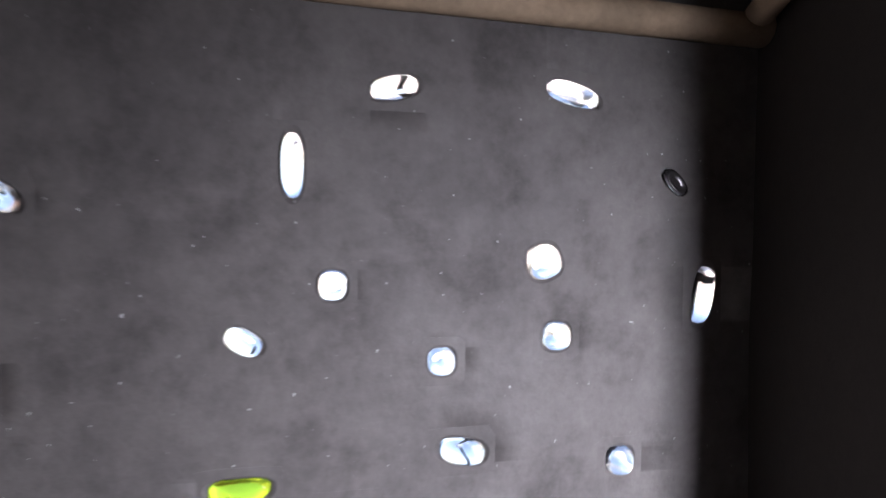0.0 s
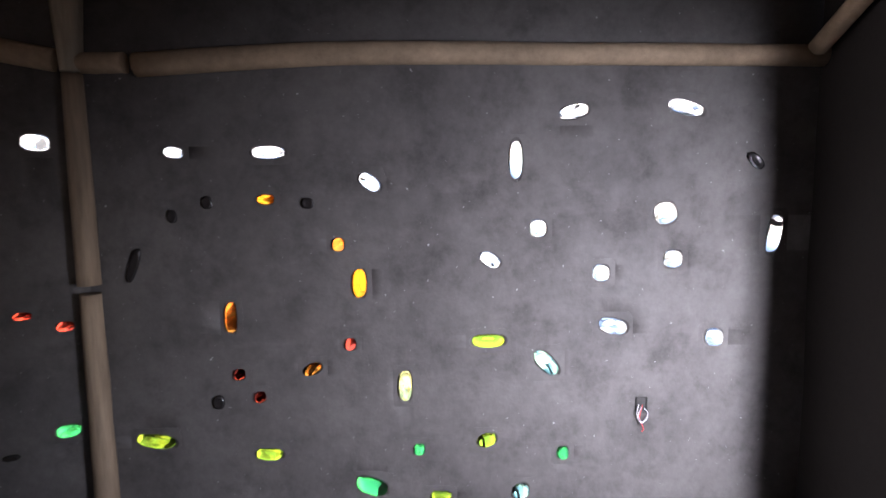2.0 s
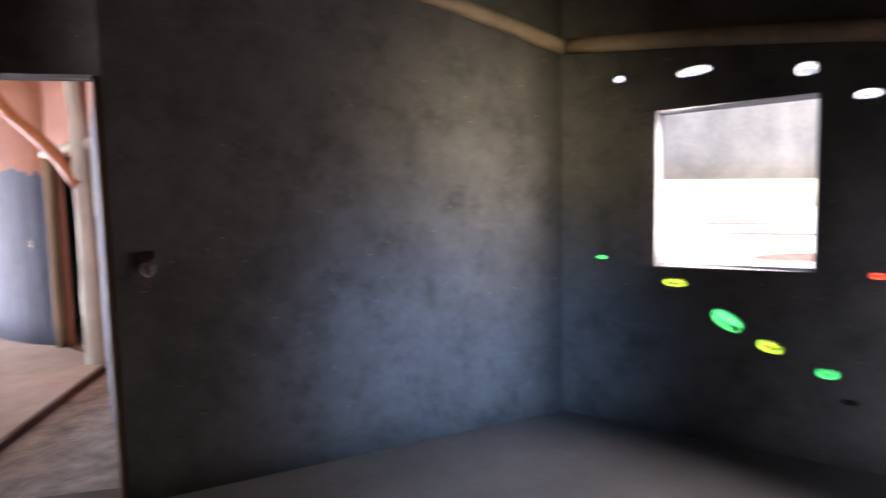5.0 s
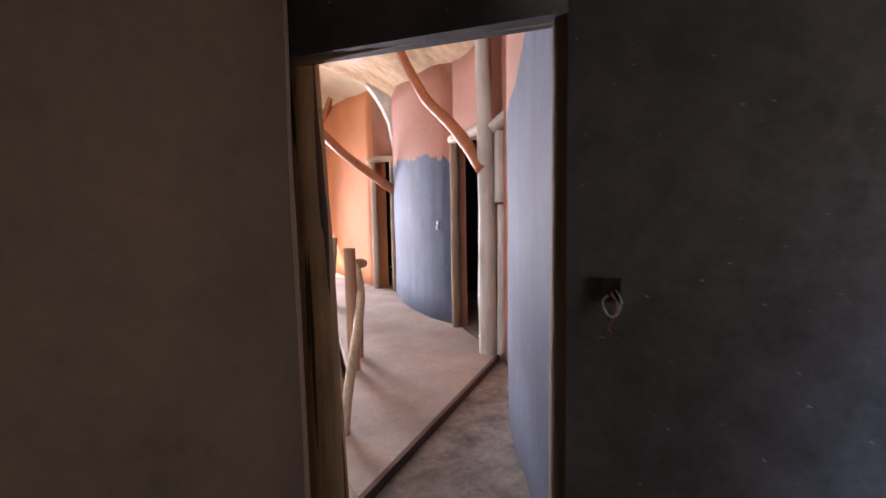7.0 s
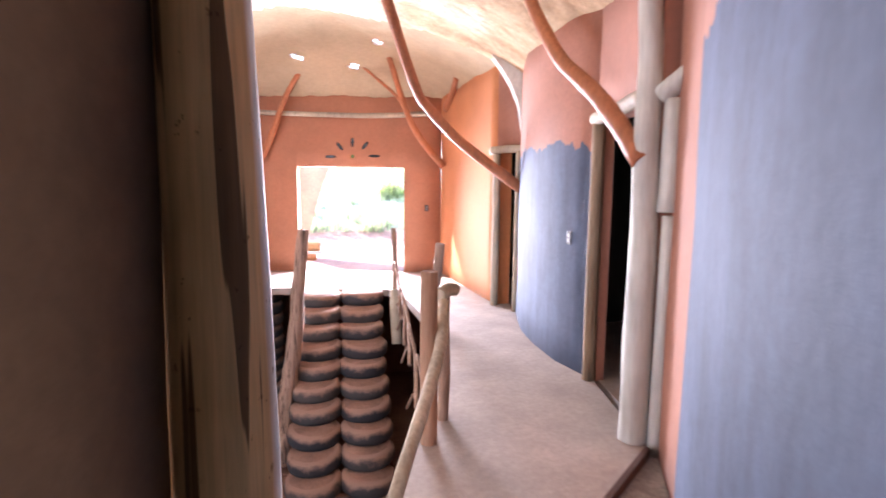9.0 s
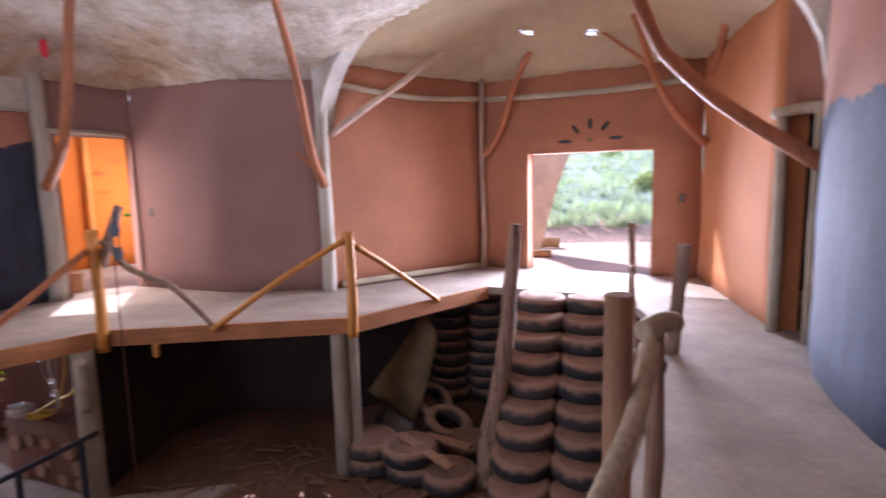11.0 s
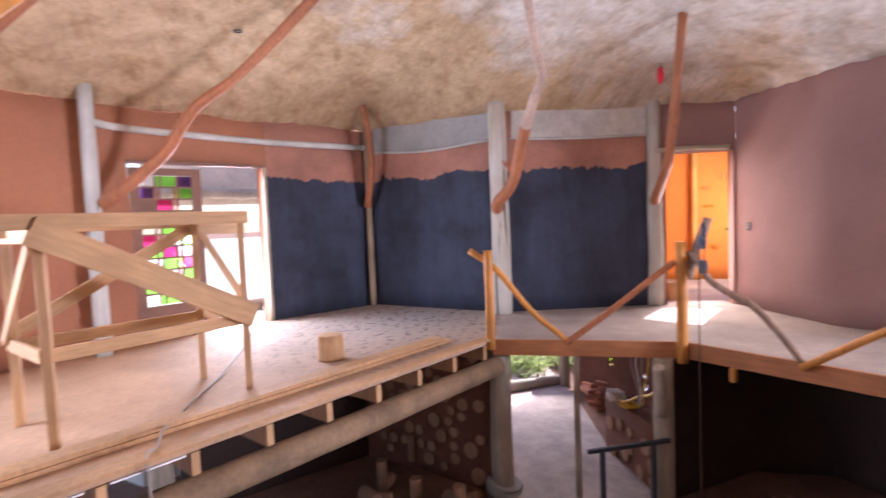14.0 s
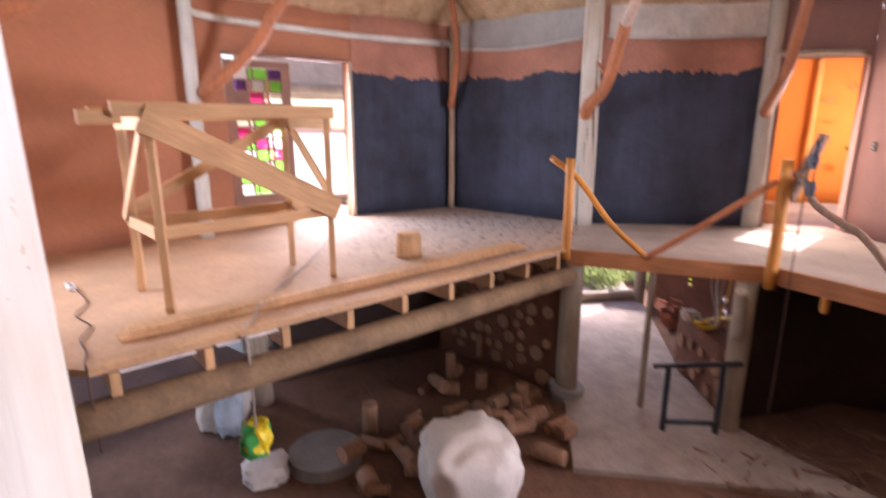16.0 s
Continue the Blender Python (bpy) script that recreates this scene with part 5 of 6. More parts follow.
band("trim_band_1", (-6.05, 7.0), (-6.66, 5.15), 2.44, 2.9, M_WHITE, "patchy whitewashed band above the plaster")
band("trim_band_2", (-6.82, 4.89), (-8.45, 3.63), 2.44, 2.9, M_GREYBAND, "grey-white band above the plaster")
for k, (pts, r, mat, label) in enumerate((
        ([(-6.0, 7.0, 2.45), (-6.32, 6.0, 2.43), (-6.62, 5.1, 2.45)], 0.02, M_WHITEWOOD, "thin whitewashed pole along the plaster band"),
        ([(-6.76, 4.86, 2.45), (-7.6, 4.2, 2.40), (-8.42, 3.58, 2.47)], 0.02, M_WHITEWOOD, "thin whitewashed pole along the plaster band"),
        ([(-8.43, 3.45, 2.55), (-7.95, 1.9, 2.55), (-7.28, 0.36, 2.58), (-6.9, 0.0, 2.6)], 0.045, M_WHITEWOOD, "whitewashed beam along the terracotta wall"),
        ([(2.58, 8.77, 2.78), (1.5, 9.08, 2.72), (0.2, 9.55, 2.74), (-0.42, 9.77, 2.76)], 0.045, M_PALEWOOD, "pale log beam over the garden doorway"),
        ([(-0.50, 9.78, 2.78), (-1.4, 8.86, 2.70), (-2.40, 7.86, 2.78)], 0.045, M_PALEWOOD, "pale log beam along the terracotta wall"),
        ([(-0.55, 9.70, 0.05), (-1.5, 8.74, 0.06), (-2.32, 7.92, 0.06)], 0.05, M_PALEWOOD, "pale log skirting along the terracotta wall"),
        ([(-5.42, 7.88, 2.20), (-5.65, 7.5, 2.22), (-5.92, 7.06, 2.21)], 0.035, M_PALEWOOD, "pale log lintel over the lit doorway"))):
    log_thing("wall_beam", pts, r, r * 0.9, mat, label, "beam", seed=70 + k)

# ---- gallery edge and railings ----
EDGE = [(-5.28, 4.05), (-4.15, 5.69), (-1.69, 6.32), (-0.33, 8.08)]
for p, q in zip(EDGE, EDGE[1:]):
    bm = bmesh.new()
    beam_between(bm, (*p, -0.085), (*q, -0.085), 0.04, 0.17)
    tagged(part("fascia_board", bm, M_FASCIA), "orange-brown fascia board along the gallery edge", "board", "fascia boards of the gallery")


def rail_post(x, y, z0, z1, r, mat, label, seed, lean=(0, 0)):
    return log_thing("rail_post", [(x, y, z0), (x + lean[0] * 0.4 + 0.015, y, z0 + (z1 - z0) * 0.4), (x + lean[0], y + lean[1], z1)], r, r * 0.9, mat, label, "rail post", "posts of the branch railing", seed=seed)


rail_post(-5.25, 4.01, -0.10, 1.0, 0.052, M_RAIL, "yellow-orange squared rail post", 80)
rail_post(-4.13, 5.64, -0.21, 1.04, 0.058, M_RAIL, "yellow-orange rail post with a grey top", 81)
rail_post(-1.69, 6.28, -0.20, 0.94, 0.058, M_RAIL, "yellow-orange peeled branch rail post", 82)
RAILS = [([(-5.40, 3.86, 1.0), (-5.22, 4.1, 0.78), (-5.05, 4.42, 0.32), (-4.82, 4.74, -0.02)], M_RAIL), ([(-4.82, 4.72, -0.03), (-4.55, 5.08, 0.32), (-4.15, 5.58, 0.84)], M_POLE),
         ([(-4.08, 5.70, 0.93), (-3.98, 5.72, 0.84), (-3.87, 5.74, 0.66), (-3.63, 5.80, 0.52), (-3.49, 5.83, 0.46), (-3.3, 5.87, 0.28), (-3.06, 5.93, -0.02)], M_GREYWOOD), ([(-3.08, 5.90, -0.04), (-2.4, 6.08, 0.45), (-1.72, 6.27, 0.86)], M_RAIL),
         ([(-1.68, 6.30, 0.82), (-1.3, 6.8, 0.42), (-0.90, 7.30, -0.02)], M_RAIL)]
for k, (pts, mat) in enumerate(RAILS):
    log_thing("rail_branch", pts, 0.035, 0.032, mat, "peeled branch set slanting in the railing", "rail", "slanting branches of the railing", seed=84 + k, wobble=0.12)
# pulley pole with a block and a rope that hangs into the void
log_thing("pulley_pole", [(-4.12, 5.72, 0.66), (-4.03, 5.74, 0.95), (-3.95, 5.75, 1.14), (-3.91, 5.77, 1.27)], 0.05, 0.045, M_BARK, "short weathered pole lashed to the rail post", "pole", seed=92, wobble=0.15)
rp = thing("rope_pulley", (-3.91, 5.70, 1.10), "blue steel pulley block with a dark rope hanging down", "pulley")
bm = bmesh.new()
log_mesh(bm, [(-0.03, 0.05, 0.10), (0.0, 0.0, 0.11), (0.035, -0.01, 0.06), (0.01, -0.015, 0.0)], 0.014, 0.012, 8, 4, 0)
part("hook", bm, M_BLUESTEEL, rp)
for k, z in enumerate((-0.06, -0.30)):
    bm = bmesh.new()
    bmesh.ops.create_cone(bm, cap_ends=True, segments=20, radius1=0.05, radius2=0.05, depth=0.03, matrix=Matrix.Rotation(radians(90), 4, "X"))
    bmesh.ops.bevel(bm, geom=bm.edges[:], offset=0.004, segments=1, affect="EDGES")
    bmesh.ops.translate(bm, vec=(0.012 * k, -0.01, z), verts=bm.verts)
    part("sheave", bm, M_BLUESTEEL, rp)
    for y in (-0.035, 0.015):
        bm = bmesh.new()
        box(bm, -0.022 + 0.012 * k, y, z - 0.07, 0.022 + 0.012 * k, y + 0.006, z + 0.06)
        part("side_plate", bm, M_STEEL, rp)
for x0, x1, end in ((-0.025, -0.005, LOW + 0.1 - 1.10), (0.05, 0.06, -0.36)):
    bm = bmesh.new()
    log_mesh(bm, [(x0, -0.02, -0.06), (x0, -0.03, end * 0.3), (x1, -0.05, end * 0.6), (x1, -0.05, end)], 0.008, 0.008, 6, 6, 0)
    part("rope", bm, M_DARKWOOD, rp)
bm = bmesh.new()
box(bm, -0.03, -0.03, 0, 0.03, 0.03, 0.14)
bmesh.ops.bevel(bm, geom=bm.edges[:], offset=0.01, segments=2, affect="EDGES")
ob = part("beam_peg", bm, M_RAIL)
ob.location = (-3.66, 5.80, -0.31)
tagged(ob, "orange wooden peg under the gallery edge", "peg")
# corridor railing
log_thing("rail_post", [(0.42, 2.80, -1.0), (0.415, 2.78, 0.0), (0.408, 2.77, 1.03)], 0.055, 0.048, M_FIREWOOD, "thick reddish-brown corridor rail post", "rail post", seed=96)
log_thing("rail_post", [(0.60, 3.05, -0.1), (0.62, 3.08, 0.4), (0.60, 3.04, 0.82)], 0.04, 0.035, M_GREYWOOD, "weathered branch rail post", "rail post", seed=97, wobble=0.2)
log_thing("hand_rail", [(0.56, 2.95, 0.80), (0.46, 2.70, 0.64), (0.27, 2.40, 0.44), (0.0, 2.0, 0.2), (-0.19, 1.70, -0.01)], 0.036, 0.034, M_PALEWOOD, "peeled pale log as a slanting hand rail", "rail", seed=98, wobble=0.12)
log_thing("sawn_log_end", [(0.54, 2.97, 0.84), (0.62, 3.04, 0.86), (0.69, 3.09, 0.85)], 0.045, 0.042, M_PALEWOOD, "sawn log end on the hand rail", "log", seed=99)
log_thing("rail_post", [(1.32, 5.32, -0.02), (1.36, 5.34, 0.4), (1.39, 5.30, 0.90)], 0.06, 0.055, M_GREYWOOD, "dark weathered rail post", "rail post", seed=100, wobble=0.2)
log_thing("rail_post", [(1.40, 7.25, -0.02), (1.42, 7.3, 0.45), (1.40, 7.3, 0.92)], 0.04, 0.035, M_GREYWOOD, "twisted dark branch rail post at the stair head", "rail post", seed=101, wobble=0.25)
log_thing("rail_post", [(1.30, 6.7, -0.6), (1.28, 6.75, -0.1), (1.30, 6.8, 0.12)], 0.075, 0.07, M_PALEWOOD, "short pale stair post", "rail post", seed=102)
log_thing("stair_post", [(-0.30, 6.30, LOW), (-0.16, 6.45, -1.0), (-0.05, 6.5, -0.3), (0.0, 6.52, 0.3), (0.07, 6.52, 0.98)], 0.12, 0.065, M_BARK, "tall weathered crooked branch post beside the stairs", "post", seed=103, wobble=0.22)
for k in range(11):
    f = k / 10
    rnd = random.Random(k)
    p = Vector((0.60 + 0.06 * rnd.random(), 3.3 + 3.2 * f, -0.75 + 0.65 * f + 0.2 * rnd.random()))
    q = p + Vector((0.12 + 0.1 * rnd.random(), 0.55 + 0.4 * rnd.random(), 0.55 * (1 if k % 2 else -0.7)))
    p.x, q.x = 0.56 + 0.2 * (p.y - 3.0) * 0.98, 0.56 + 0.2 * (q.y - 3.0) * 0.98
    m = p.lerp(q, 0.5) + Vector((0.03, 0, 0.06))
    log_thing("lattice_stick", [p, m, q], 0.022, 0.016, M_GREYWOOD, "thin weathered stick woven into the stair railing", "stick", "sticks of the stair railing", seed=110 + k, wobble=0.2, sides=8)

# ---- tyres ----
def tyre_mesh(seed):
    """A worn tyre lying flat, base at z = 0: rounded shoulders, sidewalls, an open middle."""
    bm = bmesh.new()
    prof = [(0.185, 0.03), (0.20, 0.015), (0.27, 0.0), (0.305, 0.03), (0.315, 0.07), (0.315, 0.12), (0.305, 0.16), (0.27, 0.19), (0.20, 0.175), (0.185, 0.16), (0.18, 0.095)]
    seg = 28
    rows = []
    for k in range(seg):
        a = 2 * math.pi * k / seg
        rows.append([bm.verts.new((math.cos(a) * (r + 0.006 * noise.noise(Vector((math.cos(a) * 2, math.sin(a) * 2, seed + z * 9)))), math.sin(a) * r, z - 0.006 * (1 if k % 2 and 0.31 < r else 0))) for r, z in prof])
    for k in range(seg):
        p, q = rows[k], rows[(k + 1) % seg]
        for j in range(len(prof)):
            bm.faces.new((p[j], q[j], q[(j + 1) % len(prof)], p[(j + 1) % len(prof)])).smooth = True
    return mesh_from("tyre", bm, M_TYRE)


def fill_mesh(r=0.30, h=0.05):
    """Earth heaped on a tyre."""
    bm = bmesh.new()
    seg = 22
    rows = []
    for rr, z in ((r, -0.03), (r * 0.97, 0.0), (r * 0.75, h * 0.55), (r * 0.4, h * 0.7)):
        rows.append([bm.verts.new((rr * math.cos(2 * math.pi * k / seg), rr * math.sin(2 * math.pi * k / seg), z + 0.012 * noise.noise(Vector((rr * 9 * math.cos(6.283 * k / seg), rr * 9 * math.sin(6.283 * k / seg), 1))))) for k in range(seg)])
    for p, q in zip(rows, rows[1:]):
        for k in range(seg):
            bm.faces.new((p[k], p[(k + 1) % seg], q[(k + 1) % seg], q[k])).smooth = True
    bm.faces.new(rows[-1])
    return mesh_from("earth_fill", bm, M_FILL)


TYRES, FILL = [tyre_mesh(s) for s in (1.0, 4.0, 9.0)], fill_mesh()


def put_mesh(name, me, parent, m):
    ob = new(name, me)
    ob.parent = parent
    ob.matrix_basis = m
    return ob


stairs = thing("tyre_stairs", (0.69, 7.70, LOW), "stairs of old tyres rammed full of red earth", "stairs")
rnd = random.Random(5)
DV, WV = Vector((-0.16, -0.987, 0)), Vector((0.987, -0.16, 0))
for i in range(10):
    for side in (-0.305, 0.305):
        c = DV * (0.10 + 0.235 * i) + WV * (side + 0.02 * rnd.uniform(-1, 1))
        top = -0.012 - 0.182 * i
        z = top - 0.19 - LOW
        t = put_mesh("tyre", TYRES[i % 3], stairs, pose(c.x, c.y, z, rnd.uniform(-3, 3), rnd.uniform(-3, 3), rnd.uniform(0, 360)))
        put_mesh("earth_fill", FILL, stairs, pose(c.x, c.y, z + 0.165, 0, 0, rnd.uniform(0, 360)))
# earth body that carries the stairs
bm = bmesh.new()
prof = [(-0.35, LOW), (2.35, LOW), (2.35, LOW + 0.03)] + [(0.10 + 0.235 * i, -0.20 - 0.182 * i) for i in range(9, -1, -1)] + [(-0.35, -0.14)]
vs = [[bm.verts.new(Vector((0.69, 7.70, 0)) + DV * d + WV * w + Vector((0, 0, z))) for d, z in prof] for w in (-0.58, 0.58)]
bm.faces.new(vs[0]), bm.faces.new(vs[1][::-1])
for k in range(len(prof)):
    j = (k + 1) % len(prof)
    bm.faces.new((vs[0][k], vs[0][j], vs[1][j], vs[1][k]))
structure("stair_bank", bm, M_LOWEARTH, "rammed red earth bank under the stairs")


def tyre_stack(x, y, count, label, fill=True, group="tyre stacks"):
    ob = thing("tyre_stack", (x, y, LOW + 0.02), label, "tyres", group)
    for i in range(count):
        put_mesh("tyre", TYRES[(i + int(x * 7)) % 3], ob, pose(rnd.uniform(-0.02, 0.02), rnd.uniform(-0.02, 0.02), 0.187 * i, 0, 0, rnd.uniform(0, 360)))
    if fill:
        put_mesh("earth_fill", FILL, ob, pose(0, 0, 0.187 * count - 0.02))
    return ob


tyre_stack(-0.95, 8.65, 8, "tall stack of dark tyres under the gallery", False)
tyre_stack(-0.38, 8.75, 9, "tall stack of dark tyres under the gallery", False)
tyre_stack(-1.62, 6.55, 2, "two stacked tyres filled with red earth")
tyre_stack(-1.12, 6.42, 2, "two stacked tyres filled with red earth")
tyre_stack(-0.68, 6.28, 1, "single tyre filled with red earth")
tyre_stack(-0.55, 6.95, 1, "single tyre half sunk in earth")
loose = thing("worn_tyre", (-0.84, 7.35, LOW + 0.02), "worn tyre leaning on another", "tyre")
put_mesh("tyre", TYRES[1], loose, pose(0, 0, 0.09, 16, 12, 20))
loose = thing("worn_tyre", (-1.14, 7.80, LOW + 0.02), "worn tyre leaning on the wall", "tyre")
put_mesh("tyre", TYRES[2], loose, pose(0, 0, 0.20, 40, 0, 60))

for k, (p, q) in enumerate((((-1.25, 6.52, LOW + 0.435), (-0.62, 6.05, LOW + 0.33)), ((-1.0, 6.75, LOW + 0.33), (-0.45, 6.55, LOW + 0.30)))):
    bm = bmesh.new()
    beam_between(bm, p, q, 0.12, 0.022)
    tagged(part("scrap_board", bm, M_FIREWOOD), "dusty scrap board lying over the tyres", "board", "scrap boards on the tyres")
bm = bmesh.new()
log_mesh(bm, [(-5.36, 4.17, LOW - 0.01), (-5.36, 4.17, LOW + 0.08), (-5.35, 4.18, LOW + 0.16)], 0.24, 0.19, 16, 3, 0.25, 3.0)
tagged(part("post_footing", bm, M_GREYCEMENT), "rough cement footing round a log post", "footing")

# plastic and cloth sheets hung under the gallery
def sheet(name, a, b, c, d, mat, label):
    """A sagging sheet with thickness between four corners."""
    bm = bmesh.new()
    g = []
    for i in range(13):
        row = []
        for k in range(13):
            u, v = i / 12, k / 12
            p = Vector(a).lerp(Vector(b), u).lerp(Vector(d).lerp(Vector(c), u), v)
            w = 0.06 * noise.noise(p * 3) + 0.05 * math.sin(u * 7 + v * 3)
            row.append(bm.verts.new(p + Vector((0.4, -0.9, 0.1)) * w))
        g.append(row)
    for i in range(12):
        for k in range(12):
            bm.faces.new((g[i][k], g[i + 1][k], g[i + 1][k + 1], g[i][k + 1])).smooth = True
    bmesh.ops.solidify(bm, geom=bm.faces[:], thickness=0.006)
    return tagged(part(name, bm, mat), label, "sheet")


sheet("yellow_sheet", (-1.86, 7.31, -1.23), (-1.28, 7.40, -1.72), (-0.94, 7.54, -0.60), (-1.10, 7.52, -0.20), M_YELLOWCLOTH, "dusty yellow sheet hanging under the gallery")
sheet("grey_sheet", (-1.86, 6.98, LOW + 0.10), (-1.30, 7.12, LOW + 0.12), (-1.22, 7.25, -1.62), (-1.60, 7.10, -1.36), M_GREYCLOTH, "dusty grey sheet slumped on the tyres")

# ---- posts and clutter of the lower level ----
for k, (x, y, r, z1, label) in enumerate(((-5.36, 4.17, 0.13, -0.05, "thick pale log post under the deck"), (-4.27, 5.52, 0.11, -0.17, "pale log post under the gallery"), (-1.88, 6.36, 0.095, -0.17, "pale log post under the gallery"),
                                          (-1.74, 6.42, 0.06, -0.17, "slim pale log beside a post"), (-4.86, 4.86, 0.035, -0.05, "thin stick post by the path"), (-6.0, 0.62, 0.12, -0.3, "dark log post under the deck"), (-8.2, 7.0, 0.1, -0.1, "grey log post outside"))):
    log_thing("low_post", [(x, y, LOW - 0.02), (x + 0.01, y - 0.01, -1.2), (x, y, z1)], r, r * 0.95, M_LOWLOG, label, "post", seed=130 + k, sides=14)
log_thing("brace_log", [(-4.22, 5.45, -0.75), (-4.15, 5.38, -0.45), (-4.10, 5.30, -0.2)], 0.06, 0.055, M_LOWLOG, "short slanting log brace under the gallery", "brace", seed=140)
log_thing("deck_beam", [(-3.05, -0.15, -0.312), (-3.95, 1.6, -0.312), (-5.28, 4.10, -0.31)], 0.112, 0.105, M_BEAMLOG, "long brown log beam carrying the deck joists", "beam", seed=141, sides=16)
ED = (Vector((-5.30, 4.04, 0)) - Vector((-3.16, 0.07, 0))).normalized()
EN = Vector((ED.y, -ED.x, 0))
for k in range(9):
    c = Vector((-3.16, 0.07, -0.125)) + ED * (0.12 + 0.53 * k)
    bm = bmesh.new()
    beam_between(bm, c + EN * 0.02, c - EN * 2.2, 0.055, 0.15)
    tagged(part("deck_joist", bm, M_SAWN), "sawn pine joist end under the deck edge", "joist", "joists of the deck")
for k, (o, z, s0, s1) in enumerate(((-0.01, 0.012, 0.0, 4.5), (-0.385, 0.014, 0.22, 4.18), (-0.405, 0.045, 0.28, 4.10))):
    a, b = Vector((-3.16, 0.07, z)) + ED * s0 + EN * o, Vector((-3.16, 0.07, z)) + ED * s1 + EN * o
    bm = bmesh.new()
    beam_between(bm, a, b, 0.15 if k else 0.14, 0.03 if k else 0.024)
    tagged(part("loose_plank", bm, M_SAWN), "long sawn pine plank lying along the deck edge", "plank", "planks on the deck")
for k in range(2):
    a = Vector((-3.16, 0.07, -0.052)) + ED * (0.15 + 0.55 * k) + EN * 0.015
    bm = bmesh.new()
    beam_between(bm, a, a + ED * 0.42, 0.02, 0.012)
    tagged(part("foil_strip", bm, M_FOIL), "pale strip of foil under the deck boards", "strip")

# scaffold trestle
sc = thing("trestle_scaffold", (-4.70, 0.70, 0), "rough sawn pine trestle scaffold standing on the deck", "scaffold")
O = Vector((-4.70, 0.70, 0))
FL, FR, BL, BR = Vector((-4.05, 0.29, 0)), Vector((-4.77, 1.48, 0)), Vector((-4.68, -0.08, 0)), Vector((-5.29, 1.10, 0))


def timber(name, p, q, w, h, label="", up=(0, 0, 1)):
    bm = bmesh.new()
    p, q = Vector(p) - O, Vector(q) - O
    d = q - p
    z = d.normalized()
    x = Vector(up).cross(z)
    x = x.normalized() if x.length > 1e-3 else Vector((1, 0, 0))
    m = Matrix((x, z.cross(x), z)).transposed().to_4x4()
    m.translation = p
    box(bm, -w / 2, -h / 2, 0, w / 2, h / 2, d.length)
    bmesh.ops.bevel(bm, geom=bm.edges[:], offset=0.003, segments=1, affect="EDGES")
    ob = part(name, bm, M_SAWN, sc, label)
    ob.matrix_basis = m
    return ob


Z = Vector((0, 0, 1))
for p in (FL, FR, BL, BR):
    timber("leg", p, p + Z * 1.44, 0.055, 0.055)
lx, wx = (FR - FL).normalized(), (FL - BL).normalized()
timber("top_rail", FL + Z * 1.45 - lx * 0.22 + wx * 0.035, FR + Z * 1.45 + lx * 0.05 + wx * 0.035, 0.03, 0.10)
timber("top_rail", BL + Z * 1.43 - lx * 0.2 - wx * 0.03, BR + Z * 1.43 + lx * 0.05 - wx * 0.03, 0.03, 0.10)
timber("end_rail", FL + Z * 1.36 - lx * 0.03, BL + Z * 1.36 - lx * 0.03, 0.03, 0.09)
timber("end_rail", FR + Z * 1.36 + lx * 0.03, BR + Z * 1.36 + lx * 0.03, 0.03, 0.09)
timber("low_rail", FL + Z * 0.60 - lx * 0.02, FR + Z * 0.60 + lx * 0.02, 0.03, 0.09)
timber("low_rail", BL + Z * 0.58, BR + Z * 0.58, 0.03, 0.09)
timber("low_end_rail", FL + Z * 0.60 - lx * 0.03, BL + Z * 0.60 - lx * 0.03, 0.03, 0.09)
timber("low_end_rail", FR + Z * 0.60 + lx * 0.03, BR + Z * 0.60 + lx * 0.03, 0.03, 0.09)
timber("front_brace", FL + Z * 1.40 + wx * 0.065 - lx * 0.06, FR + Z * 0.62 + wx * 0.065 + lx * 0.05, 0.025, 0.19, "wide diagonal board")
timber("back_brace", BL + Z * 0.66 - wx * 0.055, BR + Z * 1.38 - wx * 0.055, 0.025, 0.10)
timber("end_brace", FL + Z * 1.30 - lx * 0.055, BL + Z * 0.62 - lx * 0.055, 0.025, 0.08)
timber("end_brace", FR + Z * 0.66 + lx * 0.055, BR + Z * 1.34 + lx * 0.055, 0.025, 0.08)
timber("end_stub", FL + Z * 1.40 - lx * 0.40 - wx * 0.02, FL + Z * 1.40 - lx * 0.15 - wx * 0.02, 0.025, 0.09)

log_thing("log_stump", [(-5.38, 2.28, -0.003), (-5.38, 2.28, 0.12), (-5.38, 2.28, 0.25)], 0.135, 0.125, M_SAWN, "sawn log stump standing on the deck", "stump", seed=150, sides=18)
log_thing("power_cable", [(-7.2, 1.75, 0.62), (-6.85, 1.75, 0.45), (-6.1, 1.5, 0.12), (-5.3, 1.25, 0.012), (-4.6, 1.05, 0.012), (-4.08, 0.95, 0.03), (-3.87, 0.93, 0.078), (-3.68, 0.90, 0.03), (-3.56, 0.87, 0.034), (-3.52, 0.88, -0.2), (-3.55, 0.88, -0.72)], 0.009, 0.009, M_CABLE, "thin grey cable trailing over the deck edge", "cable", n=8, sides=6, wobble=0.0)
log_thing("brown_cord", [(-4.80, -0.63, 0.03), (-4.42, -0.40, 0.012), (-4.12, -0.36, 0.012), (-3.88, -0.18, 0.012), (-3.62, -0.14, 0.012), (-3.41, -0.03, 0.012), (-3.2, 0.045, 0.016), (-3.12, 0.08, -0.04), (-3.11, 0.09, -0.5)], 0.006, 0.006, M_DARKWOOD, "dark brown cord trailing over the deck edge", "cable", n=6, sides=6, wobble=0.0)
ps = thing("power_strip", (-4.86, -0.68, 0), "dusty white power strip lying on the deck", "power strip", rz=30)
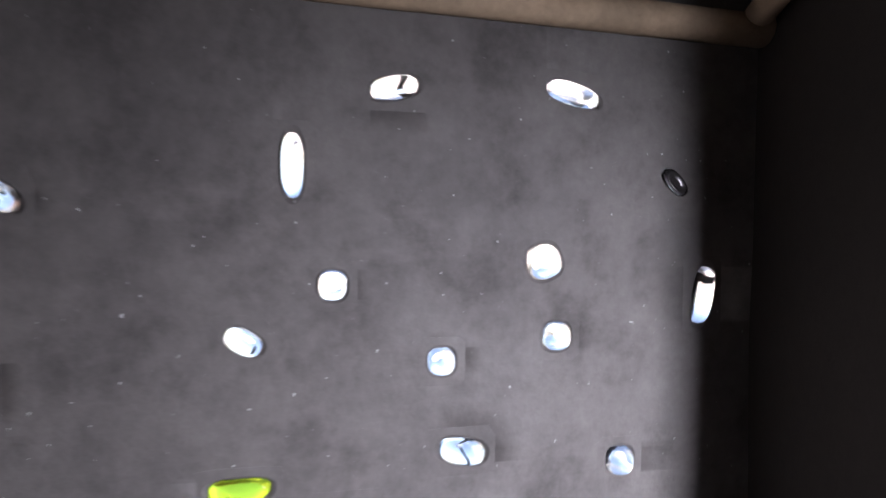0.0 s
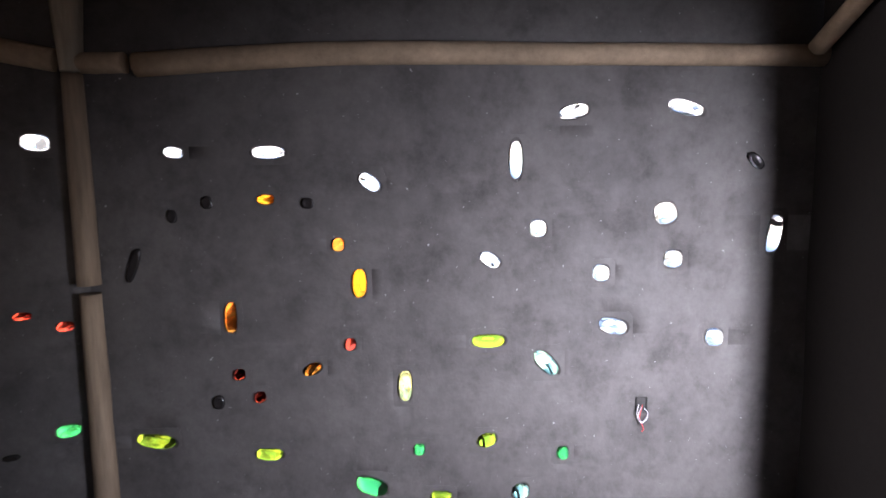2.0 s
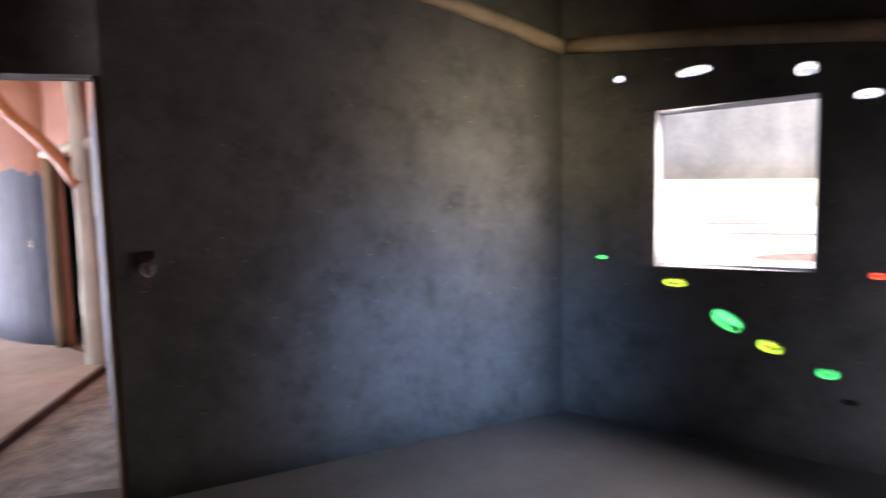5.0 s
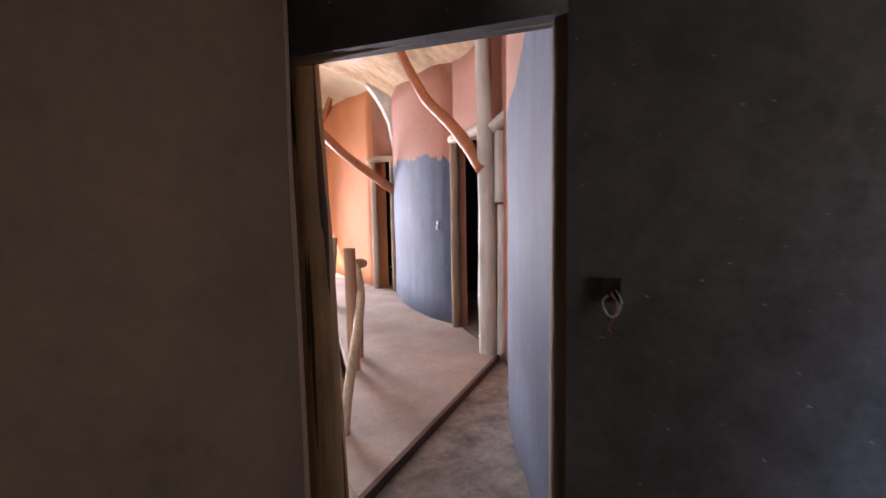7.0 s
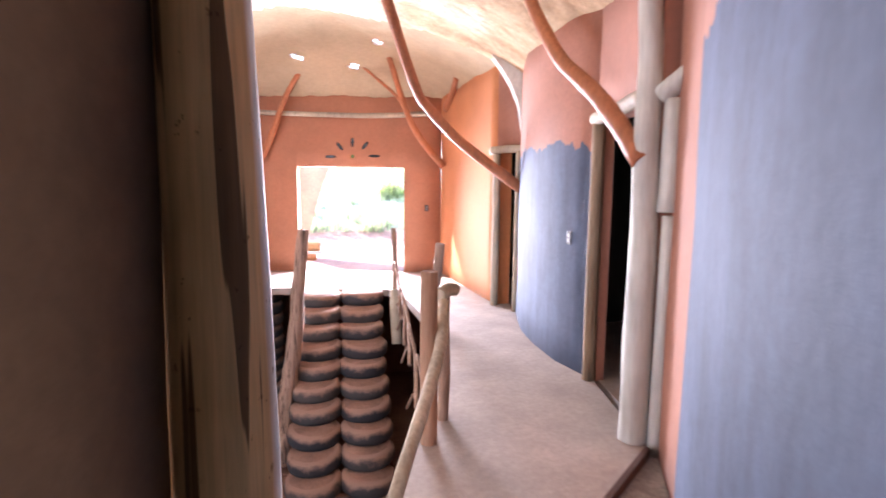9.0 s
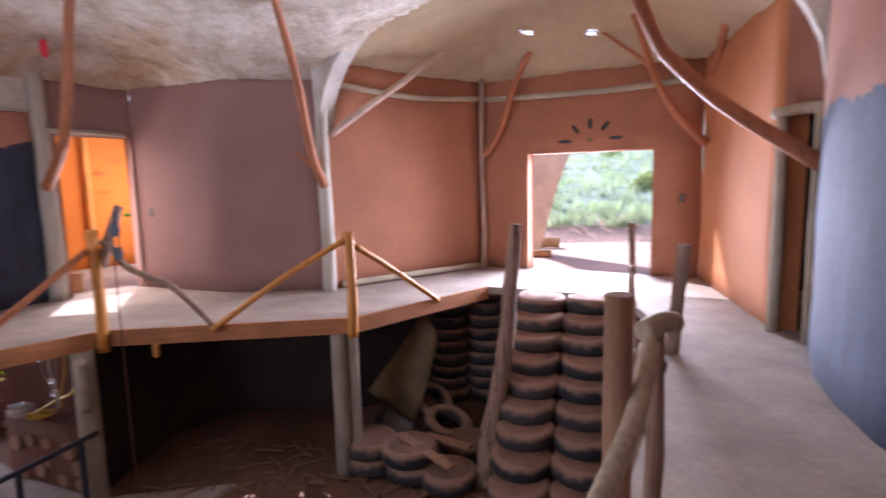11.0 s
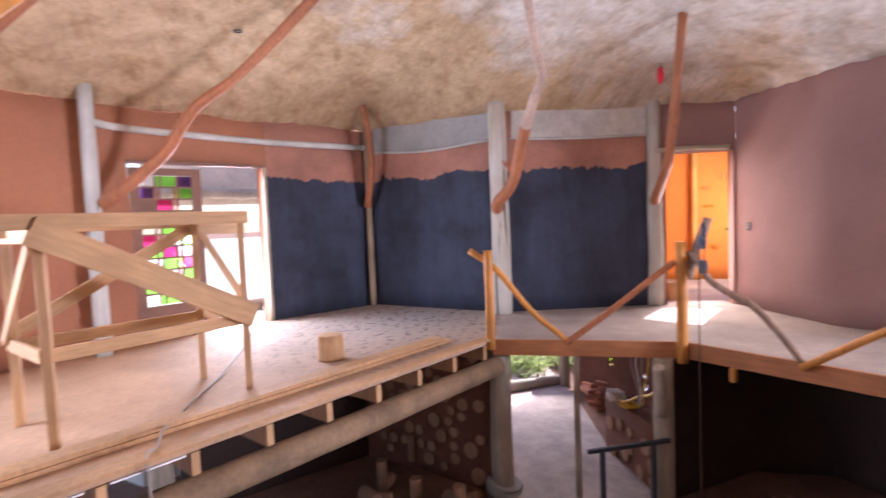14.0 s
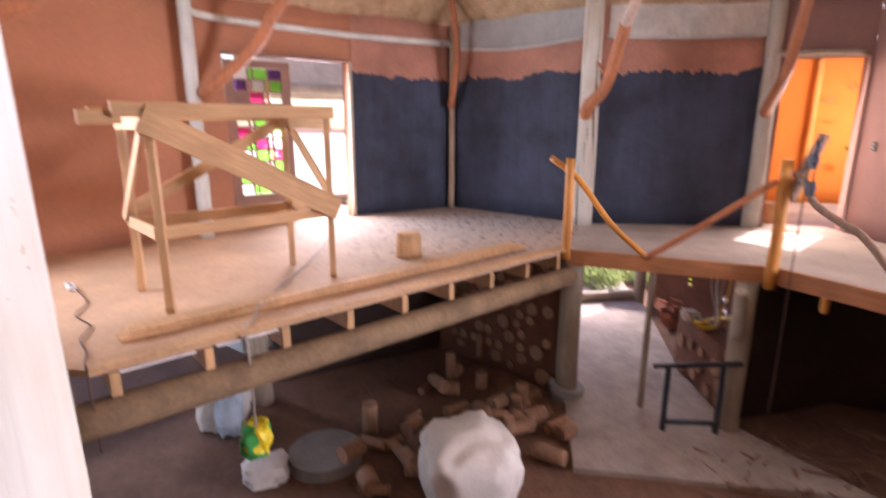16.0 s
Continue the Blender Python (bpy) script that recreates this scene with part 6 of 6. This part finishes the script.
bm = bmesh.new()
box(bm, -0.10, -0.03, 0, 0.10, 0.03, 0.04)
bmesh.ops.bevel(bm, geom=bm.edges[:], offset=0.008, segments=2, affect="EDGES")
part("body", bm, M_WHITEPLASTIC, ps)
for x in (-0.055, 0.0, 0.055):
    bm = bmesh.new()
    bmesh.ops.create_cone(bm, cap_ends=True, segments=14, radius1=0.018, radius2=0.018, depth=0.004, matrix=Matrix.Translation((x, 0, 0.041)))
    part("socket", bm, M_GREYPLASTIC, ps)


def bag(name, x, y, z, rx, ry, rz, mat, label, seed, folds=0.12):
    """A slumped sack: a lumpy closed body, flat at its foot."""
    bm = bmesh.new()
    bmesh.ops.create_icosphere(bm, subdivisions=4, radius=1)
    for v in bm.verts:
        c = v.co.copy()
        n = 1 + folds * noise.noise(c * 2.3 + Vector((seed, 0, 0))) + folds * 0.6 * noise.noise(c * 5 + Vector((0, seed, 0)))
        sq = lambda q: math.copysign(abs(q) ** 0.65, q)
        v.co = Vector((sq(c.x) * rx * n, sq(c.y) * ry * n, max(-0.96, sq(c.z)) * rz * n + rz * 0.96))
    for f in bm.faces:
        f.smooth = True
    ob = part(name, bm, mat)
    ob.location = (x, y, z)
    return tagged(ob, label, "bag")


bag("bulk_sack", -3.87, 2.53, LOW, 0.41, 0.41, 0.355, M_SACK, "big white woven sack standing on the ground", 3, 0.16)
bag("hanging_bag", -3.58, 0.87, -0.93, 0.13, 0.10, 0.12, M_YELLOWBAG, "yellow and green plastic bag hanging on the cable", 7, 0.25)
for k, (x, y, r, h, label) in enumerate(((-5.55, 0.15, 0.14, 0.3, "white cement bag standing with others"), (-5.40, 0.35, 0.13, 0.28, "pale blue cement bag standing with others"), (-5.68, 0.38, 0.14, 0.32, "white cement bag standing with others"), (-4.55, 0.78, 0.2, 0.1, "pale slumped cement bag"))):
    bag("cement_bag", x, y, LOW, r, r, h, M_SACK if k != 1 else M_BLUEBAG, label, 11 + k, 0.22)
bm = bmesh.new()
seg = 36
lo, hi = [], []
for k in range(seg):
    a = 2 * math.pi * k / seg
    lo.append(bm.verts.new((0.36 * math.cos(a), 0.36 * math.sin(a), 0)))
    hi.append(bm.verts.new((0.35 * math.cos(a), 0.35 * math.sin(a), 0.12)))
for k in range(seg):
    bm.faces.new((lo[k], lo[(k + 1) % seg], hi[(k + 1) % seg], hi[k]))
bm.faces.new(lo[::-1]), bm.faces.new(hi)
ob = part("cement_disc", bm, M_GREYCEMENT)
ob.location = (-4.72, 1.32, LOW)
tagged(ob, "round grey cement slab on the ground", "slab")
for k in range(7):
    bm = bmesh.new()
    box(bm, -0.11, -0.05, 0, 0.11, 0.05, 0.065)
    bmesh.ops.bevel(bm, geom=bm.edges[:], offset=0.006, segments=1, affect="EDGES")
    ob = part("clay_brick", bm, M_BRICK)
    ob.matrix_world = pose(-5.85 - 0.03 * (k % 2), -0.02 + 0.24 * (k % 2), LOW + 0.066 * (k // 2), 0, 0, 12 * (k % 3))
    tagged(ob, "red clay brick stacked beside the cement bags", "brick", "stacked bricks")

rnd = random.Random(21)
for k in range(46):
    cx, cy, spread = [(-4.95, 3.45, 0.32), (-4.25, 2.05, 0.33), (-5.35, 2.7, 0.5)][k % 3]
    x, y = cx + rnd.gauss(0, spread), cy + rnd.gauss(0, spread)
    x -= max(0, 0.62 - math.hypot(x + 3.87, y - 2.53)) * 1.5
    L, r, up = rnd.uniform(0.18, 0.36), rnd.uniform(0.045, 0.09), rnd.random() < 0.15
    z = LOW + 0.03 + (rnd.random() < 0.35) * 0.1
    a = rnd.uniform(0, 6.28)
    if up:
        pts = [(x, y, z), (x, y, z + L * 0.5), (x, y, z + L)]
    else:
        pts = [(x, y, z + r), (x + 0.5 * L * math.cos(a), y + 0.5 * L * math.sin(a), z + r), (x + L * math.cos(a), y + L * math.sin(a), z + r)]
    log_thing("firewood_log", pts, r, r * 0.95, M_FIREWOOD, "short sawn log in a heap on the ground", "log", "heap of short logs", n=2, seed=200 + k, sides=10)

# log ends in the cordwood walls
for (p, q, z0, z1, n, seed) in (((-5.42, 4.08), (-7.1, 3.0), -1.7, -0.25, 56, 4), ((-4.45, 5.62), (-5.75, 5.95), -1.75, -1.14, 10, 9)):
    d = Vector((*q, 0)) - Vector((*p, 0))
    nrm = Vector((-d.y, d.x, 0)).normalized()
    rnd = random.Random(seed)
    placed = []
    while len(placed) < n:
        s, z, r = rnd.uniform(0.1, d.length - 0.1), rnd.uniform(z0, z1), rnd.uniform(0.055, 0.10)
        if all(math.hypot(s - a, z - b) > r + c + 0.012 for a, b, c in placed) or rnd.random() < 0.002:
            placed.append((s, z, r))
    for s, z, r in placed:
        c = Vector((*p, z)) + d.normalized() * s
        log_thing("cordwood_end", [c - nrm * 0.03, c + nrm * 0.01, c + nrm * rnd.uniform(0.02, 0.05)], r, r * 0.97, M_FIREWOOD, "round log end set in a red earth wall", "log end", "log ends in the cordwood wall", n=1, seed=s, sides=12)

# dark steel trestle and hose by the path
tr = thing("steel_trestle", (-4.28, 5.05, LOW + 0.05), "dark blue steel trestle standing by the path", "trestle")
for p, q, name in (((-0.16, -0.38, 0.72), (0.14, 0.42, 0.80), "top_bar"), ((-0.10, -0.24, 0), (-0.10, -0.24, 0.73), "leg"), ((0.08, 0.26, 0), (0.08, 0.26, 0.77), "leg"), ((-0.10, -0.24, 0.10), (0.08, 0.26, 0.11), "cross_bar")):
    bm = bmesh.new()
    beam_between(bm, p, q, 0.04, 0.04)
    part(name, bm, M_STEEL, tr)
log_thing("yellow_hose", [(-5.5, 5.9, -1.0), (-5.2, 5.78, -0.98), (-4.85, 5.72, -0.8), (-4.5, 5.62, -0.62), (-4.40, 5.60, -0.2)], 0.016, 0.016, M_YELLOWHOSE, "yellow hose hanging over the low wall", "hose", sides=8, wobble=0)
for k in range(3):
    c = Vector((-5.22 + 0.06 * k, 5.84, -1.035 + 0.022 * k))
    log_thing("hose_coil", [c + Vector((0.11 * math.cos(a), 0.07 * math.sin(a), 0.01 * math.sin(a * 2))) for a in [0.6 * i for i in range(11)]], 0.014, 0.014, M_YELLOWHOSE, "loop of yellow hose on the low wall", "hose", n=3, sides=8, wobble=0)
for k, (x0, x1, mat) in enumerate(((-4.70, -4.62, M_CABLE), (-4.64, -4.58, M_WHITEPLASTIC), (-4.58, -4.60, M_CABLE), (-4.50, -4.54, M_YELLOWHOSE))):
    log_thing("hanging_cable", [(x0, 5.54, -0.08), (x0 - 0.05 + 0.02 * k, 5.52, -0.35), (x1, 5.50, -0.62), (x1 - 0.03, 5.52, -0.78)], 0.008, 0.008, mat, "loose cable hanging under the gallery", "cable", "cables under the gallery", n=5, sides=6, wobble=0, seed=165 + k)
bag("plastic_bag", -5.42, 5.86, -1.05, 0.11, 0.09, 0.07, M_SACK, "crumpled white plastic bag on the low wall", 31, 0.35)
for k in range(16):
    rnd = random.Random(k + 70)
    bm = bmesh.new()
    box(bm, -0.10, -0.05, 0, 0.10, 0.05, 0.07)
    ob = part("rubble_brick", bm, M_BRICK)
    ob.matrix_world = pose(-7.0 + rnd.gauss(0, 0.10), 6.75 + rnd.gauss(0, 0.07), LOW + 0.05 + 0.07 * (k // 3), rnd.uniform(-8, 8), rnd.uniform(-8, 8), rnd.uniform(0, 180))
    tagged(ob, "dark red rubble brick in a heap", "brick", "heap of rubble bricks")
log_thing("fence_rail", [(-8.3, 5.7, -0.95), (-8.25, 6.3, -0.95), (-8.2, 7.0, -0.93)], 0.025, 0.025, M_GREYWOOD, "dark rail across the lower opening", "rail", seed=160)
log_thing("sill_log", [(-8.4, 5.6, LOW + 0.12), (-8.35, 6.3, LOW + 0.13), (-8.3, 7.0, LOW + 0.12)], 0.10, 0.09, M_PALEWOOD, "pale log lying across the lower opening", "log", seed=161)

# ---- stained glass door ----
gd_o, gd_d = Vector((-8.02, 1.92, 0)), (Vector((-7.33, 0.30, 0)) - Vector((-8.02, 1.92, 0))).normalized()
gd_n = Vector((-gd_d.y, gd_d.x, 0))
door = new("stained_glass_door")
gm = Matrix((gd_d, Vector((0, 0, 1)), gd_d.cross(Vector((0, 0, 1))))).transposed().to_4x4()
gm.translation = gd_o + gd_d * 0.90 - gd_n * 0.06
door.matrix_world = gm
tagged(door, "brown wooden door with small coloured glass panes", "door")
W, H, ROWS = 0.84, 2.14, 11
LOWER, UPPER, LEFT, RIGHT = 0.42, H - 0.09, 0.12, W - 0.11
ch = (UPPER - LOWER) / ROWS
bm = bmesh.new()
box(bm, 0, 0, -0.02, LEFT, H, 0.02), box(bm, RIGHT, 0, -0.02, W, H, 0.02)
box(bm, LEFT, 0, -0.019, RIGHT, LOWER, 0.019), box(bm, LEFT, UPPER, -0.019, RIGHT, H, 0.019)
part("frame", bm, M_DOORWOOD, door)
PANE = {"g": glass_mat("pane_green", (0.30, 0.98, 0.12), 0.05), "w": glass_mat("pane_clear", (0.97, 0.98, 0.96), 0.05), "m": glass_mat("pane_magenta", (0.70, 0.05, 0.22), 0.05),
        "v": glass_mat("pane_violet", (0.22, 0.09, 0.30), 0.05), "y": glass_mat("pane_yellow", (0.95, 0.90, 0.25), 0.05), "p": glass_mat("pane_pink", (0.95, 0.55, 0.55), 0.05), "b": M_DOORWOOD}
# rows from the top: capitals are square panes, small letters narrow ones
PATTERN = ["VGgW", "GyWpV", "WpMB", "GwMgW", "MpGwW", "GwWpM", "WpMgG", "MyGwW", "GpWmV", "WpMpG", "MpGgW"]
BAR = 0.022
for r, text in enumerate(PATTERN):
    z1 = UPPER - ch * r - BAR / 2
    z0 = z1 - ch + BAR
    total = sum(1.0 if c.isupper() else 0.26 for c in text)
    unit = (RIGHT - LEFT - BAR * (len(text) - 1)) / total
    x = LEFT
    for i, c in enumerate(text):
        w = unit * (1.0 if c.isupper() else 0.26)
        bm = bmesh.new()
        box(bm, x - 0.002, z0 - 0.002, -0.003, x + w + 0.002, z1 + 0.002, 0.003)
        ob = part("pane", bm, PANE[c.lower()], door)
        ob.visible_shadow = False
        if i < len(text) - 1:
            bm = bmesh.new()
            box(bm, x + w, z0, -0.014, x + w + BAR, z1, 0.014)
            part("muntin", bm, M_DOORWOOD, door)
        x += w + BAR
    if r:
        bm = bmesh.new()
        box(bm, LEFT, z1, -0.015, RIGHT, z1 + BAR, 0.015)
        part("muntin", bm, M_DOORWOOD, door)
log_thing("door_jamb", [gd_o + gd_d * 0.03, gd_o + gd_d * 0.03 + Vector((0, 0, 1.1)), gd_o + gd_d * 0.03 + Vector((0, 0, 2.2))], 0.03, 0.03, M_PALEWOOD, "pale slim door jamb beside the open gap", "door frame", seed=170, wobble=0.02)
bm = bmesh.new()
beam_between(bm, gd_o + gd_d * 0.02 + Vector((0, 0, 2.205)), gd_o + gd_d * 1.78 + Vector((0, 0, 2.205)), 0.05, 0.04)
tagged(part("door_lintel", bm, M_DOORWOOD), "thin brown lintel over the stained glass door", "door frame")
log_thing("porch_beam", [(-10.1, 3.4, 1.95), (-9.7, 1.9, 1.92), (-9.2, 0.3, 1.95)], 0.09, 0.085, M_PALEWOOD, "pale log beam across the porch", "beam", seed=171)
log_thing("porch_bench", [(-9.6, 2.6, 0.07), (-9.3, 1.8, 0.08), (-9.0, 1.0, 0.07)], 0.10, 0.09, M_GREYWOOD, "grey log lying on the porch", "log", seed=172)

# ---- bottle fan over the garden doorway ----
gw = Vector((-0.944, 0.33, 0))
gn = (-0.33, -0.944)
mid = Vector((2.04, 8.98, 0)) + gw * 0.90
for k, (dx, z, a, b, tilt, kind) in enumerate(((-0.38, 2.02, 0.10, 0.025, 0, BLACK), (-0.22, 2.20, 0.085, 0.03, -50, BLACK), (0.0, 2.27, 0.03, 0.085, 0, BLACK), (0.22, 2.22, 0.085, 0.03, 50, BLACK), (0.38, 2.04, 0.10, 0.025, 0, BLACK), (0.0, 2.03, 0.035, 0.032, 0, GREEN))):
    p = mid - gw * dx
    ob = wall_bottle("door_bottle", (p.x + gn[0] * 0.004, p.y + gn[1] * 0.004, z), (0.944, -0.33), gn, a, b, tilt, kind, "bottles over the garden doorway", 0.004, "set in the plaster over the doorway")
    if len(ob.children) > 1:
        ob.children[1].data.materials[0] = M_TERRA2

# ---- skylights ----
FROSTED = glass_mat("frosted_glass", (0.97, 0.97, 0.96), 0.75, 1.1)
for x, y in SKYLIGHTS:
    bm = bmesh.new()
    bmesh.ops.create_cone(bm, cap_ends=True, segments=24, radius1=0.09, radius2=0.09, depth=0.012)
    bmesh.ops.translate(bm, vec=(0, 0, -0.062), verts=bm.verts)
    ob = tagged(part("skylight", bm, FROSTED), "small round glass skylight in the cream ceiling", "skylight", "skylights of the stair bay")
    ob.location = (x, y, ceil_z(x, y) + 0.06)
    bm = bmesh.new()
    seg = 24
    inner, outer = [bm.verts.new((0.088 * math.cos(6.2832 * k / seg), 0.088 * math.sin(6.2832 * k / seg), -0.066)) for k in range(seg)], [bm.verts.new((0.13 * math.cos(6.2832 * k / seg), 0.13 * math.sin(6.2832 * k / seg), -0.062)) for k in range(seg)]
    for k in range(seg):
        j = (k + 1) % seg
        bm.faces.new((inner[k], inner[j], outer[j], outer[k]))
    part("plaster_ring", bm, M_APSE, ob)

# red ribbon on a hook in the ceiling
rb = thing("red_ribbon", (-5.36, 6.62, ceil_z(-5.36, 6.62) - 0.02), "bright red rag hanging from a ceiling hook", "rag")
bm = bmesh.new()
log_mesh(bm, [(0, 0, 0.04), (0.02, 0, -0.02), (0, 0, -0.05)], 0.008, 0.006, 6, 4, 0)
part("hook", bm, M_STEEL, rb)
bm = bmesh.new()
bmesh.ops.create_icosphere(bm, subdivisions=3, radius=1)
for v in bm.verts:
    n = 1 + 0.5 * noise.noise(v.co * 3)
    v.co = Vector((v.co.x * 0.05 * n, v.co.y * 0.03 * n, v.co.z * 0.10 * n - 0.13))
part("rag", bm, M_REDRAG, rb, smooth=True)
bm = bmesh.new()
log_mesh(bm, [(-6.16 + 0.04 * math.cos(a), 1.6 + 0.04 * math.sin(a), ceil_z(-6.16, 1.6) - 0.03) for a in [0.7 * i for i in range(10)]], 0.008, 0.008, 6, 3, 0)
tagged(part("ceiling_ring", bm, M_STEEL), "small dark ring in the ceiling", "ring")

# ---- sunlit room and outside ----
log_thing("room_post", [(-7.75, 9.75, -0.02), (-7.76, 9.75, 1.3), (-7.75, 9.75, 2.6)], 0.07, 0.06, M_RAIL, "yellow-brown log post on the orange wall", "post", seed=180)
sr_d = (Vector((-9.0, 8.1, 0)) - Vector((-7.0, 10.9, 0))).normalized()
sr_n = (-sr_d.y, sr_d.x)
for k, (s, z, a, b, tilt, kind) in enumerate(((0.85, 1.98, 0.10, 0.06, 30, CLEAR), (1.15, 1.75, 0.10, 0.045, 0, CLEAR), (1.1, 1.40, 0.09, 0.03, 0, YELLOW), (0.75, 0.95, 0.07, 0.04, 0, GREEN), (1.0, 0.62, 0.10, 0.05, 20, YELLOW))):
    p = Vector((-7.0, 10.9, 0)) + sr_d * s
    ob = wall_bottle("room_bottle", (p.x + sr_n[0] * 0.004, p.y + sr_n[1] * 0.004, z), (sr_d.x, sr_d.y), sr_n, a, b, tilt, kind, "bottles in the orange wall", 0.003, "set in the orange wall")
    ob.children[1].data.materials[0] = M_SUNROOM
bk = thing("bucket", (-6.25, 7.62, -0.012), "dusty pale bucket inside the lit doorway", "bucket")
bm = bmesh.new()
bmesh.ops.create_cone(bm, cap_ends=True, segments=20, radius1=0.11, radius2=0.14, depth=0.28, matrix=Matrix.Translation((0, 0, 0.14)))
part("body", bm, M_SAWN, bk)
bm = bmesh.new()
log_mesh(bm, [(0.145 * math.cos(a), 0.145 * math.sin(a), 0.28) for a in [0.35 * i for i in range(19)]], 0.009, 0.009, 6, 2, 0)
part("rim", bm, M_PALEWOOD, bk)
# arch outside the garden doorway and a low wall
bm = bmesh.new()
rows = []
for i in range(61):
    x = -2.55 + 6.0 * i / 60
    u = abs(x - 0.45) - 0.12
    zl = 0.0 if u <= 0 else 2.5 * (1 - max(0.0, 1 - u / 1.15) ** 2.2)
    rows.append([bm.verts.new((x, y, z)) for y, z in ((11.6, zl), (11.8, zl), (11.8, 2.72), (11.6, 2.72))])
for a, b in zip(rows, rows[1:]):
    for k in range(4):
        bm.faces.new((a[k], a[(k + 1) % 4], b[(k + 1) % 4], b[k]))
bm.faces.new(rows[0]), bm.faces.new(rows[-1][::-1])
structure("porch_arch", bm, M_CREAM, "sunlit cream earth arch outside")
log_thing("garden_bench", [(0.55, 12.55, 0.10), (0.8, 12.5, 0.11), (1.0, 12.45, 0.10)], 0.12, 0.11, M_SAWN, "orange log lying on the terrace", "log", seed=190)
log_thing("garden_bench", [(0.05, 11.2, 0.05), (0.4, 11.12, 0.05), (0.75, 11.05, 0.05)], 0.07, 0.07, M_SAWN, "orange log lying on the terrace", "log", seed=191)


def shrub(x, y, z, r, seed):
    """A scrub bush: a few stems and a cloud of small leaves."""
    ob = thing("shrub", (x, y, z), "sunlit green scrub bush on the hillside", "bush", "bushes on the hillside")
    rnd = random.Random(seed)
    bm = bmesh.new()
    for k in range(4):
        a = rnd.uniform(0, 6.28)
        log_mesh(bm, [(0, 0, -0.2), (0.2 * r * math.cos(a), 0.2 * r * math.sin(a), r * 0.4), (0.5 * r * math.cos(a), 0.5 * r * math.sin(a), r * 0.9)], 0.04 * r, 0.012 * r, 6, 3, 0.1, k)
    part("stems", bm, M_GREYWOOD, ob)
    bm = bmesh.new()
    for k in range(420):
        v = Vector((rnd.gauss(0, 1), rnd.gauss(0, 1), rnd.gauss(0, 1))).normalized() * r * rnd.uniform(0.45, 1.0) * (1 + 0.35 * noise.noise(Vector((k * 0.37, seed, 0))))
        v.z = abs(v.z) * 0.8 + 0.1 * r
        s = 0.10 * r * rnd.uniform(0.6, 1.5)
        e = Euler((rnd.uniform(0, 6), rnd.uniform(0, 6), rnd.uniform(0, 6))).to_matrix()
        bm.faces.new([bm.verts.new(v + e @ Vector(q)) for q in ((-s, 0, 0), (0, -s * 0.5, 0.02 * r), (s, 0, 0), (0, s * 0.5, 0.02 * r))])
    part("crown", bm, M_LEAF, ob)
    return ob


rnd = random.Random(3)
first = None
for k in range(26):
    x, t = rnd.uniform(-12, 14), rnd.random() ** 1.5
    y = 18.0 + 20 * t
    z = hill_z(x, y) - 0.05
    m = pose(x, y, z, 0, 0, rnd.uniform(0, 360)) @ Matrix.Scale(rnd.uniform(0.25, 0.7), 4)
    if k < 3:
        b = shrub(0, 0, 0, 1.0, k)
        b.matrix_world = m
        first = (first or []) + [b]
    else:
        c = copy_thing(first[k % 3], m)
        c.matrix_basis = m
for k in range(7):
    b = copy_thing(first[k % 3], pose(-9.3 - 0.35 * (k % 3), 5.7 + 0.36 * k, LOW - 0.02, 0, 0, 50 * k) @ Matrix.Scale(0.42 + 0.1 * (k % 2), 4))
    b.matrix_basis = pose(-9.3 - 0.35 * (k % 3), 5.7 + 0.36 * k, LOW - 0.02, 0, 0, 50 * k) @ Matrix.Scale(0.42 + 0.1 * (k % 2), 4)
    tagged(b, "sunlit green bush outside the lower opening", "bush", "bushes outside the lower opening")


# grass on the slope
rnd = random.Random(8)
gv, gf = [], []
for k in range(1500):
    y = 14.3 + 16 * rnd.random() ** 1.4
    x = (y - 1.0) * rnd.uniform(-0.12, 0.34)
    z = hill_z(x, y)
    for b in range(7):
        a, h, w = rnd.uniform(0, 6.28), rnd.uniform(0.12, 0.38), rnd.uniform(0.012, 0.03)
        cx, cy = x + rnd.gauss(0, 0.07), y + rnd.gauss(0, 0.07)
        lean = 0.5 * h
        n0 = len(gv)
        gv += [(cx - w * math.sin(a), cy + w * math.cos(a), z - 0.03), (cx + w * math.sin(a), cy - w * math.cos(a), z - 0.03), (cx + lean * math.cos(a), cy + lean * math.sin(a), z + h)]
        gf.append((n0, n0 + 1, n0 + 2))
me = bpy.data.meshes.new("grass")
me.from_pydata(gv, [], gf)
me.materials.append(M_GRASS)
tagged(new("grass", me), "pale sunlit tufts of grass on the hillside", "grass", "", "stuff")

# ---- litter on the lower floor ----
bm = bmesh.new()
rnd = random.Random(77)
for k in range(320):
    x, y = -3.9 + 4.1 * rnd.random(), 4.6 + 2.4 * rnd.random()
    a, l, w = rnd.random() * math.pi, 0.05 + 0.16 * rnd.random() ** 2, 0.012 + 0.03 * rnd.random()
    z = LOW + 0.035 + 0.02 * rnd.random()
    c = Vector((x, y, z))
    d = Vector((math.cos(a), math.sin(a), 0.25 * (rnd.random() - 0.5))) * l
    beam_between(bm, c - d, c + d, w, 0.012 + 0.015 * rnd.random())
tagged(part("wood_litter", bm, M_FILL), "litter of bark chips and sticks on the earth floor", "litter", "", "stuff")
